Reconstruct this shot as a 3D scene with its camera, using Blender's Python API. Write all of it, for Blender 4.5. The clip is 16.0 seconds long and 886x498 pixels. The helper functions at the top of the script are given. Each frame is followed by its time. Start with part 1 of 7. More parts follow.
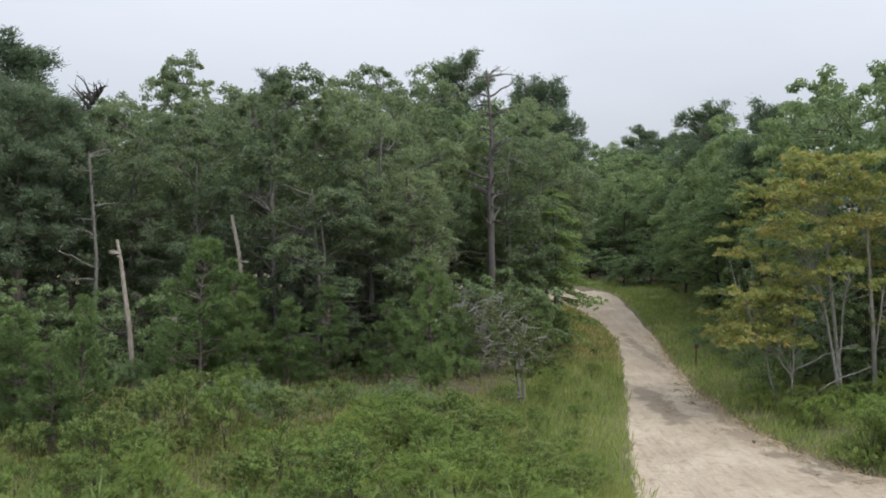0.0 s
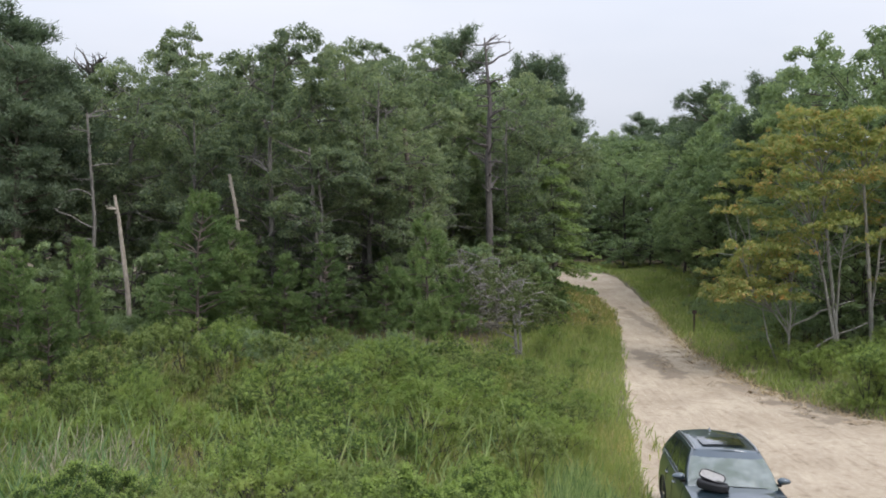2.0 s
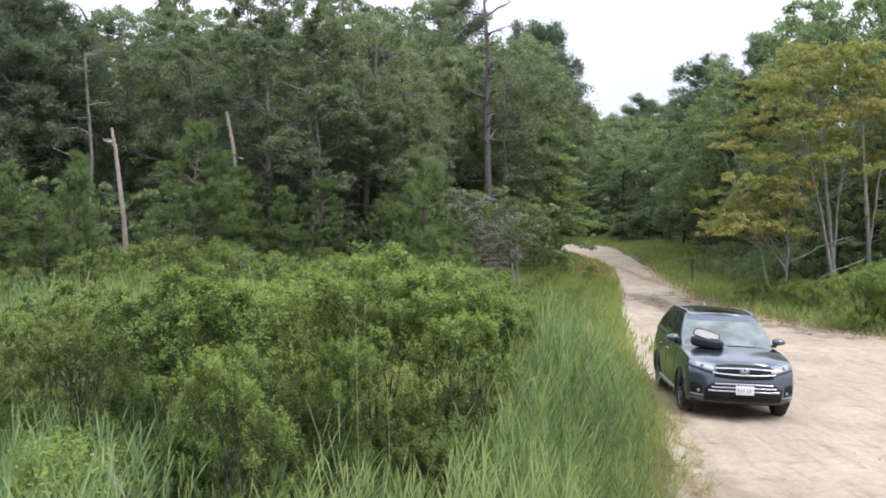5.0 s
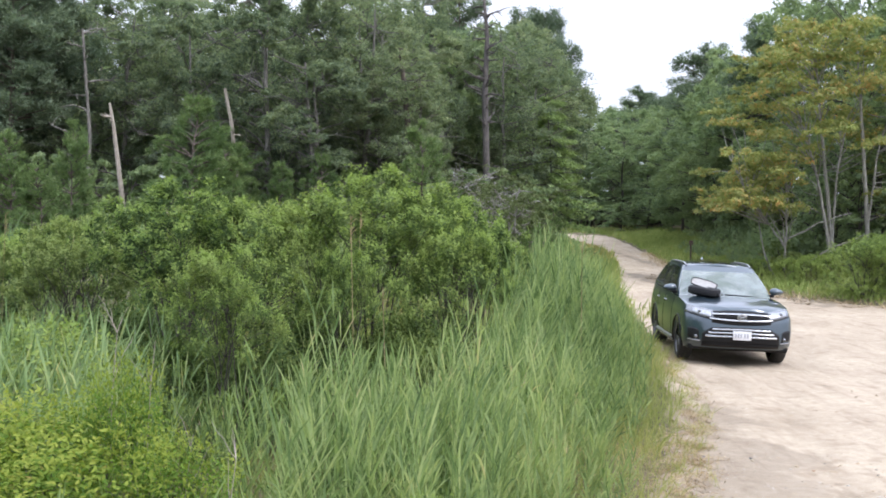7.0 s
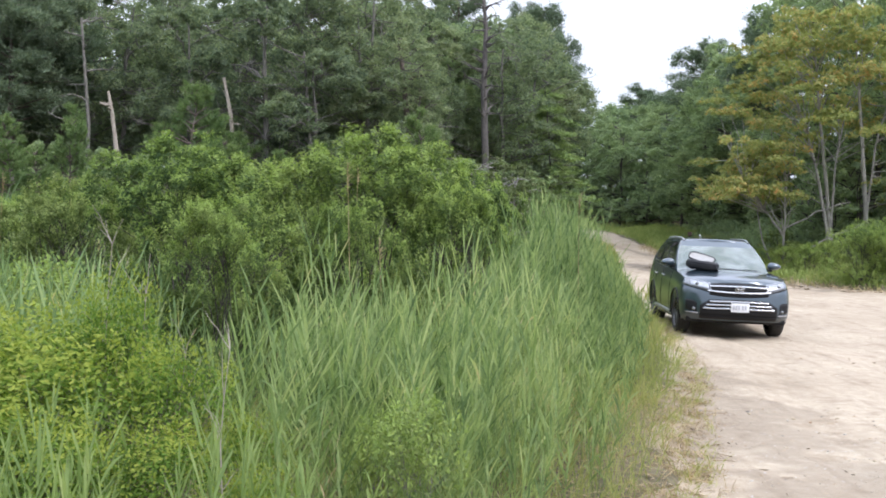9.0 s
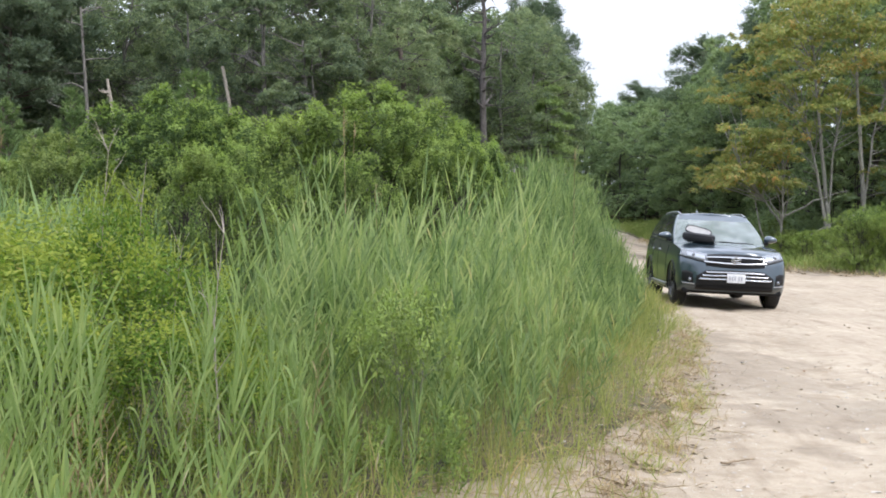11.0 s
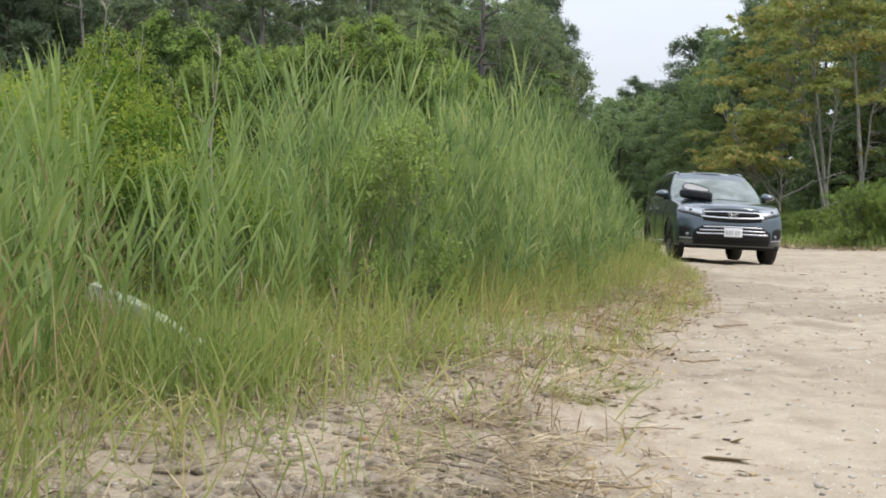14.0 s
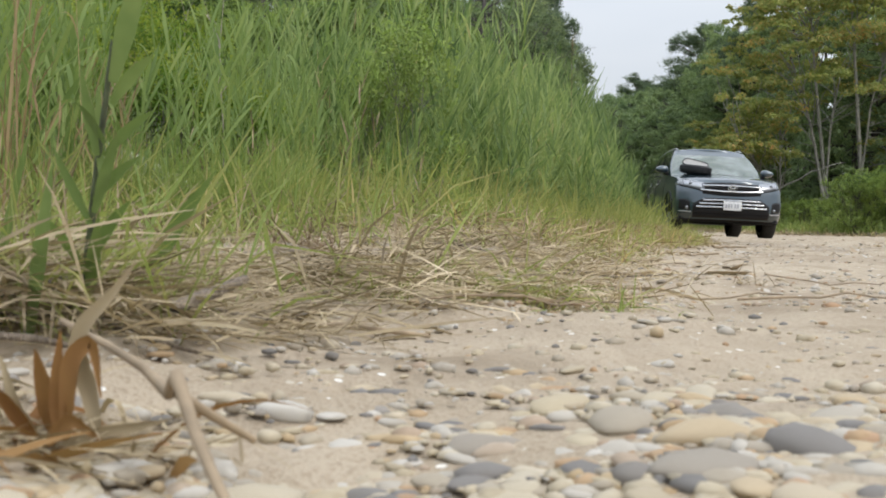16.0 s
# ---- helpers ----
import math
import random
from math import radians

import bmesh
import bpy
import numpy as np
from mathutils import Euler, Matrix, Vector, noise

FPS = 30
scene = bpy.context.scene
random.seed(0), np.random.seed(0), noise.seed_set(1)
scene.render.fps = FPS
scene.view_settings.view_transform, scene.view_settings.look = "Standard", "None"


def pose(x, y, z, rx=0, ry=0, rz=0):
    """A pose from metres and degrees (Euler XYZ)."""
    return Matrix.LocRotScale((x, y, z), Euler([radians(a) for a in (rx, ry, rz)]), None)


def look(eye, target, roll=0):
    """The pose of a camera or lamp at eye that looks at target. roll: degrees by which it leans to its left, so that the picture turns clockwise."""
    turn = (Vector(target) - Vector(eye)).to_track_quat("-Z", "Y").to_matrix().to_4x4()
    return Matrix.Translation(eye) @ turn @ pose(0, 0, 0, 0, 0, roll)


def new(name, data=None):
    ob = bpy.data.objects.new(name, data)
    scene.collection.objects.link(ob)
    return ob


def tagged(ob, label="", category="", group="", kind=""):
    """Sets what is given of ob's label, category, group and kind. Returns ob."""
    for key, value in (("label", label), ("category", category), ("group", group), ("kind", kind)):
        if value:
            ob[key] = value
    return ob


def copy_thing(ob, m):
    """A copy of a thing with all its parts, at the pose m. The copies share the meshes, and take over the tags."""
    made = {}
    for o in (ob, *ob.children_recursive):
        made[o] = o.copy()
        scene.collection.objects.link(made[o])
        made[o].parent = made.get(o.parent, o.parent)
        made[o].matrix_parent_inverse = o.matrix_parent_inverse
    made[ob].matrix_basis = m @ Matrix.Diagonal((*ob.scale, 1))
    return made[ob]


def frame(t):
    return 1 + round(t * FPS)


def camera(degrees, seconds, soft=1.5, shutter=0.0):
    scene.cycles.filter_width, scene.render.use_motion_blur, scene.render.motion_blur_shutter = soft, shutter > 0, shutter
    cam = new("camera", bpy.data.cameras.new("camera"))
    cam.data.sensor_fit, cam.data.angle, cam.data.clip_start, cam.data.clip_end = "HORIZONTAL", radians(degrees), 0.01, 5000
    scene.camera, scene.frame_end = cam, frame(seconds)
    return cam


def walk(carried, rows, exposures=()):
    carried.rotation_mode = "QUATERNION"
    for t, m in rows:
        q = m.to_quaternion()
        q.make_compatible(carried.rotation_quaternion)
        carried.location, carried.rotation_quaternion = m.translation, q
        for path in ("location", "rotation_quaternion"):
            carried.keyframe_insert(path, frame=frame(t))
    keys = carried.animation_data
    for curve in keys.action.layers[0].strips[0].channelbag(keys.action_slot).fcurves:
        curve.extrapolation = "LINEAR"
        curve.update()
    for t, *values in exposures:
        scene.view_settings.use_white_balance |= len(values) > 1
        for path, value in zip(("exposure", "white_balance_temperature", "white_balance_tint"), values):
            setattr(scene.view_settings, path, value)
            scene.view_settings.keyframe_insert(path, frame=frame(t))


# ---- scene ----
# ---------------- camera ----------------
cam = camera(43.1, 16.0, soft=1.8)
cam.data.dof.use_dof, cam.data.dof.focus_distance, cam.data.dof.aperture_fstop = True, 14.0, 24.0
METRES, EYE, TILT, LEAN = 7.854, 7.922, -1.57, -0.074
FORE, TURNS = 1.031, 0.970          # depth and angle of the rows for this lens
ROWS = [
    (0.0, 0.0, 0.0, 0.0, 0.0, 0.0, -0.0),
    (0.5, 0.0047, -0.0008, -0.0624, 0.02, 0.04, 0.02),
    (1.0, 0.0107, -0.0024, -0.1195, 0.05, 0.06, 0.03),
    (1.5, 0.0169, -0.0045, -0.1745, 0.06, 0.09, 0.05),
    (2.0, 0.0214, -0.0072, -0.2312, 0.07, 0.13, 0.04),
    (2.5, 0.0244, -0.0048, -0.2929, 0.08, 0.19, 0.02),
    (3.0, 0.0302, -0.0073, -0.3499, 0.11, 0.21, 0.0),
    (3.5, 0.0316, -0.0073, -0.4056, 0.1, 0.23, -0.04),
    (4.0, 0.0333, -0.0032, -0.4612, 0.1, 0.26, -0.06),
    (6.5, 0.0417, 0.0058, -0.6857, 0.05, 0.29, -0.16),
    (7.0, 0.0422, 0.0066, -0.6951, 0.04, 0.29, -0.17),
    (7.5, 0.0427, 0.0073, -0.7082, 0.03, 0.3, -0.17),
    (8.0, 0.0435, 0.0079, -0.7245, 0.03, 0.32, -0.17),
    (8.5, 0.0439, 0.0077, -0.7418, 0.01, 0.34, -0.19),
    (9.0, 0.0454, 0.0069, -0.7594, -0.0, 0.36, -0.21),
    (11.5, 0.0507, -0.0015, -0.8447, -0.05, 0.48, -0.27),
    (12.0, 0.0513, -0.0029, -0.8621, -0.05, 0.51, -0.22),
    (12.5, 0.0523, -0.0038, -0.88, -0.04, 0.53, -0.21),
    (13.0, 0.0538, -0.0046, -0.8983, -0.05, 0.56, -0.2),
    (13.5, 0.0546, -0.0056, -0.9153, -0.05, 0.56, -0.22),
    (14.0, 0.0539, -0.0064, -0.9334, -0.07, 0.57, -0.25),
    (14.5, 0.0543, -0.0082, -0.9511, -0.08, 0.57, -0.31),
    (15.0, 0.0541, -0.0118, -0.9692, -0.1, 0.57, -0.38),
    (15.5, 0.0529, -0.0148, -0.9847, -0.1, 0.58, -0.45),
    (16.0, 0.0511, -0.0167, -0.9956, -0.12, 0.58, -0.5),
]
EXPOSURES = [(0.0, -0.06, 6330, 11), (4.0, 0.25, 6280, 16), (6.5, 0.54, 6010, 16), (9.0, 0.51, 6030, 15), (12.5, 0.30, 6270, 12), (16.0, -0.07, 6450, 9)]
walk(cam, [(t, pose(0, 0, EYE, TILT, LEAN, 0) @ pose(METRES * x, METRES * FORE * y, METRES * z, 90 + TURNS * pitch, roll, TURNS * yaw))
           for t, x, y, z, yaw, pitch, roll in ROWS], EXPOSURES)

# ---------------- world and sun: a bright overcast sky ----------------
SUN_ELEV, SUN_AZ = radians(52), radians(130)     # azimuth from +y towards +x
world = bpy.data.worlds.new("overcast_sky")
scene.world = world
world.use_nodes = True
wn, wl = world.node_tree.nodes, world.node_tree.links
wn.clear()
w_out = wn.new("ShaderNodeOutputWorld")
w_bg = wn.new("ShaderNodeBackground")
w_bg.inputs["Strength"].default_value = 0.12
w_sky = wn.new("ShaderNodeTexSky")
w_sky.sky_type = "NISHITA"
w_sky.sun_disc = False
w_sky.sun_elevation, w_sky.sun_rotation = SUN_ELEV, SUN_AZ
w_sky.air_density, w_sky.dust_density = 1.0, 3.0
w_mix = wn.new("ShaderNodeMix")
w_mix.data_type = "RGBA"
w_mix.inputs[7].default_value = (5.3, 5.55, 5.95, 1)     # the cloud layer
w_coord = wn.new("ShaderNodeTexCoord")
w_map = wn.new("ShaderNodeMapping")
w_map.inputs["Scale"].default_value = (1.0, 1.0, 3.5)
w_noise = wn.new("ShaderNodeTexNoise")
w_noise.inputs["Scale"].default_value = 1.6
w_noise.inputs["Detail"].default_value = 4
w_ramp = wn.new("ShaderNodeMapRange")
w_ramp.inputs[1].default_value, w_ramp.inputs[2].default_value = 0.3, 0.7
w_ramp.inputs[3].default_value, w_ramp.inputs[4].default_value = 0.55, 1.0
wl.new(w_coord.outputs["Generated"], w_map.inputs["Vector"])
wl.new(w_map.outputs["Vector"], w_noise.inputs["Vector"])
wl.new(w_noise.outputs["Fac"], w_ramp.inputs[0])
wl.new(w_ramp.outputs[0], w_mix.inputs[0])
wl.new(w_sky.outputs["Color"], w_mix.inputs[6])
# an overcast sky is about three times as bright overhead as at the horizon
w_sep = wn.new("ShaderNodeSeparateXYZ")
w_high = wn.new("ShaderNodeMapRange")
w_high.inputs[1].default_value, w_high.inputs[2].default_value = 0.0, 1.0
w_high.inputs[3].default_value, w_high.inputs[4].default_value = 1.0, 3.0
w_scale = wn.new("ShaderNodeVectorMath")
w_scale.operation = "SCALE"
wl.new(w_coord.outputs["Generated"], w_sep.inputs[0])
wl.new(w_sep.outputs["Z"], w_high.inputs[0])
wl.new(w_mix.outputs[2], w_scale.inputs[0])
wl.new(w_high.outputs[0], w_scale.inputs["Scale"])
wl.new(w_scale.outputs[0], w_bg.inputs["Color"])
wl.new(w_bg.outputs[0], w_out.inputs["Surface"])

sun_data = bpy.data.lights.new("sun", "SUN")
sun_data.energy, sun_data.angle, sun_data.color = 1.0, radians(20), (1.0, 0.97, 0.92)
sun = new("sun", sun_data)
sun_dir = Vector((math.sin(SUN_AZ) * math.cos(SUN_ELEV), math.cos(SUN_AZ) * math.cos(SUN_ELEV), math.sin(SUN_ELEV)))
sun.matrix_world = look(sun_dir * 60, (0, 0, 0))

# ---------------- materials ----------------
def material(name):
    m = bpy.data.materials.new(name)
    m.use_nodes = True
    nt = m.node_tree
    return m, nt.nodes, nt.links, nt.nodes["Principled BSDF"]


def ramp_node(nodes, stops):
    r = nodes.new("ShaderNodeValToRGB")
    while len(r.color_ramp.elements) < len(stops):
        r.color_ramp.elements.new(0.5)
    for e, (p, c) in zip(r.color_ramp.elements, stops):
        e.position, e.color = p, (*c, 1)
    return r


def noise_node(nodes, links, scale, detail=4, coord="Object", stretch=None):
    tc = nodes.new("ShaderNodeTexCoord")
    n = nodes.new("ShaderNodeTexNoise")
    n.inputs["Scale"].default_value, n.inputs["Detail"].default_value = scale, detail
    if stretch:
        mp = nodes.new("ShaderNodeMapping")
        mp.inputs["Scale"].default_value = stretch
        links.new(tc.outputs[coord], mp.inputs["Vector"])
        links.new(mp.outputs["Vector"], n.inputs["Vector"])
    else:
        links.new(tc.outputs[coord], n.inputs["Vector"])
    return n


def mix_colour(nodes, links, fac, a, b, blend="MIX"):
    m = nodes.new("ShaderNodeMix")
    m.data_type, m.blend_type = "RGBA", blend
    for socket, v in ((0, fac), (6, a), (7, b)):
        if isinstance(v, (int, float)):
            m.inputs[socket].default_value = v
        elif isinstance(v, tuple):
            m.inputs[socket].default_value = (*v, 1)
        else:
            links.new(v, m.inputs[socket])
    return m.outputs[2]


def plain(name, colour, rough=0.5, metal=0.0, grain=0.08, scale=30.0, bump=0.0, coat=0.0, stretch=None):
    """A painted, plastic, metal or wooden surface with grain at two scales."""
    m, n, l, b = material(name)
    fine, wide = noise_node(n, l, scale, 5, stretch=stretch), noise_node(n, l, scale * 0.13, 3)
    lo, hi = tuple(c * (1 - 2 * grain) for c in colour), tuple(min(1, c * (1 + 2 * grain)) for c in colour)
    a = ramp_node(n, [(0.25, lo), (0.75, hi)])
    l.new(fine.outputs["Fac"], a.inputs[0])
    c = ramp_node(n, [(0.3, (1 - grain,) * 3), (0.7, (1, 1, 1))])
    l.new(wide.outputs["Fac"], c.inputs[0])
    l.new(mix_colour(n, l, 1.0, a.outputs[0], c.outputs[0], "MULTIPLY"), b.inputs["Base Color"])
    b.inputs["Roughness"].default_value, b.inputs["Metallic"].default_value = rough, metal
    b.inputs["Coat Weight"].default_value = coat
    if bump:
        bp = n.new("ShaderNodeBump")
        bp.inputs["Strength"].default_value, bp.inputs["Distance"].default_value = bump, 0.02
        l.new(fine.outputs["Fac"], bp.inputs["Height"])
        l.new(bp.outputs[0], b.inputs["Normal"])
    return m


def leafy(name, stops, through_light=0.36, rough=0.7, patch=0.5, vary=0.25, single=0.5, mid=0.7):
    """Leaves: colour by leaf, by plant and by patches within the plant, with some light through the blade."""
    m, n, l, b = material(name)
    geo, info = n.new("ShaderNodeNewGeometry"), n.new("ShaderNodeObjectInfo")
    wide = noise_node(n, l, patch, 2)
    s1 = n.new("ShaderNodeMath"); s1.operation = "MULTIPLY_ADD"; s1.inputs[1].default_value = single
    l.new(geo.outputs["Random Per Island"], s1.inputs[0])
    s2 = n.new("ShaderNodeMath"); s2.operation = "MULTIPLY_ADD"; s2.inputs[1].default_value = 0.8; s2.inputs[2].default_value = -0.25
    l.new(wide.outputs["Fac"], s2.inputs[0])
    s3 = n.new("ShaderNodeMath"); s3.operation = "MULTIPLY_ADD"; s3.inputs[1].default_value = vary
    l.new(info.outputs["Random"], s3.inputs[0])
    l.new(s2.outputs[0], s3.inputs[2])
    l.new(s3.outputs[0], s1.inputs[2])
    fine = noise_node(n, l, patch * 5.5, 2)
    s4 = n.new("ShaderNodeMath"); s4.operation = "MULTIPLY_ADD"; s4.inputs[1].default_value = mid
    l.new(fine.outputs["Fac"], s4.inputs[0])
    s5 = n.new("ShaderNodeMath"); s5.operation = "SUBTRACT"; s5.inputs[1].default_value = mid / 2
    l.new(s1.outputs[0], s5.inputs[0]); l.new(s5.outputs[0], s4.inputs[2])
    r = ramp_node(n, stops)
    l.new(s4.outputs[0], r.inputs[0])
    l.new(r.outputs[0], b.inputs["Base Color"])
    b.inputs["Roughness"].default_value = rough
    b.inputs["Specular IOR Level"].default_value = 0.08
    tr = n.new("ShaderNodeBsdfTranslucent")
    warm = mix_colour(n, l, 1.0, r.outputs[0], (1.25, 1.3, 0.85), "MULTIPLY")
    l.new(warm, tr.inputs["Color"])
    mx = n.new("ShaderNodeMixShader")
    mx.inputs[0].default_value = through_light
    l.new(b.outputs[0], mx.inputs[1]); l.new(tr.outputs[0], mx.inputs[2])
    l.new(mx.outputs[0], n["Material Output"].inputs["Surface"])
    return m


def bark(name, lo, hi, scale=6.0):
    m, n, l, b = material(name)
    fine = noise_node(n, l, scale, 6, stretch=(4, 4, 0.7))
    wide = noise_node(n, l, 0.6, 3)
    r = ramp_node(n, [(0.3, lo), (0.7, hi)])
    l.new(fine.outputs["Fac"], r.inputs[0])
    w = ramp_node(n, [(0.3, (0.65, 0.65, 0.65)), (0.7, (1, 1, 1))])
    l.new(wide.outputs["Fac"], w.inputs[0])
    l.new(mix_colour(n, l, 1.0, r.outputs[0], w.outputs[0], "MULTIPLY"), b.inputs["Base Color"])
    b.inputs["Roughness"].default_value = 0.9
    bp = n.new("ShaderNodeBump")
    bp.inputs["Strength"].default_value, bp.inputs["Distance"].default_value = 0.6, 0.03
    l.new(fine.outputs["Fac"], bp.inputs["Height"])
    l.new(bp.outputs[0], b.inputs["Normal"])
    return m


def sand_material():
    """Pale road sand: broad damp and dusty patches, tyre streaks along the road, specks of shell and grit."""
    m, n, l, b = material("road_sand")
    tc = n.new("ShaderNodeTexCoord")
    broad = noise_node(n, l, 0.35, 5)
    c1 = ramp_node(n, [(0.30, (0.400, 0.330, 0.238)), (0.50, (0.466, 0.388, 0.286)), (0.68, (0.530, 0.452, 0.340))])
    l.new(broad.outputs["Fac"], c1.inputs[0])
    streak = noise_node(n, l, 1.0, 6, stretch=(2.2, 0.30, 1))
    c2 = ramp_node(n, [(0.33, (0.74, 0.71, 0.68)), (0.56, (1, 1, 1))])
    l.new(streak.outputs["Fac"], c2.inputs[0])
    base = mix_colour(n, l, 0.32, c1.outputs[0], c2.outputs[0], "MULTIPLY")
    scuff = noise_node(n, l, 1.0, 7, stretch=(7.5, 0.55, 1))      # narrow tyre lines
    c5 = ramp_node(n, [(0.36, (0.70, 0.67, 0.64)), (0.46, (1, 1, 1)), (0.60, (1, 1, 1)), (0.72, (1.12, 1.12, 1.12))])
    l.new(scuff.outputs["Fac"], c5.inputs[0])
    base = mix_colour(n, l, 0.5, base, c5.outputs[0], "MULTIPLY")
    crumb = noise_node(n, l, 2.6, 9)
    c6 = ramp_node(n, [(0.34, (0.62, 0.58, 0.53)), (0.43, (1, 1, 1))])
    l.new(crumb.outputs["Fac"], c6.inputs[0])
    base = mix_colour(n, l, 0.55, base, c6.outputs[0], "MULTIPLY")
    mid = noise_node(n, l, 6.5, 8)
    c3 = ramp_node(n, [(0.25, (0.70, 0.67, 0.63)), (0.65, (1, 1, 1))])
    l.new(mid.outputs["Fac"], c3.inputs[0])
    base = mix_colour(n, l, 0.7, base, c3.outputs[0], "MULTIPLY")
    grit = n.new("ShaderNodeTexVoronoi")
    grit.inputs["Scale"].default_value = 420
    l.new(tc.outputs["Object"], grit.inputs["Vector"])
    g1 = ramp_node(n, [(0.0, (0.45, 0.42, 0.40)), (0.16, (0.62, 0.57, 0.5)), (0.5, (1, 1, 1)), (0.93, (1.0, 1.0, 1.0)), (1.0, (1.5, 1.5, 1.5))])
    l.new(grit.outputs["Color"], g1.inputs[0])
    base = mix_colour(n, l, 0.55, base, g1.outputs[0], "MULTIPLY")
    chip = n.new("ShaderNodeTexVoronoi")
    chip.inputs["Scale"].default_value = 70
    l.new(tc.outputs["Object"], chip.inputs["Vector"])
    near_chip = n.new("ShaderNodeMath"); near_chip.operation = "LESS_THAN"; near_chip.inputs[1].default_value = 0.22
    l.new(chip.outputs["Distance"], near_chip.inputs[0])
    rare = n.new("ShaderNodeSeparateColor")
    l.new(chip.outputs["Color"], rare.inputs[0])
    pick = n.new("ShaderNodeMath"); pick.operation = "GREATER_THAN"; pick.inputs[1].default_value = 0.72
    l.new(rare.outputs[0], pick.inputs[0])
    both = n.new("ShaderNodeMath"); both.operation = "MULTIPLY"
    l.new(near_chip.outputs[0], both.inputs[0]); l.new(pick.outputs[0], both.inputs[1])
    chipc = ramp_node(n, [(0.0, (0.12, 0.11, 0.10)), (0.35, (0.3, 0.24, 0.17)), (0.6, (0.6, 0.55, 0.45)), (1.0, (0.8, 0.78, 0.73))])
    l.new(rare.outputs[1], chipc.inputs[0])
    base = mix_colour(n, l, both.outputs[0], base, chipc.outputs[0])
    ragged = noise_node(n, l, 0.9, 6)
    for (cx, cy), (sx, sy), reach, rag in (((8.95, 47.0), (0.80, 5.6), 1.0, 2.3), ((11.3, 63), (0.30, 7.0), 0.8, 3.6), ((12.6, 36.5), (1.3, 2.6), 0.9, 3.6), ((11.2, 43.0), (0.7, 6.5), 0.8, 3.6), ((3.3, 12.0), (0.9, 4.5), 0.55, 3.6)):
        mp = n.new("ShaderNodeMapping")                 # patches of dark dirt and leaf crumbs
        mp.inputs["Location"].default_value = (-cx / sx, -cy / sy, 0)
        mp.inputs["Scale"].default_value = (1 / sx, 1 / sy, 0)
        l.new(tc.outputs["Object"], mp.inputs["Vector"])
        ln = n.new("ShaderNodeVectorMath"); ln.operation = "LENGTH"
        l.new(mp.outputs["Vector"], ln.inputs[0])
        ad = n.new("ShaderNodeMath"); ad.operation = "MULTIPLY_ADD"; ad.inputs[1].default_value = -rag
        l.new(ragged.outputs["Fac"], ad.inputs[0])
        off = n.new("ShaderNodeMath"); off.operation = "ADD"; off.inputs[1].default_value = 0.375 * rag
        l.new(ln.outputs["Value"], off.inputs[0]); l.new(off.outputs[0], ad.inputs[2])
        mr = n.new("ShaderNodeMapRange"); mr.inputs[1].default_value, mr.inputs[2].default_value = 0.62, 0.36
        mr.inputs[3].default_value, mr.inputs[4].default_value = 0.0, 0.78 * reach
        l.new(ad.outputs[0], mr.inputs[0])
        base = mix_colour(n, l, mr.outputs[0], base, (0.19, 0.150, 0.105))
    l.new(base, b.inputs["Base Color"])
    b.inputs["Roughness"].default_value = 0.95
    bp = n.new("ShaderNodeBump")
    bp.inputs["Strength"].default_value, bp.inputs["Distance"].default_value = 0.85, 0.03
    l.new(mid.outputs["Fac"], bp.inputs["Height"])
    bp2 = n.new("ShaderNodeBump")
    bp2.inputs["Strength"].default_value, bp2.inputs["Distance"].default_value = 0.35, 0.004
    l.new(grit.outputs["Distance"], bp2.inputs["Height"])
    l.new(bp.outputs[0], bp2.inputs["Normal"])
    l.new(bp2.outputs[0], b.inputs["Normal"])
    return m


def soil_material():
    """Ground under the plants: leaf litter, moss and dry grass on sandy soil."""
    m, n, l, b = material("grassy_soil")
    broad, fine = noise_node(n, l, 0.5, 5), noise_node(n, l, 14, 6)
    c1 = ramp_node(n, [(0.3, (0.10, 0.095, 0.05)), (0.5, (0.16, 0.135, 0.08)), (0.7, (0.25, 0.205, 0.135))])
    l.new(broad.outputs["Fac"], c1.inputs[0])
    c2 = ramp_node(n, [(0.3, (0.5, 0.5, 0.45)), (0.7, (1.2, 1.2, 1.1))])
    l.new(fine.outputs["Fac"], c2.inputs[0])
    l.new(mix_colour(n, l, 1.0, c1.outputs[0], c2.outputs[0], "MULTIPLY"), b.inputs["Base Color"])
    b.inputs["Roughness"].default_value = 1.0
    bp = n.new("ShaderNodeBump")
    bp.inputs["Strength"].default_value, bp.inputs["Distance"].default_value = 0.8, 0.06
    l.new(fine.outputs["Fac"], bp.inputs["Height"])
    l.new(bp.outputs[0], b.inputs["Normal"])
    return m


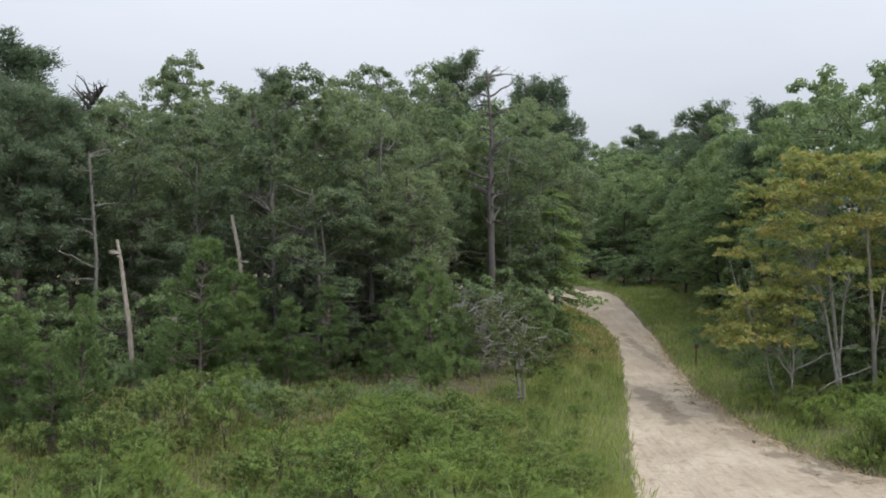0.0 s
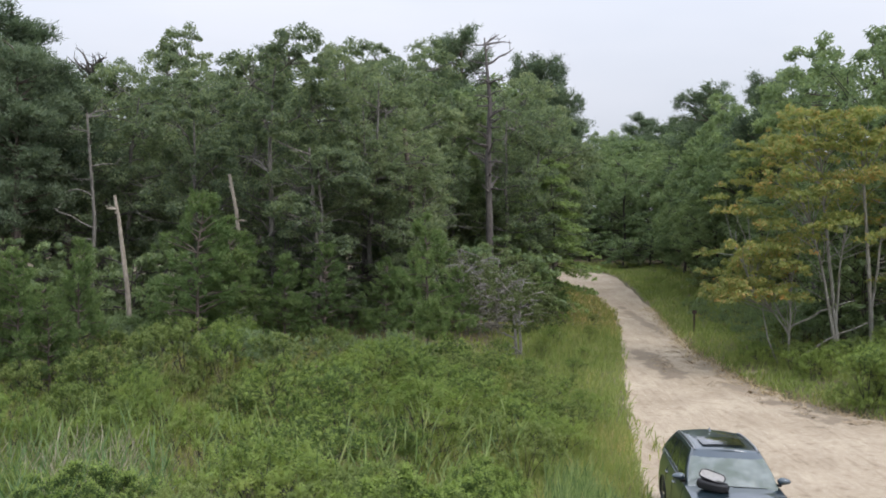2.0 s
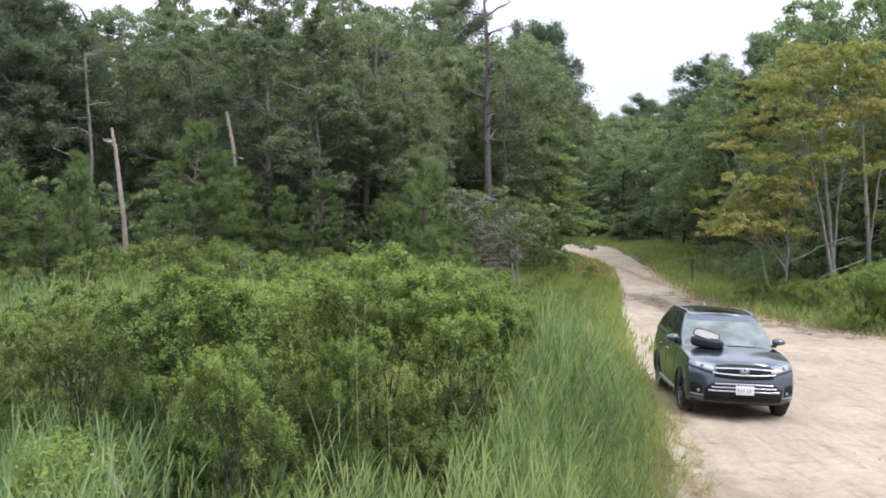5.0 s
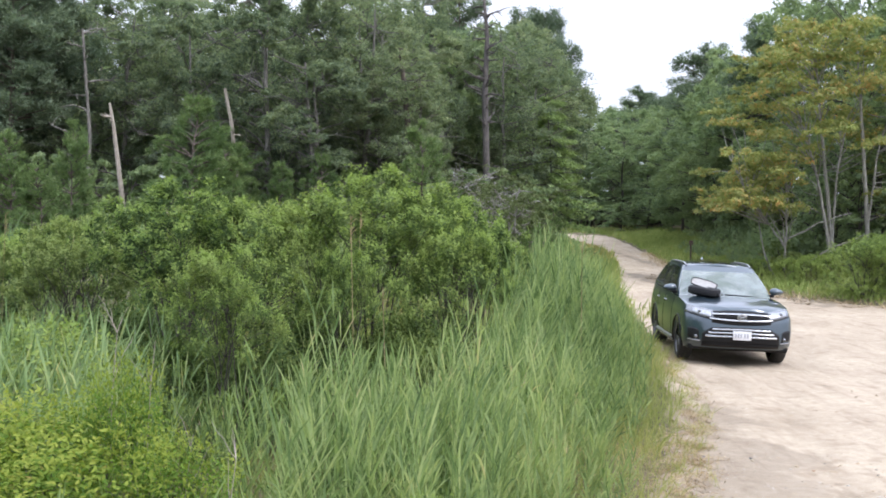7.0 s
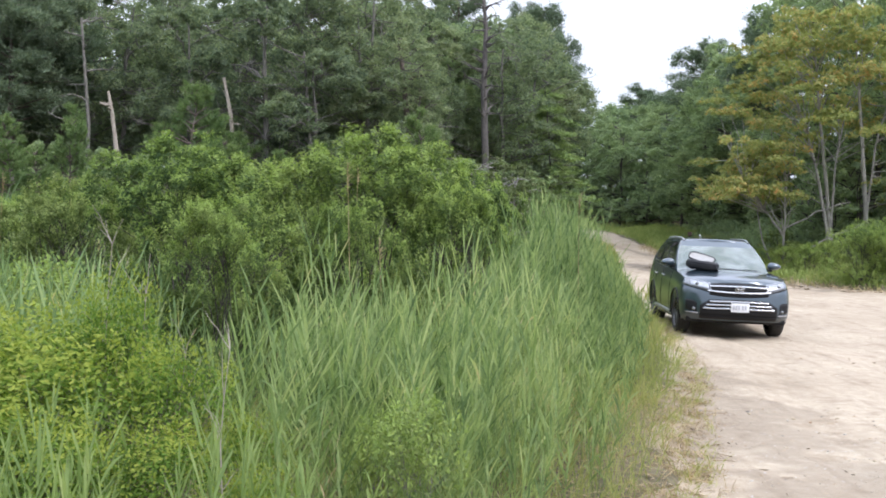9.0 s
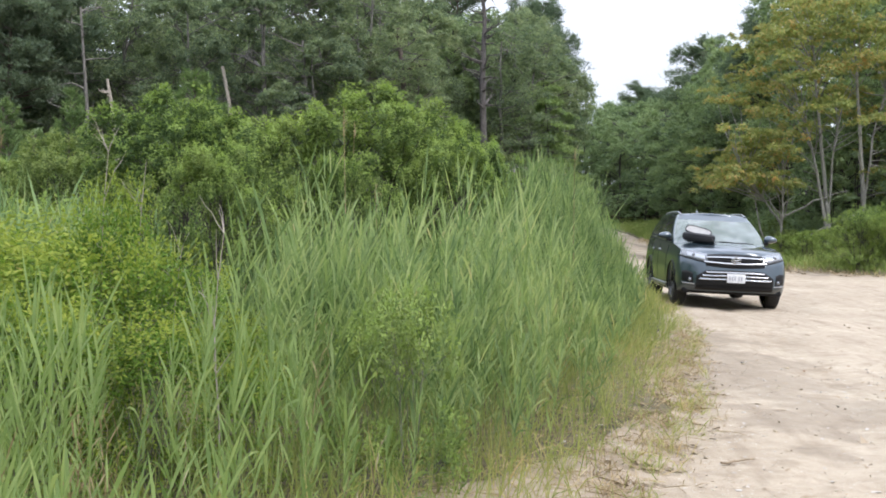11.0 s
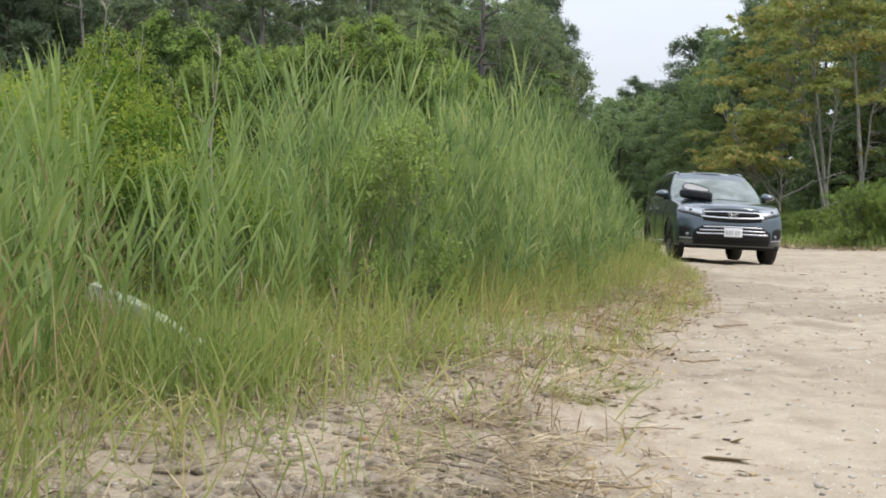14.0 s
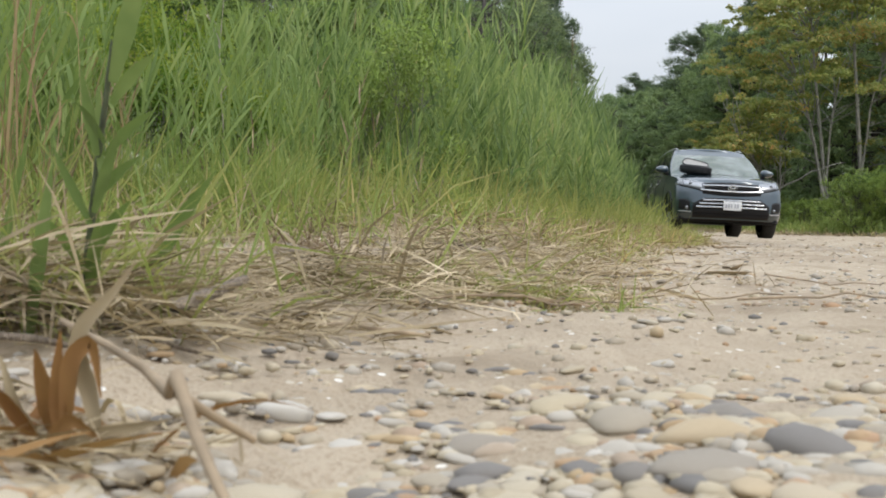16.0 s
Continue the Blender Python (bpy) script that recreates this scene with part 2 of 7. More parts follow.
def pebble_material():
    m, n, l, b = material("beach_pebble")
    info, geo = n.new("ShaderNodeObjectInfo"), n.new("ShaderNodeNewGeometry")
    s = n.new("ShaderNodeMath"); s.operation = "ADD"
    l.new(info.outputs["Random"], s.inputs[0]); l.new(geo.outputs["Random Per Island"], s.inputs[1])
    f = n.new("ShaderNodeMath"); f.operation = "FRACT"
    l.new(s.outputs[0], f.inputs[0])
    r = ramp_node(n, [(0.0, (0.075, 0.085, 0.10)), (0.09, (0.15, 0.15, 0.155)), (0.13, (0.34, 0.30, 0.24)), (0.34, (0.50, 0.42, 0.27)),
                      (0.52, (0.56, 0.50, 0.38)), (0.68, (0.50, 0.36, 0.18)), (0.75, (0.42, 0.23, 0.10)), (0.80, (0.43, 0.39, 0.32)), (1.0, (0.60, 0.58, 0.53))])
    l.new(f.outputs[0], r.inputs[0])
    spots = noise_node(n, l, 60, 5)
    c = ramp_node(n, [(0.3, (0.78, 0.76, 0.72)), (0.6, (1, 1, 1))])
    l.new(spots.outputs["Fac"], c.inputs[0])
    dusty = mix_colour(n, l, 0.33, r.outputs[0], (0.33, 0.28, 0.215))
    l.new(mix_colour(n, l, 1.0, dusty, c.outputs[0], "MULTIPLY"), b.inputs["Base Color"])
    b.inputs["Roughness"].default_value = 0.75
    return m


def glass_material(name, tint, clear=0.3, ior=1.9):
    """Car glass: a glossy pane that lets part of the light through."""
    m, n, l, b = material(name)
    b.inputs["Base Color"].default_value = (*tint, 1)
    b.inputs["Roughness"].default_value, b.inputs["Specular IOR Level"].default_value = 0.04, 0.9
    b.inputs["Coat Weight"].default_value, b.inputs["Coat Roughness"].default_value = 1.0, 0.03
    b.inputs["Coat IOR"].default_value = ior
    # patchy coat strength imitates mottled reflections of trees and cloud
    mirror_mottle = noise_node(n, l, 3.2, 5)
    blot = ramp_node(n, [(0.36, (0.15, 0.15, 0.15)), (0.62, (1, 1, 1))])
    l.new(mirror_mottle.outputs["Fac"], blot.inputs[0])
    l.new(blot.outputs[0], b.inputs["Coat Weight"])
    tr = n.new("ShaderNodeBsdfTransparent")
    tr.inputs["Color"].default_value = (0.75, 0.8, 0.78, 1)
    mx = n.new("ShaderNodeMixShader")
    mx.inputs[0].default_value = clear
    l.new(b.outputs[0], mx.inputs[1]); l.new(tr.outputs[0], mx.inputs[2])
    l.new(mx.outputs[0], n["Material Output"].inputs["Surface"])
    return m


SAND, SOIL, PEBBLE = sand_material(), soil_material(), pebble_material()
# blue is raised in the oak and pine leaves to imitate distant haze
OAK_LEAF = leafy("oak_leaf", [(0.1, (0.104, 0.138, 0.097)), (0.45, (0.172, 0.218, 0.144)), (0.75, (0.255, 0.303, 0.182)), (1.0, (0.354, 0.376, 0.235))], 0.54, patch=0.35)
DARK_LEAF = leafy("shaded_oak_leaf", [(0.1, (0.126, 0.176, 0.111)), (0.5, (0.208, 0.274, 0.155)), (1.0, (0.340, 0.406, 0.213))], 0.52, patch=0.35)
SPRAY_LEAF = leafy("pale_spray_leaf", [(0.1, (0.168, 0.240, 0.106)), (0.5, (0.264, 0.348, 0.144)), (1.0, (0.396, 0.468, 0.188))], 0.45, patch=0.4)
PALE_LEAF = leafy("grey_green_leaf", [(0.1, (0.076, 0.100, 0.043)), (0.5, (0.125, 0.154, 0.068)), (1.0, (0.190, 0.214, 0.109))], patch=0.5)
PINE_NEEDLE = leafy("pine_needle", [(0.1, (0.085, 0.122, 0.085)), (0.5, (0.140, 0.185, 0.123)), (1.0, (0.225, 0.275, 0.185))], 0.36, patch=0.4)
YOUNG_NEEDLE = leafy("young_pine_needle", [(0.1, (0.084, 0.140, 0.058)), (0.5, (0.149, 0.217, 0.087)), (1.0, (0.249, 0.319, 0.129))], 0.35, patch=0.6)
ORANGE_LEAF = leafy("turning_leaf", [(0.1, (0.147, 0.194, 0.077)), (0.38, (0.244, 0.280, 0.106)), (0.66, (0.299, 0.316, 0.125)), (0.83, (0.406, 0.338, 0.143)), (1.0, (0.531, 0.299, 0.125))], 0.52, patch=0.45)
SHRUB_LEAF = leafy("bayberry_leaf", [(0.1, (0.085, 0.130, 0.048)), (0.4, (0.160, 0.218, 0.073)), (0.7, (0.269, 0.330, 0.090)), (1.0, (0.439, 0.470, 0.161))], 0.38, patch=0.8, vary=0.42, single=0.22)
NEAR_SHRUB_LEAF = leafy("large_bayberry_leaf", [(0.1, (0.053, 0.091, 0.035)), (0.4, (0.116, 0.168, 0.056)), (0.7, (0.221, 0.272, 0.085)), (1.0, (0.365, 0.387, 0.144))], 0.36, patch=0.8, vary=0.3, single=0.22)
GREY_SHRUB_LEAF = leafy("groundsel_leaf", [(0.1, (0.083, 0.120, 0.040)), (0.5, (0.152, 0.197, 0.064)), (1.0, (0.254, 0.291, 0.105))], 0.38, patch=0.8, vary=0.42, single=0.22)
YELLOW_LEAF = leafy("yellow_green_leaf", [(0.1, (0.070, 0.134, 0.024)), (0.5, (0.145, 0.239, 0.041)), (0.85, (0.231, 0.315, 0.059)), (1.0, (0.316, 0.260, 0.084))], patch=1.5)
FRESH_LEAF = leafy("young_bayberry_leaf", [(0.1, (0.163, 0.238, 0.067)), (0.5, (0.262, 0.348, 0.100)), (1.0, (0.378, 0.440, 0.158))], 0.42, patch=0.8, vary=0.4, single=0.2)
GREY_FRESH = leafy("young_groundsel_leaf", [(0.1, (0.167, 0.224, 0.079)), (0.5, (0.255, 0.312, 0.114)), (1.0, (0.352, 0.387, 0.163))], 0.42, patch=0.8, vary=0.4, single=0.2)
YELLOW_FRESH = leafy("young_yellow_leaf", [(0.1, (0.175, 0.238, 0.040)), (0.5, (0.271, 0.325, 0.060)), (0.9, (0.367, 0.372, 0.084)), (1.0, (0.410, 0.307, 0.096))], 0.42, patch=1.5, vary=0.3, single=0.3)
BLUE_REED = leafy("blue_green_reed_leaf", [(0.0, (0.090, 0.155, 0.066)), (0.4, (0.159, 0.237, 0.105)), (0.75, (0.236, 0.319, 0.140)), (0.96, (0.356, 0.398, 0.165)), (1.0, (0.529, 0.448, 0.190))], 0.3, 0.5, patch=0.7)
REED_LEAF = leafy("reed_leaf", [(0.0, (0.043, 0.075, 0.030)), (0.3, (0.109, 0.168, 0.068)), (0.55, (0.213, 0.286, 0.121)), (0.8, (0.327, 0.389, 0.168)), (0.95, (0.375, 0.405, 0.182)), (1.0, (0.460, 0.405, 0.226))], 0.48, 0.5, patch=1.1, single=0.42, mid=1.0)
GRASS_LEAF = leafy("grass_leaf", [(0.0, (0.148, 0.184, 0.066)), (0.4, (0.253, 0.284, 0.098)), (0.75, (0.355, 0.355, 0.140)), (0.93, (0.520, 0.398, 0.213)), (1.0, (0.693, 0.468, 0.297))], 0.48, 0.6, patch=0.5)
VERGE_LEAF = leafy("meadow_grass_leaf", [(0.0, (0.133, 0.189, 0.056)), (0.4, (0.214, 0.280, 0.086)), (0.75, (0.303, 0.349, 0.119)), (0.93, (0.418, 0.383, 0.175)), (1.0, (0.533, 0.434, 0.237))], 0.38, 0.6, patch=0.5)
STRAW = leafy("dry_straw", [(0.0, (0.132, 0.092, 0.053)), (0.35, (0.290, 0.218, 0.125)), (0.7, (0.475, 0.376, 0.224)), (1.0, (0.686, 0.581, 0.396))], 0.15, 0.75, patch=2.5)
BARK = bark("oak_bark", (0.035, 0.03, 0.025), (0.14, 0.125, 0.105))
DEAD_STEM = bark("dead_stem", (0.15, 0.115, 0.085), (0.42, 0.35, 0.27), 40.0)
DEAD_PINE_BARK = bark("dead_pine_bark", (0.075, 0.066, 0.060), (0.20, 0.18, 0.165))
OAK_BARK = bark("lichened_oak_bark", (0.085, 0.08, 0.07), (0.29, 0.27, 0.235))
GREY_BARK = bark("grey_bark", (0.20, 0.19, 0.165), (0.44, 0.42, 0.37))
PALE_WOOD = bark("weathered_dead_wood", (0.28, 0.24, 0.19), (0.52, 0.46, 0.38))
PINE_BARK = bark("pine_bark", (0.07, 0.055, 0.046), (0.25, 0.20, 0.165))
DIRT_SCRAP = leafy("dirt_scrap", [(0.0, (0.182, 0.137, 0.091)), (0.5, (0.338, 0.267, 0.185)), (1.0, (0.481, 0.390, 0.280))], 0.05, 0.9, patch=2)
PALE_STRAW = leafy("pale_dead_reed", [(0.0, (0.20, 0.18, 0.125)), (0.5, (0.36, 0.33, 0.24)), (1.0, (0.50, 0.46, 0.35))], 0.2, 0.8, patch=2.5)
PALE_REED = leafy("pale_reed_leaf", [(0.0, (0.135, 0.202, 0.073)), (0.5, (0.233, 0.308, 0.112)), (0.9, (0.323, 0.376, 0.148)), (1.0, (0.393, 0.367, 0.176))], 0.4, 0.5, patch=1.5)
TAN_REED = leafy("tan_reed_leaf", [(0.0, (0.17, 0.115, 0.065)), (0.5, (0.31, 0.225, 0.135)), (0.85, (0.42, 0.33, 0.20)), (1.0, (0.30, 0.33, 0.13))], 0.3, 0.7, patch=2.0)
OLD_STRAW = leafy("weathered_straw", [(0.0, (0.127, 0.098, 0.064)), (0.35, (0.274, 0.218, 0.142)), (0.7, (0.462, 0.377, 0.247)), (1.0, (0.723, 0.617, 0.445))], 0.12, 0.8, patch=2.5)
BROWN_LEAF = leafy("withered_leaf", [(0.0, (0.097, 0.044, 0.017)), (0.5, (0.233, 0.117, 0.044)), (1.0, (0.389, 0.253, 0.117))], 0.2, 0.7, patch=4)
ROOT = leafy("brown_root", [(0.0, (0.10, 0.065, 0.04)), (0.5, (0.20, 0.14, 0.09)), (1.0, (0.34, 0.26, 0.17))], 0.1, 0.85, patch=3)
SHELL = plain("shell_chip", (0.50, 0.455, 0.39), 0.6, grain=0.2, scale=40)
CLOD = plain("dirt_clod", (0.33, 0.275, 0.205), 0.95, grain=0.25, scale=60, bump=0.5)
SHOOT_LEAF = leafy("reed_shoot_leaf", [(0.0, (0.085, 0.130, 0.045)), (0.5, (0.155, 0.215, 0.075)), (0.9, (0.225, 0.285, 0.105)), (1.0, (0.33, 0.33, 0.13))], 0.4, 0.45, patch=6.0)
SHOOT_STALK = plain("reed_shoot_stalk", (0.085, 0.105, 0.05), 0.6, grain=0.25, scale=60)
STALK = plain("dead_stalk", (0.33, 0.25, 0.16), 0.8, grain=0.2)

CAR_PAINT = plain("slate_blue_car_paint", (0.028, 0.051, 0.067), 0.30, 0.45, grain=0.04, scale=5, coat=1.0)
CAR_PAINT.node_tree.nodes["Principled BSDF"].inputs["Coat IOR"].default_value = 1.75
BLACK_TRIM = plain("black_plastic_trim", (0.012, 0.012, 0.013), 0.6, grain=0.15, scale=40)
BLACK_TRIM.node_tree.nodes["Principled BSDF"].inputs["Specular IOR Level"].default_value = 0.25
RUBBER = plain("dusty_tyre_rubber", (0.035, 0.033, 0.031), 0.85, grain=0.2, scale=25)
CHROME = plain("chrome", (0.46, 0.47, 0.475), 0.22, 1.0, grain=0.06)
ALLOY = plain("alloy_rim", (0.13, 0.13, 0.135), 0.45, 0.7, grain=0.15)
LAMP_LENS = plain("headlight_lens", (0.19, 0.20, 0.21), 0.12, 0.5, grain=0.2, scale=25, coat=1.0)
WINDSHIELD = glass_material("windshield_glass", (0.125, 0.160, 0.120), 0.25, 2.5)
DARK_GLASS = glass_material("privacy_glass", (0.012, 0.014, 0.016), 0.05)
PLATE_WHITE = plain("white_plate", (0.72, 0.73, 0.74), 0.4)
PLATE_INK = plain("plate_ink", (0.40, 0.41, 0.45), 0.5)
SILVER = plain("silver_trim", (0.42, 0.43, 0.45), 0.3, 0.8)
SEAT_GREY = plain("grey_cabin_lining", (0.10, 0.10, 0.10), 0.8)
BAG_BLACK = plain("black_nylon", (0.012, 0.012, 0.014), 0.6, grain=0.2, scale=60, bump=0.2)
BAG_GREY = plain("pale_grey_lining", (0.36, 0.35, 0.33), 0.6, grain=0.1, scale=20)
SIGN_WOOD = plain("brown_stained_wood", (0.075, 0.05, 0.035), 0.8, grain=0.2, scale=12, bump=0.3)
MINT_PAINT = plain("peeling_mint_paint", (0.33, 0.36, 0.235), 0.8, grain=0.2, scale=14, bump=0.4)

# ---------------- mesh helpers ----------------
rng = np.random.default_rng(7)


class Shape:
    """Collects vertices and faces (triangles or quads) and makes one mesh of them."""

    def __init__(self):
        self.v, self.q, self.t, self.n = [], [], [], 0

    def add(self, verts, quads=None, tris=None):
        verts = np.asarray(verts, float).reshape(-1, 3)
        if quads is not None and len(quads):
            self.q.append(np.asarray(quads, int).reshape(-1, 4) + self.n)
        if tris is not None and len(tris):
            self.t.append(np.asarray(tris, int).reshape(-1, 3) + self.n)
        self.v.append(verts)
        self.n += len(verts)

    def grid(self, pts, close_u=False):
        """pts[u][v]: a sheet of quads."""
        pts = np.asarray(pts, float)
        nu, nv = pts.shape[:2]
        idx = np.arange(nu * nv).reshape(nu, nv)
        if close_u:
            idx = np.vstack([idx, idx[:1]])
        q = np.stack([idx[:-1, :-1], idx[1:, :-1], idx[1:, 1:], idx[:-1, 1:]], -1).reshape(-1, 4)
        self.add(pts.reshape(-1, 3), q)

    def tube(self, pts, radii, sides=6):
        pts, radii = np.asarray(pts, float), np.asarray(radii, float)
        d = np.gradient(pts, axis=0)
        d /= np.linalg.norm(d, axis=1)[:, None] + 1e-9
        ref = np.where(np.abs(d[:, 2:3]) > 0.9, np.array([[1.0, 0, 0]]), np.array([[0, 0, 1.0]]))
        a = np.cross(d, ref)
        a /= np.linalg.norm(a, axis=1)[:, None] + 1e-9
        b = np.cross(d, a)
        ang = np.linspace(0, 2 * np.pi, sides, endpoint=False)
        ring = pts[:, None] + radii[:, None, None] * (np.cos(ang)[None, :, None] * a[:, None] + np.sin(ang)[None, :, None] * b[:, None])
        nu, nv = ring.shape[:2]
        idx = np.arange(nu * nv).reshape(nu, nv)
        idx = np.hstack([idx, idx[:, :1]])
        q = np.stack([idx[:-1, :-1], idx[:-1, 1:], idx[1:, 1:], idx[1:, :-1]], -1).reshape(-1, 4)
        self.add(ring.reshape(-1, 3), q)

    def leaves(self, c, n, t, length, width, keel=0.0, small=False):
        """Pointed leaves: centres, face normals, tip directions, sizes."""
        k = len(c)
        n = n / (np.linalg.norm(n, axis=1)[:, None] + 1e-9)
        t = t - n * (t * n).sum(1)[:, None]
        t = t / (np.linalg.norm(t, axis=1)[:, None] + 1e-9)
        b = np.cross(n, t)
        L, W = np.broadcast_to(length, k)[:, None] / 2, np.broadcast_to(width, k)[:, None] / 2
        if small:                                    # far off: a pointed triangle does
            v = np.stack([c - t * L + b * W, c - t * L - b * W, c + t * L - n * L * keel], 1)
            self.add(v.reshape(-1, 3), None, np.arange(3 * k).reshape(-1, 3))
            return
        v = np.stack([c - t * L, c + b * W + t * L * 0.15, c + t * L - n * L * keel, c - b * W + t * L * 0.15], 1)
        self.add(v.reshape(-1, 3), np.arange(4 * k).reshape(-1, 4))

    def blades(self, base, lean, length, width, sag=0.3, segs=3):
        """Grass blades and reed leaves: narrow strips that start along lean and bow over."""
        k = len(base)
        lean = lean / (np.linalg.norm(lean, axis=1)[:, None] + 1e-9)
        length, width, sag = (np.broadcast_to(a, k)[:, None] for a in (length, width, sag))
        flat = lean * np.array([1, 1, 0])
        side = np.cross(lean, np.array([[0, 0, 1.0]])) + rng.normal(0, 0.15, (k, 3))
        side /= np.linalg.norm(side, axis=1)[:, None] + 1e-9
        twist = rng.normal(0, 0.55, (k, 1))          # a blade seldom lies flat to its lean
        side = side * np.cos(twist) + np.cross(lean, side) * np.sin(twist)
        rows = []
        for i in range(segs + 1):
            s = i / segs
            p = base + lean * length * s + (flat * 0.5 - np.array([0, 0, 1.0])) * length * sag * s * s
            w = width * (0.55 + 0.9 * s if s < 0.5 else 2.0 * (1 - s)) / 2
            rows += [p - side * w, p + side * w]
        rows[-1] = rows[-2] + side * 0.0005
        v = np.stack(rows, 1)
        m = 2 * (segs + 1)
        q = np.array([[2 * i, 2 * i + 1, 2 * i + 3, 2 * i + 2] for i in range(segs)])
        self.add(v.reshape(-1, 3), (np.arange(k)[:, None, None] * m + q[None]).reshape(-1, 4))

    def mesh(self, name, mat, smooth=True):
        me = bpy.data.meshes.new(name)
        v = np.concatenate(self.v)
        faces = ([q for q in self.q], [t for t in self.t])
        q = np.concatenate(faces[0]) if faces[0] else np.zeros((0, 4), int)
        t = np.concatenate(faces[1]) if faces[1] else np.zeros((0, 3), int)
        me.vertices.add(len(v))
        me.vertices.foreach_set("co", v.astype(np.float32).ravel())
        loops = np.concatenate([q.ravel(), t.ravel()])
        me.loops.add(len(loops))
        me.loops.foreach_set("vertex_index", loops.astype(np.int32))
        me.polygons.add(len(q) + len(t))
        start = np.concatenate([np.arange(len(q)) * 4, len(q) * 4 + np.arange(len(t)) * 3])
        me.polygons.foreach_set("loop_start", start.astype(np.int32))
        me.polygons.foreach_set("use_smooth", np.full(len(start), smooth))
        me.update(calc_edges=True)
        me.validate()
        me.materials.append(mat)
        return me


def part(name, shape, mat, parent=None, label="", smooth=True):
    """One mesh object under a thing or a part. shape: a Shape or a bmesh."""
    if isinstance(shape, Shape):
        me = shape.mesh(name, mat, smooth)
    else:
        me = bpy.data.meshes.new(name)
        shape.to_mesh(me)
        shape.free()
        me.materials.append(mat)
        for p in me.polygons:
            p.use_smooth = smooth
    ob = new(name, me)
    ob.parent = parent
    return tagged(ob, label) if label else ob


def thing(name, m, label, category, group="", kind=""):
    ob = new(name)
    ob.empty_display_size = 0.2
    ob.matrix_world = m
    return tagged(ob, label, category, group, kind)


def box(sx, sy, sz, at=(0, 0, 0), bevel=0.01, seg=2):
    """A bevelled box as a bmesh, centred on at."""
    bm = bmesh.new()
    bmesh.ops.create_cube(bm, size=1)
    for v in bm.verts:
        v.co = Vector((v.co.x * sx, v.co.y * sy, v.co.z * sz))
    if bevel:
        bmesh.ops.bevel(bm, geom=list(bm.edges), offset=bevel, segments=seg, affect="EDGES", profile=0.6)
    bmesh.ops.translate(bm, vec=at, verts=bm.verts)
    return bm


def unit(v):
    return v / (np.linalg.norm(v, axis=-1, keepdims=True) + 1e-9)


def ease(s):
    s = np.clip(s, 0, 1)
    return s * s * (3 - 2 * s)


# ---------------- the lie of the land ----------------
LEFT_Y = [-40, -6, -0.3, 0.2, 0.5, 1.2, 2.0, 2.8, 4.0, 5.6, 8.2, 14.5, 20.7, 25.5, 30, 37.5, 50, 59, 67, 75, 82, 88, 94, 99, 104, 110]
LEFT_X = [-9, -2.2, -0.2, 0.02, 0.12, 0.32, 0.50, 0.58, 0.80, 1.25, 2.05, 3.45, 4.35, 4.8, 5.35, 6.4, 8.3, 9.5, 10.5, 10.6, 10.2, 9.2, 6.5, 2.0, -6.0, -20.0]
RIGHT_Y = [-40, 20, 27, 31, 33.7, 35.2, 37.8, 41.8, 50, 59, 68, 84, 94, 100, 104, 108, 114]
RIGHT_X = [40, 30, 20, 15.2, 13.4, 12.7, 11.8, 11.4, 11.3, 12.0, 12.9, 14.2, 14.6, 14.0, 11.0, 3.0, -12.0]


def left_edge(y):
    return np.interp(y, LEFT_Y, LEFT_X)


def right_edge(y):
    return np.interp(y, RIGHT_Y, RIGHT_X)


def land(x, y):
    """Height of the ground."""
    x, y = np.asarray(x, float), np.asarray(y, float)
    far = 0.0026 * np.clip(y - 30, 0, 72) ** 1.5
    sl, sr = left_edge(y) - x, x - right_edge(y)
    z = far + 0.11 * ease((sl + 0.32) / 0.55) * (0.22 + 0.78 * ease((y - 1.3) / 2.4)) + 0.95 * ease(sl / 9) * ease((y - 20) / 24)
    z = z + 2.6 * ease((y - 114) / 26)
    z = z + 0.10 * ease(sr / 1.0) + 0.55 * ease((sr - 1) / 7) * ease((y - 25) / 15)
    z = z + 0.035 * ease((y - 12) / 6) * ease((30 - y) / 8) * np.clip((6.0 - x) / 1.0, -1.6, 1.0) * ease((x - 1.0) / 2.0)
    return z


def graded(lo, a, b, hi, step, grow=1.25):
    """Positions with an even step from a to b, widening to lo and hi."""
    mid = list(np.arange(a, b + step / 2, step))
    s, p = step, a
    low = []
    while p > lo:
        s *= grow
        p -= s
        low.append(max(p, lo))
    s, p = step, mid[-1]
    high = []
    while p < hi:
        s *= grow
        p += s
        high.append(min(p, hi))
    return np.array(low[::-1] + mid + high)


def soft_noise(x, y, scale, seed=0):
    """Smooth value noise from a few sines, about -1 to 1."""
    r = np.random.default_rng(seed)
    out = np.zeros_like(np.asarray(x, float) + np.asarray(y, float))
    for i in range(5):
        a, p, f = r.uniform(0, 6.28), r.uniform(0, 6.28), r.uniform(0.6, 2.2) / scale
        out = out + np.sin((x * np.cos(a) + y * np.sin(a)) * f * 6.28 + p)
    return out / 3.2


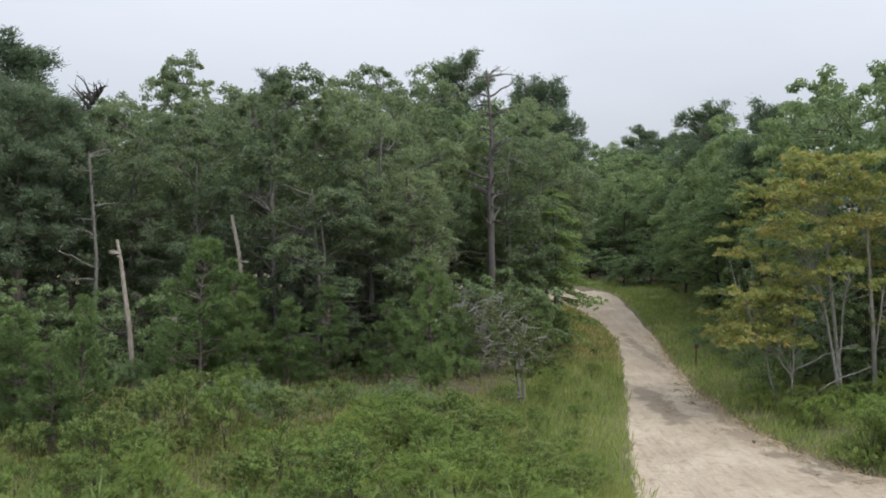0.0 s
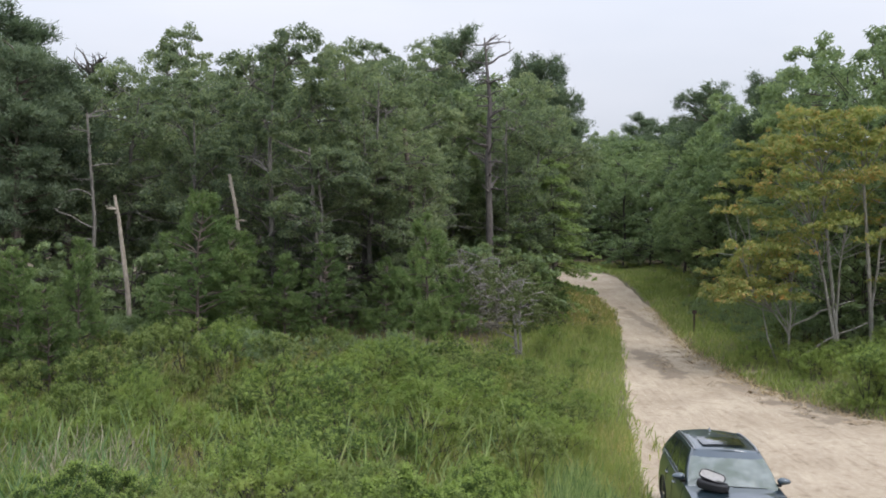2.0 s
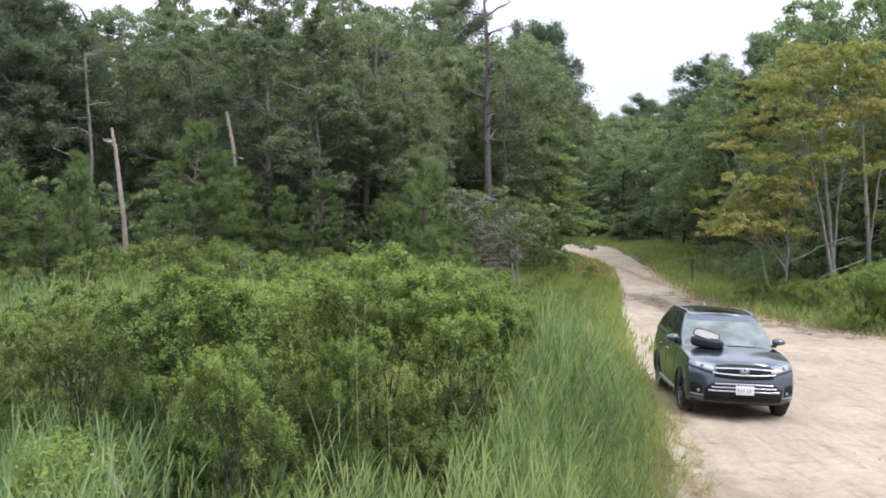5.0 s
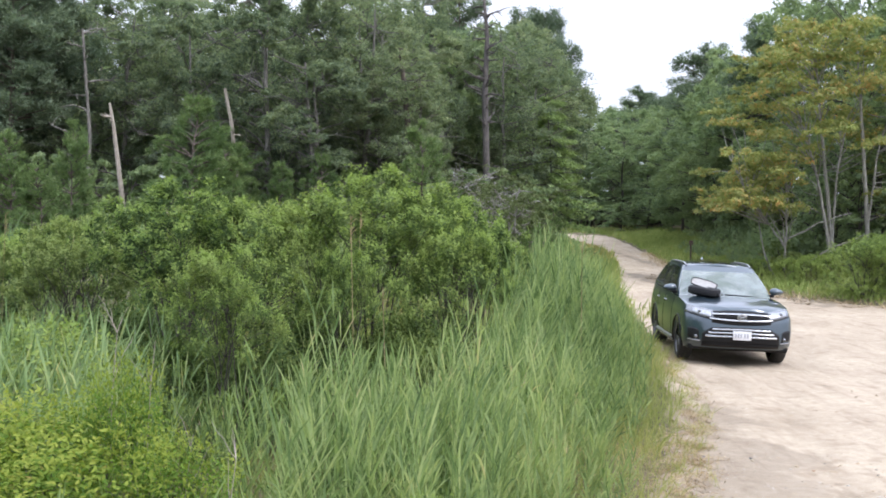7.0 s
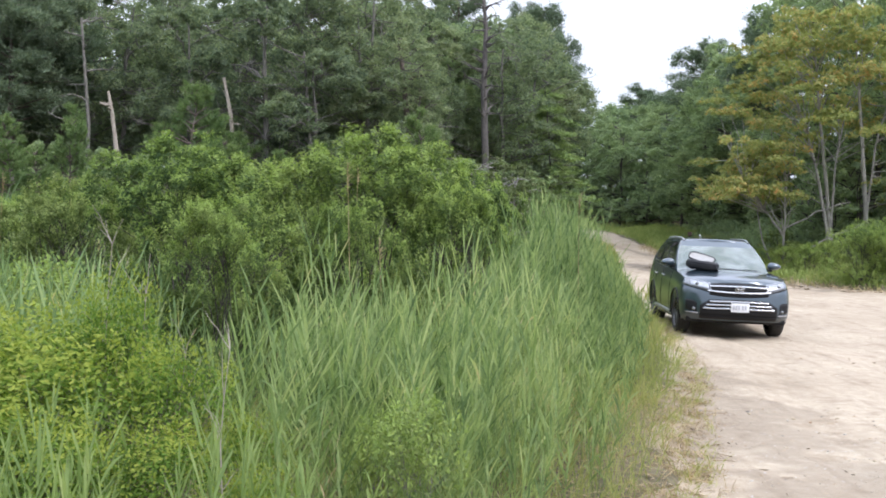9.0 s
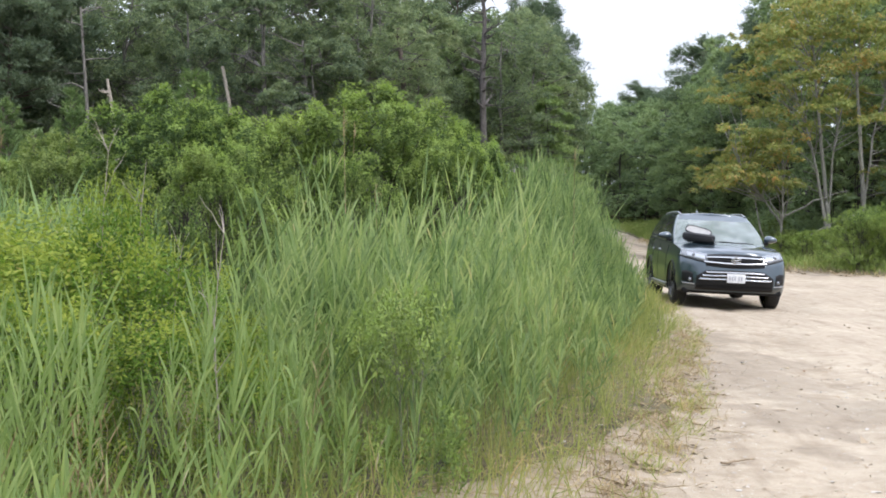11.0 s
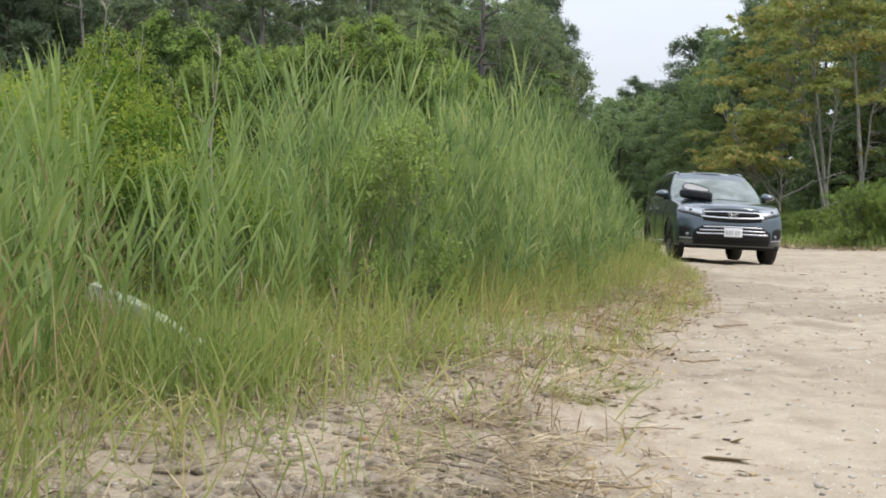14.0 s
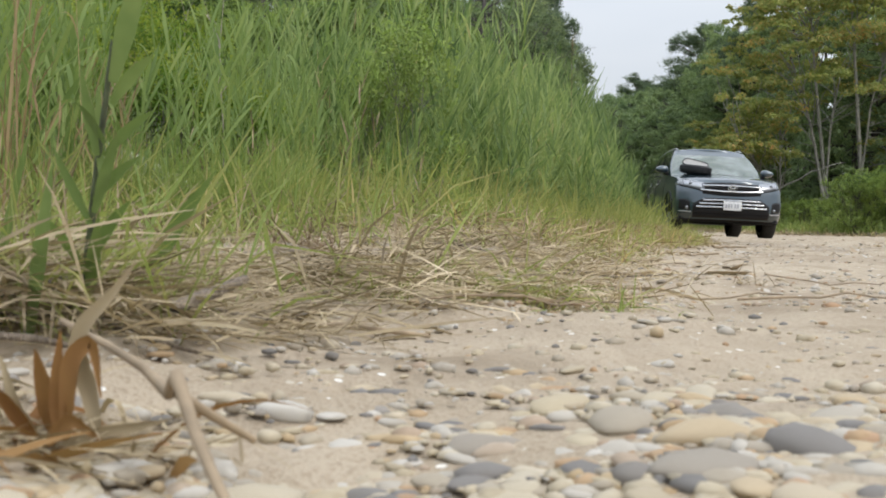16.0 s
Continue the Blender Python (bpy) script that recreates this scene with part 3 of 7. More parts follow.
gx = graded(-2600, -16, 24, 2600, 0.5)
gy = graded(-2600, -3, 60, 2600, 0.5)
GX, GY = np.meshgrid(gx, gy, indexing="ij")
road_in = np.minimum(GX - left_edge(GY), right_edge(GY) - GX)
on_road = ease((road_in + 0.1) / 0.5) * (GY > -60) * (GY < 112)
GZ = land(GX, GY) + 0.05 * soft_noise(GX, GY, 3.0, 1) * (1 - on_road) - 0.12 * np.maximum(on_road, (GY > -4) * (GY < 6.2) * ease((GX - left_edge(GY) + 1.6) / 0.5) * (GX < right_edge(GY)))
ground_shape = Shape()
ground_shape.grid(np.stack([GX, GY, GZ], -1))
ground = part("ground", ground_shape, SOIL)
tagged(ground, "sandy soil with litter and sparse grass under the plants", "ground", kind="structure")

# the sand track: a strip between its two edges, fine near the camera, its rims dipping under the verge
ry = np.concatenate([np.linspace(-40, -2, 24), np.arange(-1.9, 6, 0.07), graded(5.9, 6, 30, 112, 0.22, 1.06)[1:]])
ru = np.concatenate([[0, 0.002, 0.006], np.linspace(0.009, 0.10, 60), np.linspace(0.115, 0.985, 70), [0.994, 0.998, 1.0]])
RY, RU = np.meshgrid(ry, ru, indexing="ij")
wob = 0.16 * soft_noise(RY * 0 + 3, RY, 1.7, 2) + 0.06 * soft_noise(RY * 0, RY, 0.5, 3)
lx, rx = left_edge(RY) - 0.35 - 1.25 * (1 - ease((RY - 4.2) / 3)) + wob, right_edge(RY) + 0.35 - wob * 1.5
RX = lx + (rx - lx) * RU
edge_in = np.minimum(RX - lx, rx - RX)


def sand(x, y):
    """Height of the track's surface: ruts, hummocks and, by the near verge, lumps of trodden sand."""
    x, y = np.asarray(x, float), np.asarray(y, float)
    z = land(x, y) + 0.012 * soft_noise(x, y, 0.9, 6) + 0.005 * soft_noise(x, y, 0.23, 7)
    for off, wide, deep in ((1.5, 0.25, 0.035), (3.1, 0.25, 0.04), (4.6, 0.3, 0.03)):
        z = z - deep * np.exp(-((x - left_edge(y) - off - 0.25 * soft_noise(y * 0, y, 9, 5)) / wide) ** 2) * ease((y - 3) / 6)
    return z + 0.009 * ease(1 - (x - left_edge(y)) / 0.6) * soft_noise(x, y, 0.12, 8) * (y < 6)


RZ = sand(RX, RY) - 0.16 * (1 - ease(edge_in / 0.32))
road_shape = Shape()
road_shape.grid(np.stack([RX, RY, RZ], -1))
road = part("road", road_shape, SAND)
tagged(road, "pale sandy dirt track with tyre marks and scattered grit", "road", kind="structure")

# ---------------- the car ----------------
CAR = pose(5.49, 20.12, 0.02, 0.16, 2.3, -2.7)
car = thing("car", CAR, "dark slate-blue SUV with chrome grille bars parked on the sand", "car")

HALF = 0.955
NOSE, TAIL = -0.97, 3.90


def plan_outline(n=64):
    """Half the car's outline from the middle of the nose along its left side to the middle of the tail."""
    pts = []
    for i in range(n + 1):
        s = i / n
        if s < 0.28:                                 # the nose, a flat bow
            a = s / 0.28 * math.pi / 2
            x = HALF * math.sin(a) ** 0.75
            y = NOSE + 0.62 * (1 - math.cos(a) ** 0.62)
            pts.append((x, y))
        elif s < 0.8:
            k = (s - 0.28) / 0.52
            pts.append((HALF - 0.02 * (2 * k - 1) ** 2 + 0.02, NOSE + 0.62 + k * (TAIL - 0.45 - NOSE - 0.62)))
        else:
            a = (s - 0.8) / 0.2 * math.pi / 2
            pts.append((HALF * math.cos(a) ** 0.5, TAIL - 0.45 + 0.45 * math.sin(a) ** 1.0))
    return pts


def shoulder(y):
    return float(np.interp(y, [-0.97, -0.8, -0.4, 0.1, 0.6, 1.5, 3.9], [0.945, 0.985, 1.03, 1.075, 1.10, 1.12, 1.18]))


def hull(x, y, k):
    """A point of the lower body at level k (0 sill, 1 shoulder) of the outline point (x, y)."""
    wide = float(np.interp(k, [0, 0.15, 0.45, 0.75, 1.0], [0.955, 0.985, 1.0, 0.985, 0.925]))
    push = float(np.interp(k, [0, 0.12, 0.3, 0.5, 0.75, 0.92, 1.0], [0.10, 0.02, 0.0, 0.02, 0.05, 0.10, 0.20]))
    fore = max(0.0, min(1.0, (0.1 - y) / 0.9))
    aft = max(0.0, min(1.0, (y - 3.2) / 0.6))
    low = 0.25 + 0.05 * fore ** 2
    z = low + (shoulder(y) - low) * k
    return Vector((x * wide, y + push * fore - push * 0.6 * aft, z))


outline = plan_outline()
LEVELS = np.linspace(0, 1, 15)
ARCH_R = 0.415
body = Shape()
bonnet = Shape()
for side in (1, -1):
    rows = []
    for x, y in outline:
        col = []
        for k in LEVELS:
            p = hull(x, y, k)
            for ay in (0.0, 2.79):                   # wheel arches: draw the skin back to the arch's rim
                dy, dz = p.y - ay, p.z - 0.37
                r = math.hypot(dy, dz)
                if r < ARCH_R and abs(p.x) > 0.5:
                    f = ARCH_R / max(r, 0.02)
                    p.y, p.z = ay + dy * f, max(0.25, 0.37 + abs(dz) * f) if dz > -0.2 else p.z
            col.append((side * p.x, p.y, p.z))
        rows.append(col if side > 0 else col[::-1])
    body.grid(rows)
cap = []
for x, y in outline:                                 # bonnet and deck, crowned across
    e = hull(x, y, 1.0)
    row = []
    for u in np.linspace(-1, 1, 15):
        crown = 0.055 * (1 - u * u) + 0.012 * math.exp(-((abs(u) - 0.62) / 0.12) ** 2)
        row.append((e.x * u, e.y, e.z + crown * min(1.0, e.x / 0.5)))
    cap.append(row)
bonnet.grid(cap)
part("body", body, CAR_PAINT, car)
part("bonnet", bonnet, CAR_PAINT, car)
floorpan = box(1.72, 4.3, 0.10, (0, 1.45, 0.30), 0.03)
part("underbody", floorpan, BLACK_TRIM, car)


def cabin(s, k, grow=0.0):
    """The cabin's skin: s from the windscreen's middle (0) round the left side to the tailgate's middle (1), k up from belt to roof."""
    lo_f, lo_r, hi_f, hi_r = 0.42, 3.82, 1.28, 3.42
    w = (0.865 + grow) * (1 - k) + (0.655 + grow) * k + 0.035 * math.sin(math.pi * k)
    f, r = lo_f * (1 - k) + hi_f * k - grow, lo_r * (1 - k) + hi_r * k + grow
    f -= 0.03 * math.sin(math.pi * k)
    if s < 0.3:
        a = s / 0.3 * math.pi / 2
        x, y = w * math.sin(a) ** 0.8, f + 0.28 * (1 - math.cos(a) ** 0.55)
    elif s < 0.78:
        q = (s - 0.3) / 0.48
        x, y = w, f + 0.28 + q * (r - 0.22 - f - 0.28)
    else:
        a = (s - 0.78) / 0.22 * math.pi / 2
        x, y = w * math.cos(a) ** 0.45, r - 0.22 + 0.22 * math.sin(a)
    belt = 1.075 + 0.035 * max(0, y - 0.6) + 0.03 * (1 - min(1, x / 0.8))
    top = 1.635 + 0.03 * math.sin(min(1, max(0, (y - 1.1) / 2.2)) * math.pi)
    return (x, y, belt + (top - belt) * k)


S_ALL = np.linspace(0, 1, 61)
cab = Shape()
for side in (1, -1):
    cab.grid([[(side * p[0], p[1], p[2]) for p in (cabin(s, k) for k in np.linspace(-0.12, 1, 12))] for s in S_ALL])
roof_cap = []
for s in S_ALL:
    x, y, z = cabin(s, 1.0)
    roof_cap.append([(x * u, y, z + 0.045 * (1 - u * u) * min(1, x / 0.35)) for u in np.linspace(-1, 1, 13)])
part("cabin_frame", cab, CAR_PAINT, car)
roof_shape = Shape()
roof_shape.grid(roof_cap)
roof = part("roof", roof_shape, CAR_PAINT, car)


def pane(name, s0, s1, k0, k1, mat, sides=(1, -1), label="", cut=0.0, n=14):
    made = []
    for side in sides:
        g = Shape()
        g.grid([[(side * p[0], p[1], p[2]) for p in (cabin(s, k0 + (k1 - cut * abs(i / n - 0.5) - k0) * j / 8, 0.006) for j in range(9))]
                for i, s in enumerate(np.linspace(s0, s1, n + 1))])
        made.append(part(name, g, mat, car, label))
    return made


wind = Shape()
wind.grid([[(math.copysign(1, s) * p[0], p[1], p[2]) for p in (cabin(abs(s), k, 0.006) for k in np.linspace(0.06, 0.83, 12))]
           for s in np.linspace(-0.245, 0.245, 41)])
windshield = part("windshield", wind, WINDSHIELD, car, "sloping windshield reflecting the pale sky")
windshield.visible_shadow = False
pane("front_side_window", 0.315, 0.455, 0.12, 0.90, DARK_GLASS)
pane("rear_side_window", 0.47, 0.60, 0.14, 0.90, DARK_GLASS)
pane("quarter_window", 0.615, 0.745, 0.20, 0.86, DARK_GLASS)
back = Shape()
back.grid([[(math.copysign(1, s) * p[0], p[1], p[2]) for p in (cabin(1 - abs(s), k, 0.006) for k in np.linspace(0.2, 0.9, 8))]
           for s in np.linspace(-0.15, 0.15, 25)])
part("rear_window", back, DARK_GLASS, car)
for side in (1, -1):                                 # black seals along the belt, chrome strip, wiper cowl
    strip = Shape()
    strip.tube([(side * p[0], p[1], p[2]) for p in (cabin(s, 0.09, 0.008) for s in np.linspace(0.31, 0.76, 20))], np.full(20, 0.012), 6)
    part("window_strip", strip, CHROME, car)
cowl = Shape()
cowl.tube([(math.copysign(1, s) * p[0], p[1] - 0.02, p[2] - 0.005) for p, s in ((cabin(abs(s), 0.0, 0.01), s) for s in np.linspace(-0.23, 0.23, 25))], np.full(25, 0.022), 6)
part("wiper_cowl", cowl, BLACK_TRIM, car)
for x0, x1 in ((-0.62, 0.02), (-0.02, 0.6)):
    wip = Shape()
    wip.tube([(x0 + (x1 - x0) * u, 0.50 - 0.03 * (1 - u) + 0.12 * abs(x0 + (x1 - x0) * u) ** 2 * 0.6, 1.155 - 0.03 * abs(x0 + (x1 - x0) * u)) for u in np.linspace(0, 1, 8)], np.full(8, 0.009), 5)
    part("wiper", wip, BLACK_TRIM, car)
for side in (1, -1):                                 # roof rails with feet
    rail = Shape()
    ys = np.linspace(1.36, 3.30, 16)
    lift = [-0.028 if i in (0, 15) else -0.004 if i in (1, 14) else 0.010 for i in range(16)]
    rail.tube([(side * (0.605 + 0.01 * math.sin((y - 1.3) * 1.5)), y, 1.655 + 0.03 * math.sin((y - 1.1) / 2.2 * math.pi) + h) for y, h in zip(ys, lift)], np.full(16, 0.020), 7)
    part("roof_rail", rail, SILVER, car, "silver roof rail")
sunroof = Shape()
sunroof.grid([[(x, y, 1.690 + 0.022 * (1 - (x / 0.45) ** 2) + 0.03 * math.sin((y - 1.1) / 2.2 * math.pi)) for x in np.linspace(-0.42, 0.42, 9)] for y in np.linspace(1.55, 2.25, 8)])
part("sunroof", sunroof, DARK_GLASS, roof)
fin = Shape()
fin.grid([[(w, 2.95 + 0.17 * k, 1.70 + 0.075 * k * (1 - abs(w) / 0.03) + 0.01) for w in (-0.03, 0, 0.03)] for k in np.linspace(0, 1, 6)])
part("antenna_fin", fin, CAR_PAINT, roof)


def nose(x, z, out=0.0):
    """The front skin at half-width x and height z."""
    ax = min(abs(x), 0.94)
    best = None
    for i in range(19):
        a, b = outline[i], outline[i + 1]
        k = min(1.0, max(0.0, (z - 0.30) / (shoulder(a[1]) - 0.30)))
        wide = float(np.interp(k, [0, 0.15, 0.45, 0.75, 1.0], [0.955, 0.985, 1.0, 0.985, 0.925]))
        if b[0] * wide >= ax or i == 18:
            f = (ax - a[0] * wide) / max(1e-6, (b[0] - a[0]) * wide)
            p, q = hull(a[0], a[1], k), hull(b[0], b[1], k)
            best = p.y + (q.y - p.y) * f
            break
    return (x, best - out, z)


def skin_patch(name, x0, x1, z_low, z_high, mat, parent, out=0.012, n=20, label="", m=5):
    """A plate that lies on the front skin between two height curves, with a turned rim."""
    s = Shape()
    rows = []
    for x in np.linspace(x0, x1, n + 1):
        a, b = z_low(x), z_high(x)
        col = [nose(x, a, -0.02)]
        for j in range(m + 1):
            col.append(nose(x, a + (b - a) * j / m, out))
        col.append(nose(x, b, -0.02))
        rows.append(col)
    s.grid(rows)
    return part(name, s, mat, parent, label)


def skin_bar(name, x0, x1, z_of, radius, mat, parent, out=0.03, n=24, label=""):
    s = Shape()
    xs = np.linspace(x0, x1, n)
    pts = [nose(x, z_of(x), out) for x in xs]
    taper = np.full(n, radius)
    taper[0] = taper[-1] = radius * 0.3
    s.tube(pts, taper, 7)
    return part(name, s, mat, parent, label)


grille = skin_patch("grille", -0.505, 0.505, lambda x: 0.715 + 0.03 * (abs(x) / 0.5) ** 2, lambda x: 0.955 - 0.02 * (abs(x) / 0.5) ** 2, BLACK_TRIM, car, 0.006, 24)
skin_patch("chrome_bar", -0.50, 0.50, lambda x: 0.893 - 0.010 * (abs(x) / 0.45) ** 2, lambda x: 0.917 - 0.012 * (abs(x) / 0.45) ** 2, CHROME, grille, 0.03, 24, m=3)
skin_patch("chrome_bar", -0.54, 0.54, lambda x: 0.783 + 0.016 * (abs(x) / 0.45) ** 2, lambda x: 0.808 + 0.014 * (abs(x) / 0.45) ** 2, CHROME, grille, 0.03, 24, m=3)
skin_bar("black_bar", -0.44, 0.44, lambda x: 0.848, 0.012, BLACK_TRIM, grille, 0.02)
emblem = Shape()
for rx_, rz_, zz in ((0.078, 0.055, 0.0), (0.03, 0.052, 0.0), (0.06, 0.022, 0.018)):
    a = np.linspace(0, 2 * np.pi, 25)
    c = nose(0, 0.855, 0.05)
    emblem.tube([(rx_ * math.cos(t), c[1], c[2] + zz + rz_ * math.sin(t)) for t in a], np.full(25, 0.011), 6)
part("emblem", emblem, CHROME, grille, "chrome oval badge")
lower_grille = skin_patch("lower_grille", -0.66, 0.66, lambda x: 0.375, lambda x: 0.675 - 0.09 * max(0, abs(x) - 0.5) / 0.16 - 0.02 * (abs(x) / 0.6) ** 2, BLACK_TRIM, car, 0.004, 26)
for zz, w in ((0.640, 0.50), (0.580, 0.56), (0.520, 0.61)):
    skin_patch("chrome_bar", -w, w, lambda x, zz=zz: zz - 0.012 - 0.012 * (abs(x) / 0.6) ** 2 + 0.03 * max(0, abs(x) - 0.48), lambda x, zz=zz: zz + 0.013 - 0.012 * (abs(x) / 0.6) ** 2 + 0.08 * max(0, abs(x) - 0.46), CHROME, lower_grille, 0.03, 26, m=3)
skin_patch("skid_plate", -0.66, 0.66, lambda x: 0.325, lambda x: 0.385, BLACK_TRIM, car, 0.012, 24)
for side in (1, -1):
    lamp = skin_patch("headlight", side * 0.475, side * 0.915, lambda x: 0.800 + 0.10 * ((abs(x) - 0.47) / 0.45) ** 1.2, lambda x: 0.945 + 0.085 * ((abs(x) - 0.47) / 0.45), LAMP_LENS, car, 0.012, 18, "clear swept-back headlight")
    skin_patch("reflector", side * 0.52, side * 0.80, lambda x: 0.832 + 0.10 * ((abs(x) - 0.47) / 0.45) ** 1.2, lambda x: 0.922 + 0.085 * ((abs(x) - 0.47) / 0.45), SILVER, lamp, 0.018, 12, "bright reflector bowl")
    bm = bmesh.new()
    bmesh.ops.create_uvsphere(bm, u_segments=14, v_segments=8, radius=0.034)
    bmesh.ops.translate(bm, vec=nose(side * 0.70, 0.918, 0.002), verts=bm.verts)
    part("projector", bm, LAMP_LENS, lamp)
    skin_bar("lamp_rim", side * 0.48, side * 0.91, lambda x: 0.797 + 0.10 * ((abs(x) - 0.47) / 0.45) ** 1.2, 0.008, BLACK_TRIM, lamp, 0.014, 14)
    skin_patch("fog_recess", side * 0.71, side * 0.88, lambda x: 0.435 + 0.2 * (abs(x) - 0.70), lambda x: 0.64 - 0.5 * max(0, 0.78 - abs(x)), BLACK_TRIM, car, 0.004, 8)
    bm = bmesh.new()
    bmesh.ops.create_uvsphere(bm, u_segments=14, v_segments=8, radius=0.036)
    bmesh.ops.translate(bm, vec=nose(side * 0.755, 0.49, -0.005), verts=bm.verts)
    part("fog_lamp", bm, LAMP_LENS, car)
    skin_bar("bumper_trim", side * 0.68, side * 0.88, lambda x: 0.42 + 0.05 * (abs(x) - 0.68), 0.010, SILVER, car, 0.012, 8)
plate = part("licence_plate", box(0.31, 0.012, 0.155, (0, nose(0, 0.55)[1] - 0.055, 0.545), 0.004), PLATE_WHITE, car, "white licence plate")
py = nose(0, 0.55)[1] - 0.064
for x0 in (-0.11, -0.065, -0.02, 0.045, 0.09):
    part("plate_bar", box(0.028, 0.004, 0.07, (x0, py, 0.545), 0), PLATE_INK, plate, smooth=False)

# mirrors
for side in (1, -1):
    bm = bmesh.new()
    bmesh.ops.create_uvsphere(bm, u_segments=18, v_segments=12, radius=1)
    for v in bm.verts:
        v.co = Vector((side * (0.985 + 0.130 * v.co.x), 0.80 + (0.085 if v.co.y < 0 else 0.03) * v.co.y, 1.225 + (0.075 if v.co.z > 0 else 0.062) * v.co.z * (1 - 0.25 * v.co.x)))
    if side < 0:
        bmesh.ops.reverse_faces(bm, faces=bm.faces)
    mirror = part("side_mirror", bm, CAR_PAINT, car)
    part("mirror_foot", box(0.16, 0.05, 0.05, (side * 0.87, 0.80, 1.150), 0.015), BLACK_TRIM, mirror)
    part("mirror_glass", box(0.19, 0.006, 0.10, (side * 0.985, 0.832, 1.225), 0.002), CHROME, mirror)

# doors: shut lines, handles, sill mouldings, arch rims
def flank(y, z, out=0.004):
    k = (z - 0.25) / (shoulder(y) - 0.25)
    w = float(np.interp(k, [0, 0.15, 0.45, 0.75, 1.0], [0.955, 0.985, 1.0, 0.985, 0.925]))
    q = min(1.0, max(0.0, (y - (NOSE + 0.62)) / (TAIL - 0.45 - NOSE - 0.62)))
    return (HALF - 0.02 * (2 * q - 1) ** 2 + 0.02) * w + out


for side in (1, -1):
    for y0, z0 in ((0.62, 0.36), (1.62, 0.34), (2.42, 0.80)):
        gap = Shape()
        gap.tube([(side * flank(y0 + 0.04 * k, z0 + (1.06 - z0) * k, 0.0), y0 + 0.04 * k, z0 + (1.06 - z0) * k) for k in np.linspace(0, 1, 8)], np.full(8, 0.006), 5)
        part("door_gap", gap, BLACK_TRIM, car)
    for y0 in (1.40, 2.30):
        h = Shape()
        h.tube([(side * (flank(y0, 0.96) + 0.03 * math.sin(k * math.pi)), y0 + 0.2 * k, 0.96 + 0.01 * k) for k in np.linspace(0, 1, 7)], np.full(7, 0.014), 6)
        part("door_handle", h, CHROME, car)
    sill = Shape()
    sill.tube([(side * flank(y, 0.34, 0.005), y, 0.335) for y in np.linspace(0.45, 2.36, 12)], np.full(12, 0.035), 7)
    part("sill_moulding", sill, SILVER, car)
    for ay in (0.0, 2.79):
        rim_ = Shape()
        rim_.tube([(side * flank(ay + ARCH_R * math.cos(a), max(0.3, 0.37 + ARCH_R * math.sin(a)), -0.004), ay + ARCH_R * math.cos(a), 0.37 + ARCH_R * math.sin(a)) for a in np.linspace(-0.2, math.pi + 0.2, 22)], np.full(22, 0.022), 7)
        part("wheel_arch", rim_, BLACK_TRIM, car)
        well = Shape()
        well.grid([[(side * xx, ay + (ARCH_R + 0.01) * math.cos(a), 0.37 + (ARCH_R + 0.01) * math.sin(a)) for a in np.linspace(-0.25, math.pi + 0.25, 20)] for xx in (0.55, 0.75, 0.93)])
        part("wheel_well", well, BLACK_TRIM, car)


def wheel(side, ay):
    w = new("wheel")
    w.parent = car
    w.matrix_local = pose(side * 0.825, ay, 0.365)
    prof = [(-0.115, 0.25), (-0.12, 0.32), (-0.10, 0.355), (-0.05, 0.365), (0.05, 0.365), (0.10, 0.355), (0.12, 0.32), (0.115, 0.25)]
    t = Shape()
    t.grid([[(px * side, pr * math.cos(a), pr * math.sin(a)) for px, pr in prof] for a in np.linspace(0, 2 * np.pi, 33)])
    part("tyre", t, RUBBER, w)
    r = Shape()
    rp = [(0.105, 0.255), (0.085, 0.245), (0.02, 0.235), (-0.08, 0.235)]
    r.grid([[(px * side, pr * math.cos(a), pr * math.sin(a)) for px, pr in rp] for a in np.linspace(0, 2 * np.pi, 33)])
    for i in range(5):
        for d in (-0.14, 0.14):
            a, b = i * 2 * math.pi / 5, i * 2 * math.pi / 5 + d
            r.tube([(0.075 * side, 0.04 * math.cos(a), 0.04 * math.sin(a)), (0.085 * side, 0.15 * math.cos(a + d * 0.6), 0.15 * math.sin(a + d * 0.6)), (0.075 * side, 0.245 * math.cos(b), 0.245 * math.sin(b))], [0.03, 0.022, 0.022], 6)
    r.tube([(0.04 * side, 0, 0), (0.10 * side, 0, 0), (0.105 * side, 0, 0)], [0.065, 0.055, 0.002], 14)
    part("rim", r, ALLOY, w)
    disc = Shape()
    disc.tube([(0.0, 0, 0), (0.02 * side, 0, 0), (0.025 * side, 0, 0)], [0.23, 0.23, 0.002], 20)
    part("brake_disc", disc, BLACK_TRIM, w)


for side in (1, -1):
    for ay in (0.0, 2.79):
        wheel(side, ay)

# seats and dashboard behind the glass
part("dashboard", box(1.4, 0.45, 0.25, (0, 0.95, 0.98), 0.08, 3), SEAT_GREY, car)
for x0 in (-0.38, 0.38):
    st = part("seat", box(0.5, 0.22, 0.75, (x0, 1.95, 1.0), 0.09, 3), SEAT_GREY, car)
    part("headrest", box(0.26, 0.12, 0.18, (x0, 2.0, 1.45), 0.05, 3), SEAT_GREY, st)
steer = Shape()
steer.tube([(0.38 + 0.17 * math.cos(a), 1.30 + 0.05 * math.sin(a), 1.10 + 0.17 * math.sin(a)) for a in np.linspace(0, 6.283, 25)], np.full(25, 0.016), 6)
part("steering_wheel", steer, BLACK_TRIM, car)

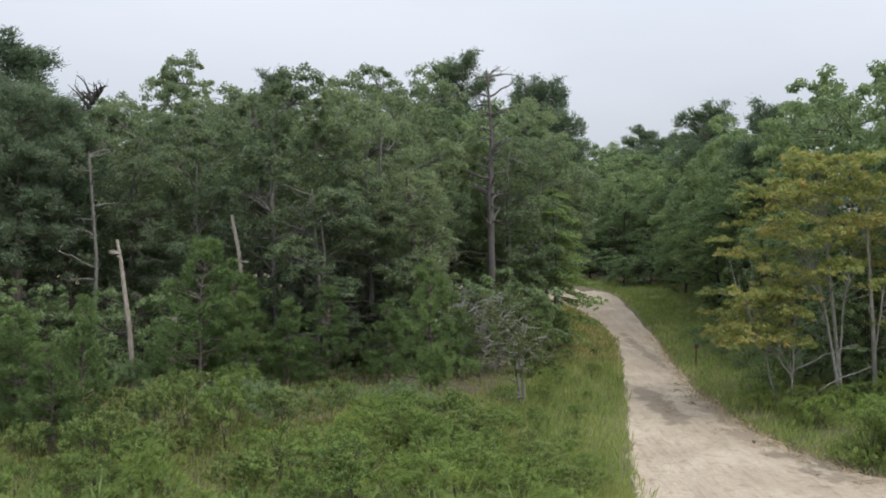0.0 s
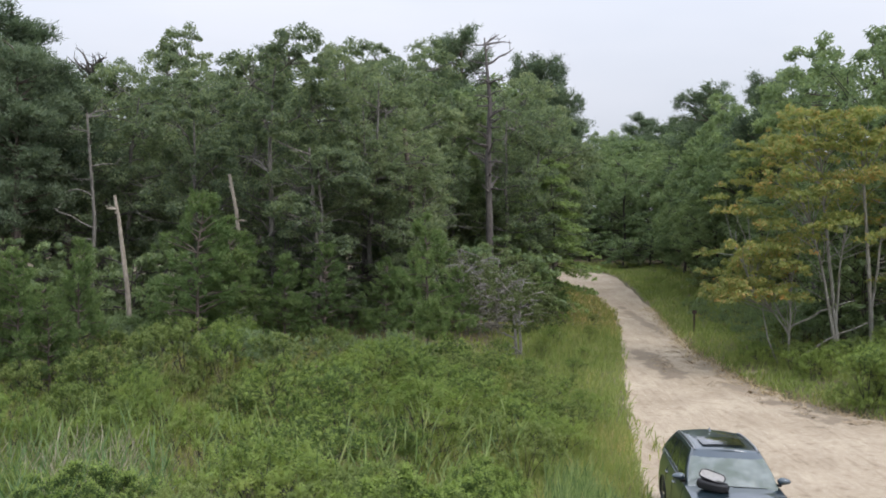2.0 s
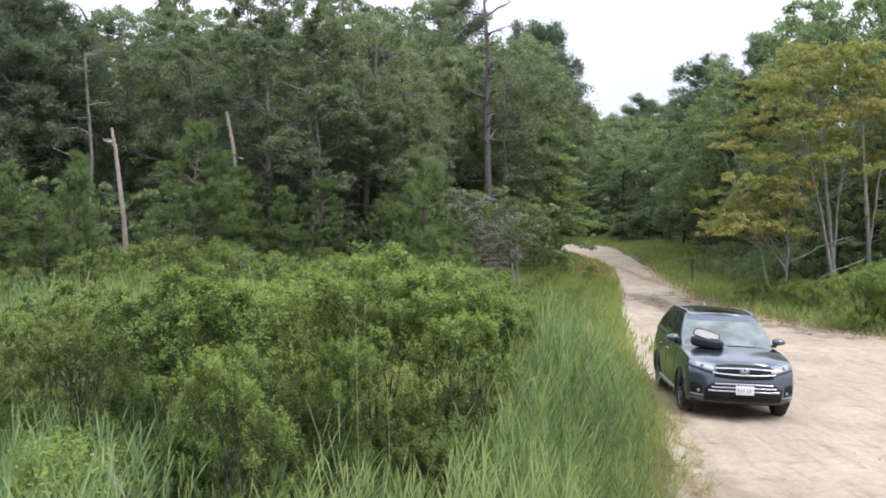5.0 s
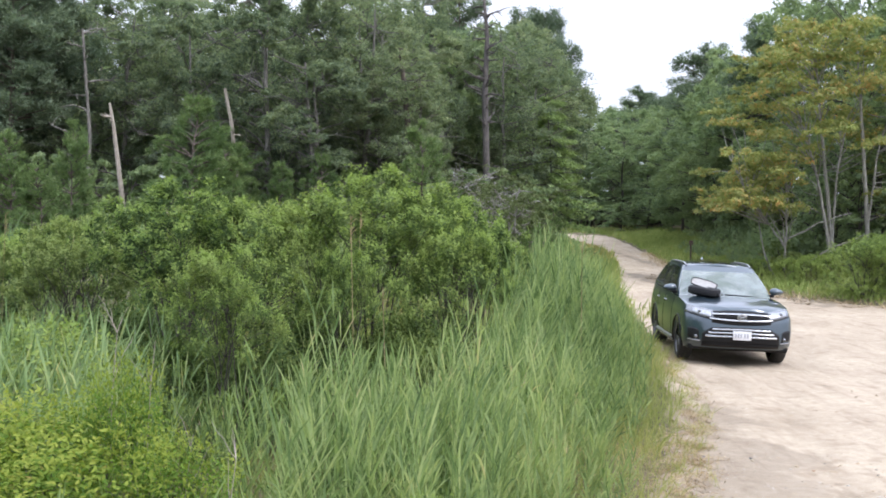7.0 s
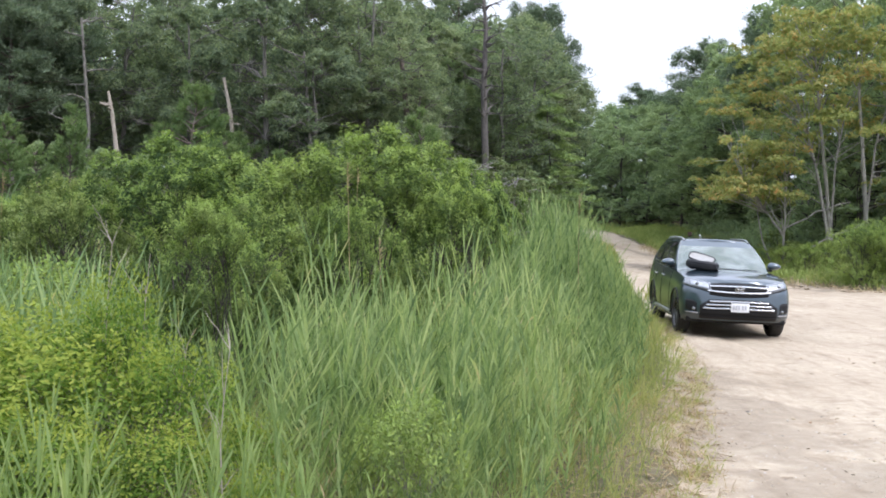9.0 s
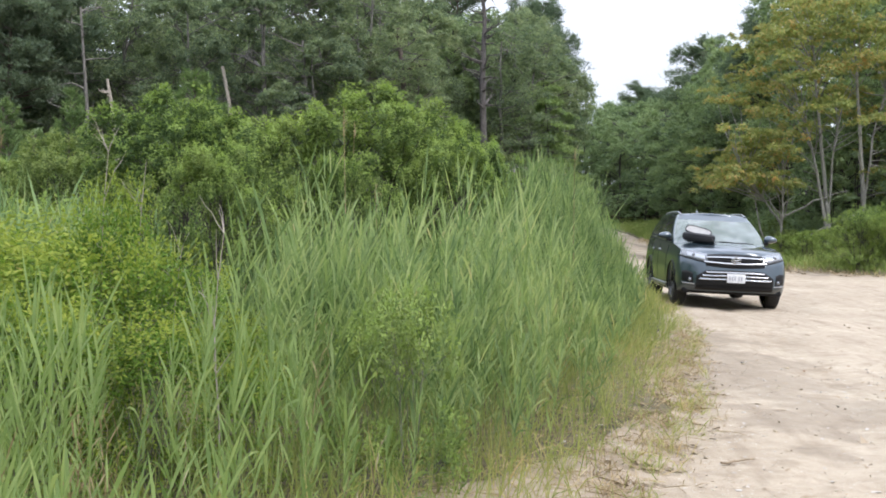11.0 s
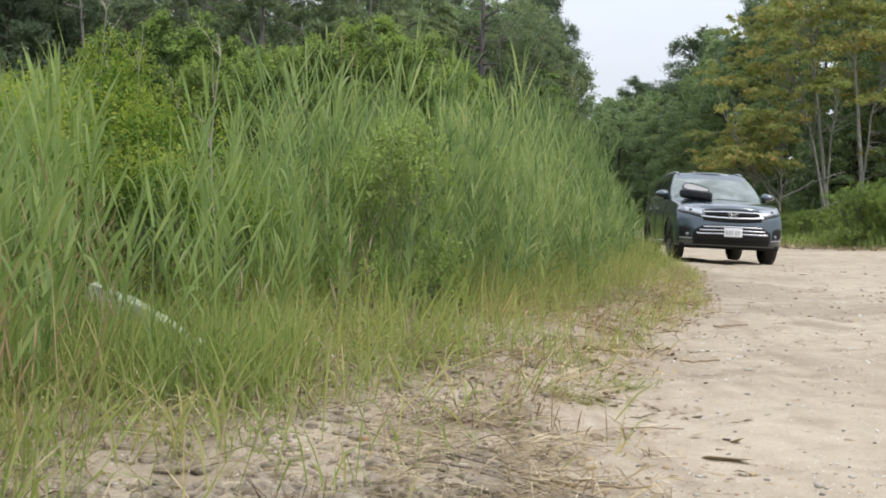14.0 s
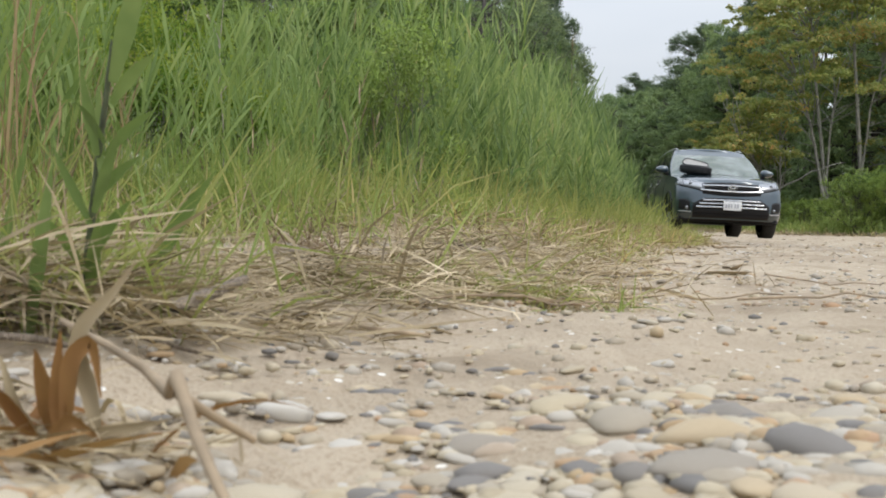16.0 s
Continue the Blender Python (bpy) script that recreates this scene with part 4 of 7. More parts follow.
# an open bag on the bonnet, against the windshield
bag = thing("camera_bag", CAR @ pose(-0.46, 0.23, 1.128, -2, 5, -30), "open black nylon equipment bag with pale lining on the car bonnet", "bag")


def oval(a, b, z, n=36, power=2.6):
    """Points of a rounded-off rectangle's outline."""
    out = []
    for t in np.linspace(0, 2 * np.pi, n):
        c, q = math.cos(t), math.sin(t)
        out.append((a * math.copysign(abs(c) ** (2 / power), c), b * math.copysign(abs(q) ** (2 / power), q), z))
    return out


sack = Shape()
sack.grid([oval(0.30 * f, 0.19 * f ** 1.3, z) for f, z in ((0.55, 0.0), (0.86, 0.012), (0.97, 0.045), (1.0, 0.085), (0.985, 0.125), (0.93, 0.155), (0.86, 0.168), (0.80, 0.150), (0.78, 0.10), (0.2, 0.095))])
part("bag_body", sack, BAG_BLACK, bag)
for zz in (0.125, 0.045):
    pipe = Shape()
    pipe.tube([(x * 1.004, y * 1.004, z) for x, y, z in oval(0.30 * (0.985 if zz > 0.1 else 0.97), 0.187, zz)], np.full(36, 0.007), 5)
    part("piping", pipe, BLACK_TRIM, bag)
fold = Matrix.Translation((-0.09, 0.10, 0.150)) @ pose(0, 0, 0, 34, 8, 8)
lid_rim, lid_in = Shape(), Shape()
lid_rim.tube([tuple(fold @ Vector((x, y + 0.115, 0))) for x, y, z in oval(0.235, 0.115, 0, power=3.4)], np.full(36, 0.014), 7)
lid_in.grid([[tuple(fold @ Vector((x * f, y * f + 0.115, 0.004 - 0.02 * (1 - f)))) for x, y, z in oval(0.228, 0.108, 0, power=3.4)] for f in (0.02, 0.5, 0.9, 1.0)])
lid_in.grid([[tuple(fold @ Vector((x * f, y * f + 0.115, -0.012 - 0.02 * (1 - f)))) for x, y, z in oval(0.228, 0.108, 0, power=3.4)] for f in (0.02, 0.5, 0.9, 1.0)])
lid_ob = part("bag_lid", lid_rim, BAG_BLACK, bag)
part("lid_lining", lid_in, BAG_GREY, lid_ob, "pale grey mesh lining")
strap = Shape()
strap.tube([(0.20, -0.13, 0.15), (0.28, -0.10, 0.10), (0.31, -0.03, 0.03), (0.36, -0.05, 0.005), (0.44, -0.02, 0.0)], [0.010] * 5, 5)
part("strap", strap, BAG_BLACK, bag)

# ---------------- trees ----------------
def limb(shape, a, b, r0, r1, bend=0.15, n=5, sides=5):
    """A crooked tapering branch from a to b; returns its points."""
    a, b = np.asarray(a, float), np.asarray(b, float)
    s = np.linspace(0, 1, n)[:, None]
    span = np.linalg.norm(b - a)
    mid = rng.normal(0, bend * span * 0.5, 3) + np.array([0, 0, 0.06 * span])
    pts = a + (b - a) * s + mid * np.sin(s * np.pi) * 0.6 + rng.normal(0, bend * span * 0.06, (n, 3)) * (s > 0) * (s < 1)
    shape.tube(pts, r0 + (r1 - r0) * s[:, 0], sides)
    return pts


def fork(shape, pts, f, tip, r0, r1, bend=0.18, n=5, sides=4):
    """A branch that leaves a stem (its points pts) at the share f of its length."""
    j = f * (len(pts) - 1)
    i = min(int(j), len(pts) - 2)
    return limb(shape, pts[i] + (pts[i + 1] - pts[i]) * (j - i), tip, r0, r1, bend, n, sides)


def tufts(crown, centres, radii, per, leaf, flat=0.6, droop=0.25, upright=0.7, loose=0.6):
    """Leaf tufts: for each centre a flattened clump of leaves whose faces look up and outwards, its rim hanging a little."""
    k = per * len(centres)
    c, r = np.repeat(centres, per, 0), np.repeat(radii, per)[:, None]
    d = unit(rng.normal(0, 1, (k, 3)))
    p = c + d * r * rng.uniform(0.15, 1.0, (k, 1)) ** 0.55 * np.array([1, 1, flat])
    p[:, 2] -= droop * np.hypot(p[:, 0] - c[:, 0], p[:, 1] - c[:, 1]) ** 1.5
    n = d * 0.45 + np.array([0, 0, upright]) + rng.normal(0, loose, (k, 3))
    t = d * [1, 1, 0.3] + rng.normal(0, 0.5, (k, 3)) - np.array([0, 0, 0.35])
    crown.leaves(p, n, t, rng.uniform(0.65, 1.35, k) * leaf, rng.uniform(0.5, 0.8, k) * leaf, 0.2, small=True)


def broadleaf(height, spread, low, leaves, leaf, clusters=200, r_trunk=0.16, stems=1, lobes=11, bare=14, flat=0.6, gap=0.5):
    """Wood and crown of a broad-leaved tree, its base at the origin: boughs that end in lobes, each lobe a shell of small leaf tufts.
    low: height of the lowest leaves; leaf: leaf length; bare: leafless lower branches."""
    wood, crown = Shape(), Shape()
    trunks = []
    for k in range(stems):
        ang = rng.uniform(0, 6.28)
        out = np.array([math.cos(ang), math.sin(ang), 0]) * (stems > 1)
        top = out * spread * 0.35 + [rng.normal(0, 0.06 * spread), rng.normal(0, 0.06 * spread), height * rng.uniform(0.80, 0.90)]
        trunks.append(limb(wood, out * 0.3, top, r_trunk, r_trunk * 0.18, 0.07, 10, 7))
    centres, radii = [], []
    for i in range(lobes):
        f = (i + 0.5) / lobes
        a = i * 2.4 + rng.uniform(-0.5, 0.5)
        wide = math.sin(math.pi * (0.17 + 0.62 * f)) ** 0.7
        rad = spread * rng.uniform(0.30, 0.46) * (0.75 + 0.35 * wide)
        reach = max(0.0, spread * wide * rng.uniform(0.75, 1.12) - rad * 0.75)
        z = low + rad * 0.4 + (height - low - rad * 1.1) * f
        c = np.array([math.cos(a) * reach, math.sin(a) * reach, z])
        pts = trunks[i % stems]
        rise = float(np.clip((z - 0.55 * reach) / pts[-1][2], 0.15, 0.97))
        q = fork(wood, pts, rise, c, r_trunk * 0.42 * (1.1 - f), 0.035, 0.16, 6, 5)
        m = int(clusters / lobes * (rad / (0.38 * spread)) ** 2) + 2
        for j in range(m):
            d = unit(rng.normal(0, 1, 3) + [0.35 * math.cos(a), 0.35 * math.sin(a), 0.35])
            tip = c + d * rad * rng.uniform(0.72, 1.08) * np.array([1, 1, 0.8])
            if tip[2] < low * 0.8:
                continue
            centres.append(tip)
            radii.append(rng.uniform(0.22, 0.46) * rad * (1.15 - gap * 0.5))
            if j % 3 == 0:
                fork(wood, q, rng.uniform(0.55, 1.0), tip, 0.028, 0.009, 0.25, 4, 3)
    for i in range(bare):                            # dead lower branches, bent and forked
        a, f = rng.uniform(0, 6.28), rng.uniform(0.14, 0.75)
        pts = trunks[i % stems]
        p = pts[int(f * 9)]
        L = spread * rng.uniform(0.55, 1.0)
        q = limb(wood, p, p + np.array([math.cos(a) * L, math.sin(a) * L, L * rng.uniform(-0.1, 0.55)]), 0.040, 0.012, 0.25, 6, 4)
        for _ in range(3):
            b = q[rng.integers(2, 6)]
            limb(wood, b, b + unit(rng.normal(0, 1, 3) + [math.cos(a), math.sin(a), 0.3]) * L * rng.uniform(0.2, 0.45), 0.018, 0.006, 0.3, 4, 3)
    tufts(crown, np.array(centres), np.array(radii), max(6, leaves // len(centres)), leaf, flat)
    return wood, crown


def layered(height, spread, low, tiers, leaves, leaf):
    """A tree of level, fan-like boughs one above the other, each a thin flat spray of leaves."""
    wood, crown = Shape(), Shape()
    pts = limb(wood, (0, 0, 0), (0.1, 0.1, height), 0.10, 0.02, 0.05, 10, 6)
    centres, radii = [], []
    for i in range(tiers):
        f = (i + rng.uniform(0, 0.5)) / tiers
        a, z = i * 2.4 + rng.uniform(-0.4, 0.4), low + (height - low) * f
        L = spread * (1 - f) ** 0.55 * rng.uniform(0.75, 1.1) + 0.3
        tip = np.array([math.cos(a) * L, math.sin(a) * L, z - 0.16 * L])
        q = fork(wood, pts, min(0.98, z / height), tip, 0.035, 0.008, 0.08, 6, 4)
        for u in np.linspace(0.3, 1.0, 6):
            for side in (-1, 0, 1):
                c = q[0] + (tip - q[0]) * u + np.array([-math.sin(a), math.cos(a), 0]) * side * 0.32 * L * (0.35 + 0.5 * u) + rng.normal(0, 0.06, 3)
                centres.append(c), radii.append(rng.uniform(0.22, 0.36))
    tufts(crown, np.array(centres), np.array(radii), leaves // len(centres), leaf, 0.35, 0.5, 0.8, 0.55)
    return wood, crown


def needles(shape, centres, dirs, size, per, width=0.010, clump=0.0):
    """Tufts of needles round each shoot."""
    k = len(centres)
    c = np.repeat(centres, per, 0)
    d = np.repeat(unit(dirs), per, 0)
    s = np.repeat(np.broadcast_to(size, k), per)
    out = unit(d * 0.75 + rng.normal(0, 0.65, (k * per, 3)))
    c = c + d * (rng.uniform(-0.6, 0.3, (k * per, 1)) * s[:, None]) + rng.normal(0, clump, (k * per, 3)) * s[:, None]
    L = s * rng.uniform(0.7, 1.1, k * per)
    n = np.cross(out, rng.normal(0, 1, (k * per, 3)))
    shape.leaves(c + out * L[:, None] / 2, n, out, L, width, small=True)


def pine(height, spread, low, whorls, tuft, per, width, r_trunk=0.16, round_top=True, density=7, upturn=0.25):
    """Wood and needles of a pine: whorls of boughs that carry tufts."""
    wood, crown = Shape(), Shape()
    lean = rng.normal(0, 0.02 * height, 2)
    zt = np.linspace(0, height, 12)
    tr = np.stack([lean[0] * (zt / height) ** 2 + rng.normal(0, 0.03, 12), lean[1] * (zt / height) ** 2 + rng.normal(0, 0.03, 12), zt], -1)
    wood.tube(tr, r_trunk * (1 - 0.9 * zt / height), 7)
    cs, ds = [], []
    for i in range(whorls):
        f = (i + rng.uniform(0, 0.6)) / whorls
        z = low + (height - low) * f
        prof = (min(1.0, 0.5 + 1.2 * f) * (1 - f) ** 0.55 + 0.12) if round_top else (1 - f) ** 0.7 + 0.06
        for b in range(rng.integers(3, 6)):
            a = rng.uniform(0, 6.28)
            L = spread * prof * rng.uniform(0.6, 1.15)
            base = np.array([np.interp(z, tr[:, 2], tr[:, 0]), np.interp(z, tr[:, 2], tr[:, 1]), z])
            tip = base + np.array([math.cos(a) * L, math.sin(a) * L, L * rng.uniform(-0.1, 0.7) * (0.4 + f) + upturn * 0.3 + rng.uniform(-0.4, 0.4) * round_top])
            pts = limb(wood, base, tip, 0.045 * r_trunk / 0.16 + 0.01, 0.012, 0.12, 5, 4)
            m = max(2, int(density * L / spread + 1))
            s = rng.uniform(0.35, 1.0, m) ** 0.7
            p = base + (tip - base) * s[:, None]
            p = p + rng.normal(0, 1, (m, 3)) * np.array([0.24, 0.24, 0.24]) * L * 0.6
            d = np.stack([math.cos(a) * 0.6 + rng.normal(0, 0.5, m), math.sin(a) * 0.6 + rng.normal(0, 0.5, m), upturn * 3 + rng.uniform(0, 0.6, m)], -1)
            cs.append(np.vstack([p, tip[None]])), ds.append(np.vstack([d, [[math.cos(a), math.sin(a), upturn * 3]]]))
    cs.append(tr[-1:] + [[0, 0, 0.1]]), ds.append(np.array([[0, 0, 1.0]]))
    needles(crown, np.concatenate(cs), np.concatenate(ds), tuft, per, width, 0.55 if round_top else 0.12)
    return wood, crown


def tree_thing(name, shapes, bark_mat, leaf_mat, label, category, group="", fresh_mat=None):
    t = thing(name, Matrix(), label, category, group)
    part("trunk", shapes[0], bark_mat, t)
    part("crown", shapes[1], leaf_mat, t)
    if len(shapes) > 2:
        tagged(part("new_growth", shapes[2], fresh_mat, t, "paler young leaves at the sprigs' ends"), kind="stuff")
    return t


PLACED = {}


def plant(proto, x, y, size=1.0, spin=None, wide=1.0, label="", sink=0.08):
    """The prototype itself for its first place, then copies."""
    m = pose(x, y, float(land(x, y)) - sink, 0, 0, rng.uniform(0, 360) if spin is None else spin)
    if proto.name in PLACED:
        ob = copy_thing(proto, m)
    else:
        PLACED[proto.name] = ob = proto
        ob.matrix_world = m
    ob.scale = (size * wide, size * wide, size)
    if label:
        tagged(ob, label)
    return ob


OAK_LABEL = "green broad-leaved oak with a dense uneven crown at the wood's edge"
oaks = [tree_thing("oak_tree", broadleaf(13.0, 3.7, 1.6, 25000, 0.15, 230), OAK_BARK, OAK_LEAF, OAK_LABEL, "tree", "trees of the left wood"),
        tree_thing("oak_tree", broadleaf(12.0, 3.2, 2.4, 21000, 0.145, 190, lobes=9, gap=0.8, bare=22), OAK_BARK, OAK_LEAF, OAK_LABEL, "tree", "trees of the left wood"),
        tree_thing("oak_tree", broadleaf(14.0, 3.9, 2.8, 25000, 0.15, 230, stems=2, lobes=13, bare=18), OAK_BARK, OAK_LEAF, OAK_LABEL, "tree", "trees of the left wood")]
dark_oaks = [tree_thing("oak_tree", broadleaf(12.5, 4.2, 0.4, 22000, 0.19, 210, lobes=15, bare=4), BARK, DARK_LEAF, "dark green oak with foliage down to the ground", "tree", "trees of the right wood"),
             tree_thing("oak_tree", broadleaf(12.0, 3.6, 0.5, 19000, 0.185, 180, lobes=13, bare=4), BARK, DARK_LEAF, "dark green oak with foliage down to the ground", "tree", "trees of the right wood")]
pines = [tree_thing("pine_tree", pine(17.0, 3.0, 6.5, 20, 0.29, 34, 0.06, 0.2, density=18), PINE_BARK, PINE_NEEDLE, "tall dark pitch pine with a ragged top above the oaks", "tree", "tall pines"),
         tree_thing("pine_tree", pine(16.0, 2.5, 7.0, 18, 0.28, 34, 0.058, 0.18, density=17), PINE_BARK, PINE_NEEDLE, "tall dark pitch pine with a ragged top above the oaks", "tree", "tall pines")]
young = [tree_thing("young_pine", pine(5.2, 1.35, 0.6, 17, 0.20, 30, 0.026, 0.06, False, 13, 0.45), PINE_BARK, YOUNG_NEEDLE, "young pitch pine with bright upright shoots behind the shrubs", "tree", "young pines"),
         tree_thing("young_pine", pine(6.0, 1.6, 0.6, 19, 0.20, 30, 0.026, 0.07, False, 13, 0.45), PINE_BARK, YOUNG_NEEDLE, "young pitch pine with bright upright shoots behind the shrubs", "tree", "young pines")]

def crown_top(proto):
    """The height that all but a tree's outermost leaves stay under."""
    me = [c for c in proto.children if c.name.startswith("crown")][0].data
    co = np.empty(3 * len(me.vertices), np.float32)
    me.vertices.foreach_get("co", co)
    return float(np.percentile(co[2::3], 98.8))


def topped(proto, x, y, top, wide=1.0):
    """A tree whose top stands at the height top over the datum."""
    size = (top - float(land(x, y))) / crown_top(proto)
    return plant(proto, x, y, size, wide=wide / size ** 0.5)


# the left wood: front rank, then the taller ones that show above it
for k, (x, y, top) in enumerate([(-27.5, 54, 12.6), (-20.5, 60, 13.0), (-14.6, 51, 13.1), (-10.8, 49.5, 12.4), (-6.9, 48, 13.9), (-3.6, 50.5, 13.3), (-2.6, 54, 13.2),
                                 (0.4, 66, 14.0), (4.5, 63, 13.4), (5.5, 69, 13.0), (-16.8, 56, 13.6), (-12.6, 57, 13.9), (-8.8, 56, 14.2), (-4.9, 58, 14.8), (-2.3, 60, 15.0),
                                 (6.4, 76, 13.6), (-22.5, 62, 13.8), (6.0, 86, 13.5), (-18.5, 59, 12.5), (-5.0, 47.0, 9.5), (-1.9, 49.5, 9.8)]):
    topped(oaks[k % 3], x, y, top)
for k, (x, y, top) in enumerate([(-15.6, 68, 17.2), (-11.0, 66, 15.2), (-3.4, 75, 18.0), (-6.5, 71, 15.8), (4.2, 72, 15.4), (-27.5, 62, 14.8), (-20, 66, 14.5), (-1.6, 75, 17.6), (-13.2, 62, 15.2)]):
    topped(oaks[(k + 1) % 3], x, y, top)
for k, (x, y, top, w) in enumerate([(-26.2, 67, 18.4, 1.9), (-28.6, 66, 17.6, 1.6), (1.5, 75, 18.6, 1.15), (5.9, 82, 17.8, 1.0), (7.6, 82.5, 17.9, 1.1), (8.0, 87, 16.0, 1.1), (-11.6, 77, 17.7, 1.0), (6.6, 92, 13.2, 0.9), (8.0, 79, 15.4, 1.0), (-24.5, 58, 14.2, 1.1), (-18.4, 48.5, 13.6, 1.25), (-21.8, 50, 14.5, 1.3), (-20.2, 53, 14.0, 1.3), (-16.6, 50, 12.6, 1.2), (-23.0, 54, 14.6, 1.3)]):
    topped(pines[k % 2], x, y, top, w)
# the right wood
for k, (x, y, top) in enumerate([(20.8, 54, 15.3), (21.2, 58.5, 15.3), (24.0, 52, 15.2), (20.9, 67, 12.8), (20.6, 73, 12.4), (22.6, 66, 15.2), (21.2, 80, 12.8), (21.4, 88, 13.0), (21.4, 97, 13.4),
                                 (21.5, 76, 14.2), (22, 84, 15.3), (23, 46, 12.6), (20.4, 47.5, 9.8), (21.5, 106, 14.0), (20.0, 61.5, 8.8), (26, 60, 16.4), (19.4, 78, 8.6), (19.9, 92, 9.4)]):
    topped(dark_oaks[k % 2], x, y, top)
for k, (x, y, top, w) in enumerate([(23.2, 97, 17.6, 1.5), (20.3, 71, 15.1, 1.1), (26, 112, 17.0, 1.2)]):
    topped(pines[k % 2], x, y, top, w)
# the wood that closes the track's end
for k, (x, y, s) in enumerate([(3.5, 118, 0.95), (8, 119, 0.9), (12, 120, 0.92), (15.5, 117, 0.88), (18.5, 112, 0.85), (21.5, 118, 0.95), (10, 127, 1.05), (14.5, 128, 1.0), (18.5, 126, 1.0), (22, 130, 1.05), (27, 125, 1.1), (29, 138, 1.2), (6, 130, 1.05), (16.5, 138, 1.1), (24, 146, 1.1)]):
    plant(dark_oaks[k % 2], x, y, s, wide=1.15)
for k, (x, y, top, w) in enumerate([(23.9, 137, 18.8, 1.5), (26.0, 131, 17.2, 1.4), (21.5, 141, 16.4, 1.4), (29, 128, 16.5, 1.3)]):
    topped(pines[k % 2], x, y, top, w)
# deeper ranks, seen only as dark gaps and skyline
deep = tree_thing("oak_tree", broadleaf(12.5, 4.2, 1.0, 7000, 0.30, 110, bare=6), BARK, DARK_LEAF, "shaded oak deep in the wood", "tree", "trees deep in the wood")
for k in range(46):
    if k < 30:
        x, y = -46 + 1.75 * k + rng.uniform(-1, 1), rng.uniform(66, 84)
        if x > left_edge(y) - 3.5:
            x -= 6
    else:
        x, y = 27 + (k % 8) * 2.6 + rng.uniform(-1, 1), 50 + (k - 30) * 6.0
    plant(deep, x, y, rng.uniform(0.98, 1.2))
understory = tree_thing("understory_shrub", broadleaf(3.4, 1.6, 0.1, 4600, 0.14, 60, 0.04, 2, lobes=8, bare=4), BARK, DARK_LEAF, "dark leafy understory bush at the foot of the wood", "bush", "understory bushes")
for k in range(62):
    if k < 40:
        x = -24 + k * 0.72 + rng.uniform(-0.4, 0.4)
        y = np.interp(x, [-24, -10, 0, 6], [46, 46, 50, 62]) + rng.uniform(-1.0, 3.5)
        x = min(x, left_edge(y) - 3.0)
    else:
        y = 46 + (k - 40) * 2.8
        x = right_edge(y) + 6.2 + rng.uniform(0, 2.0)
    plant(understory, x, y, rng.uniform(0.7, 1.35), wide=rng.uniform(0.9, 1.2))

for k in range(14):
    plant(understory, 2 + 1.7 * k, 116 + 2.0 * math.sin(k * 2.1), rng.uniform(0.9, 1.5), wide=1.5)

for k in range(10):
    plant(understory, 7.0 + 1.9 * k, (107.5 if k < 5 else 101.5) + 1.0 * math.sin(k * 1.9), rng.uniform(0.75, 1.1), wide=1.7)
# young pines before the wood
for k, (x, y, top, w) in enumerate([(-11.0, 34, 5.5, 0.75), (-12.9, 34.3, 5.2, 1.05), (-13.9, 35.5, 4.7, 1.1), (-9.0, 41.5, 7.1, 1.25), (-0.45, 42.5, 6.3, 1.1), (4.3, 52, 3.7, 0.8), (6.2, 60.5, 3.6, 0.8), (-4.6, 44.5, 5.2, 1.0), (-2.2, 45.5, 4.6, 1.0),
                                    (-6.0, 43.2, 4.8, 1.0), (-15.5, 38, 4.8, 1.1), (0.8, 47, 4.2, 0.9), (-15.2, 40.5, 4.5, 1.0), (-11.6, 33.2, 4.2, 0.9), (-8.3, 44.6, 6.2, 1.5), (-8.0, 43.4, 5.0, 1.3)]):
    topped(young[k % 2], x, y, top, w)

# a tree of pale level sprays where the track bends away
plant(tree_thing("tupelo_tree", layered(8.8, 2.9, 0.6, 32, 17000, 0.15), BARK, SPRAY_LEAF, "slender tree with level fan-like sprays of pale green leaves", "tree"), 6.1, 62.5, 1.0)

# the tree with turning leaves and pale stems on the right
turning = thing("turning_tree", pose(15.2, 45.0, float(land(15.2, 45.0)) - 0.1), "yellow-green tree with orange-tinted sprays and forked pale bare stems", "tree")
wood, crown = Shape(), Shape()
left_stem = limb(wood, (0.85, 0, 0), (-0.55, 0.3, 6.6), 0.085, 0.03, 0.06, 9, 7)
mid_stem = limb(wood, (0.9, 0.1, 0.1), (0.1, 0.2, 8.6), 0.10, 0.03, 0.05, 10, 7)
mid_fork = fork(wood, mid_stem, 0.12, (1.25, -0.1, 6.2), 0.06, 0.02, 0.06, 7, 6)
tall_stem = limb(wood, (2.25, 0, 0), (1.75, 0.2, 9.4), 0.115, 0.03, 0.04, 10, 7)
tall_fork = fork(wood, tall_stem, 0.20, (2.9, -0.3, 7.0), 0.06, 0.02, 0.08, 7, 6)
low_stem = limb(wood, (-1.35, -0.6, 0), (-1.2, -0.6, 3.6), 0.055, 0.02, 0.06, 7, 6)
low_fork = fork(wood, low_stem, 0.35, (-2.9, -0.7, 3.3), 0.035, 0.012, 0.10, 6, 5)
fork(wood, low_stem, 0.42, (1.3, -0.6, 2.6), 0.045, 0.018, 0.12, 8, 6)
limb(wood, (-1.7, -0.5, 0), (-2.3, -0.4, 3.2), 0.045, 0.015, 0.10, 7, 5)
limb(wood, (-1.3, -0.7, 0.15), (1.75, -0.8, 1.75), 0.05, 0.022, 0.08, 7, 6)     # the fallen branch that leans across
stems = [left_stem, mid_stem, mid_fork, tall_stem, tall_fork, low_stem, low_fork]
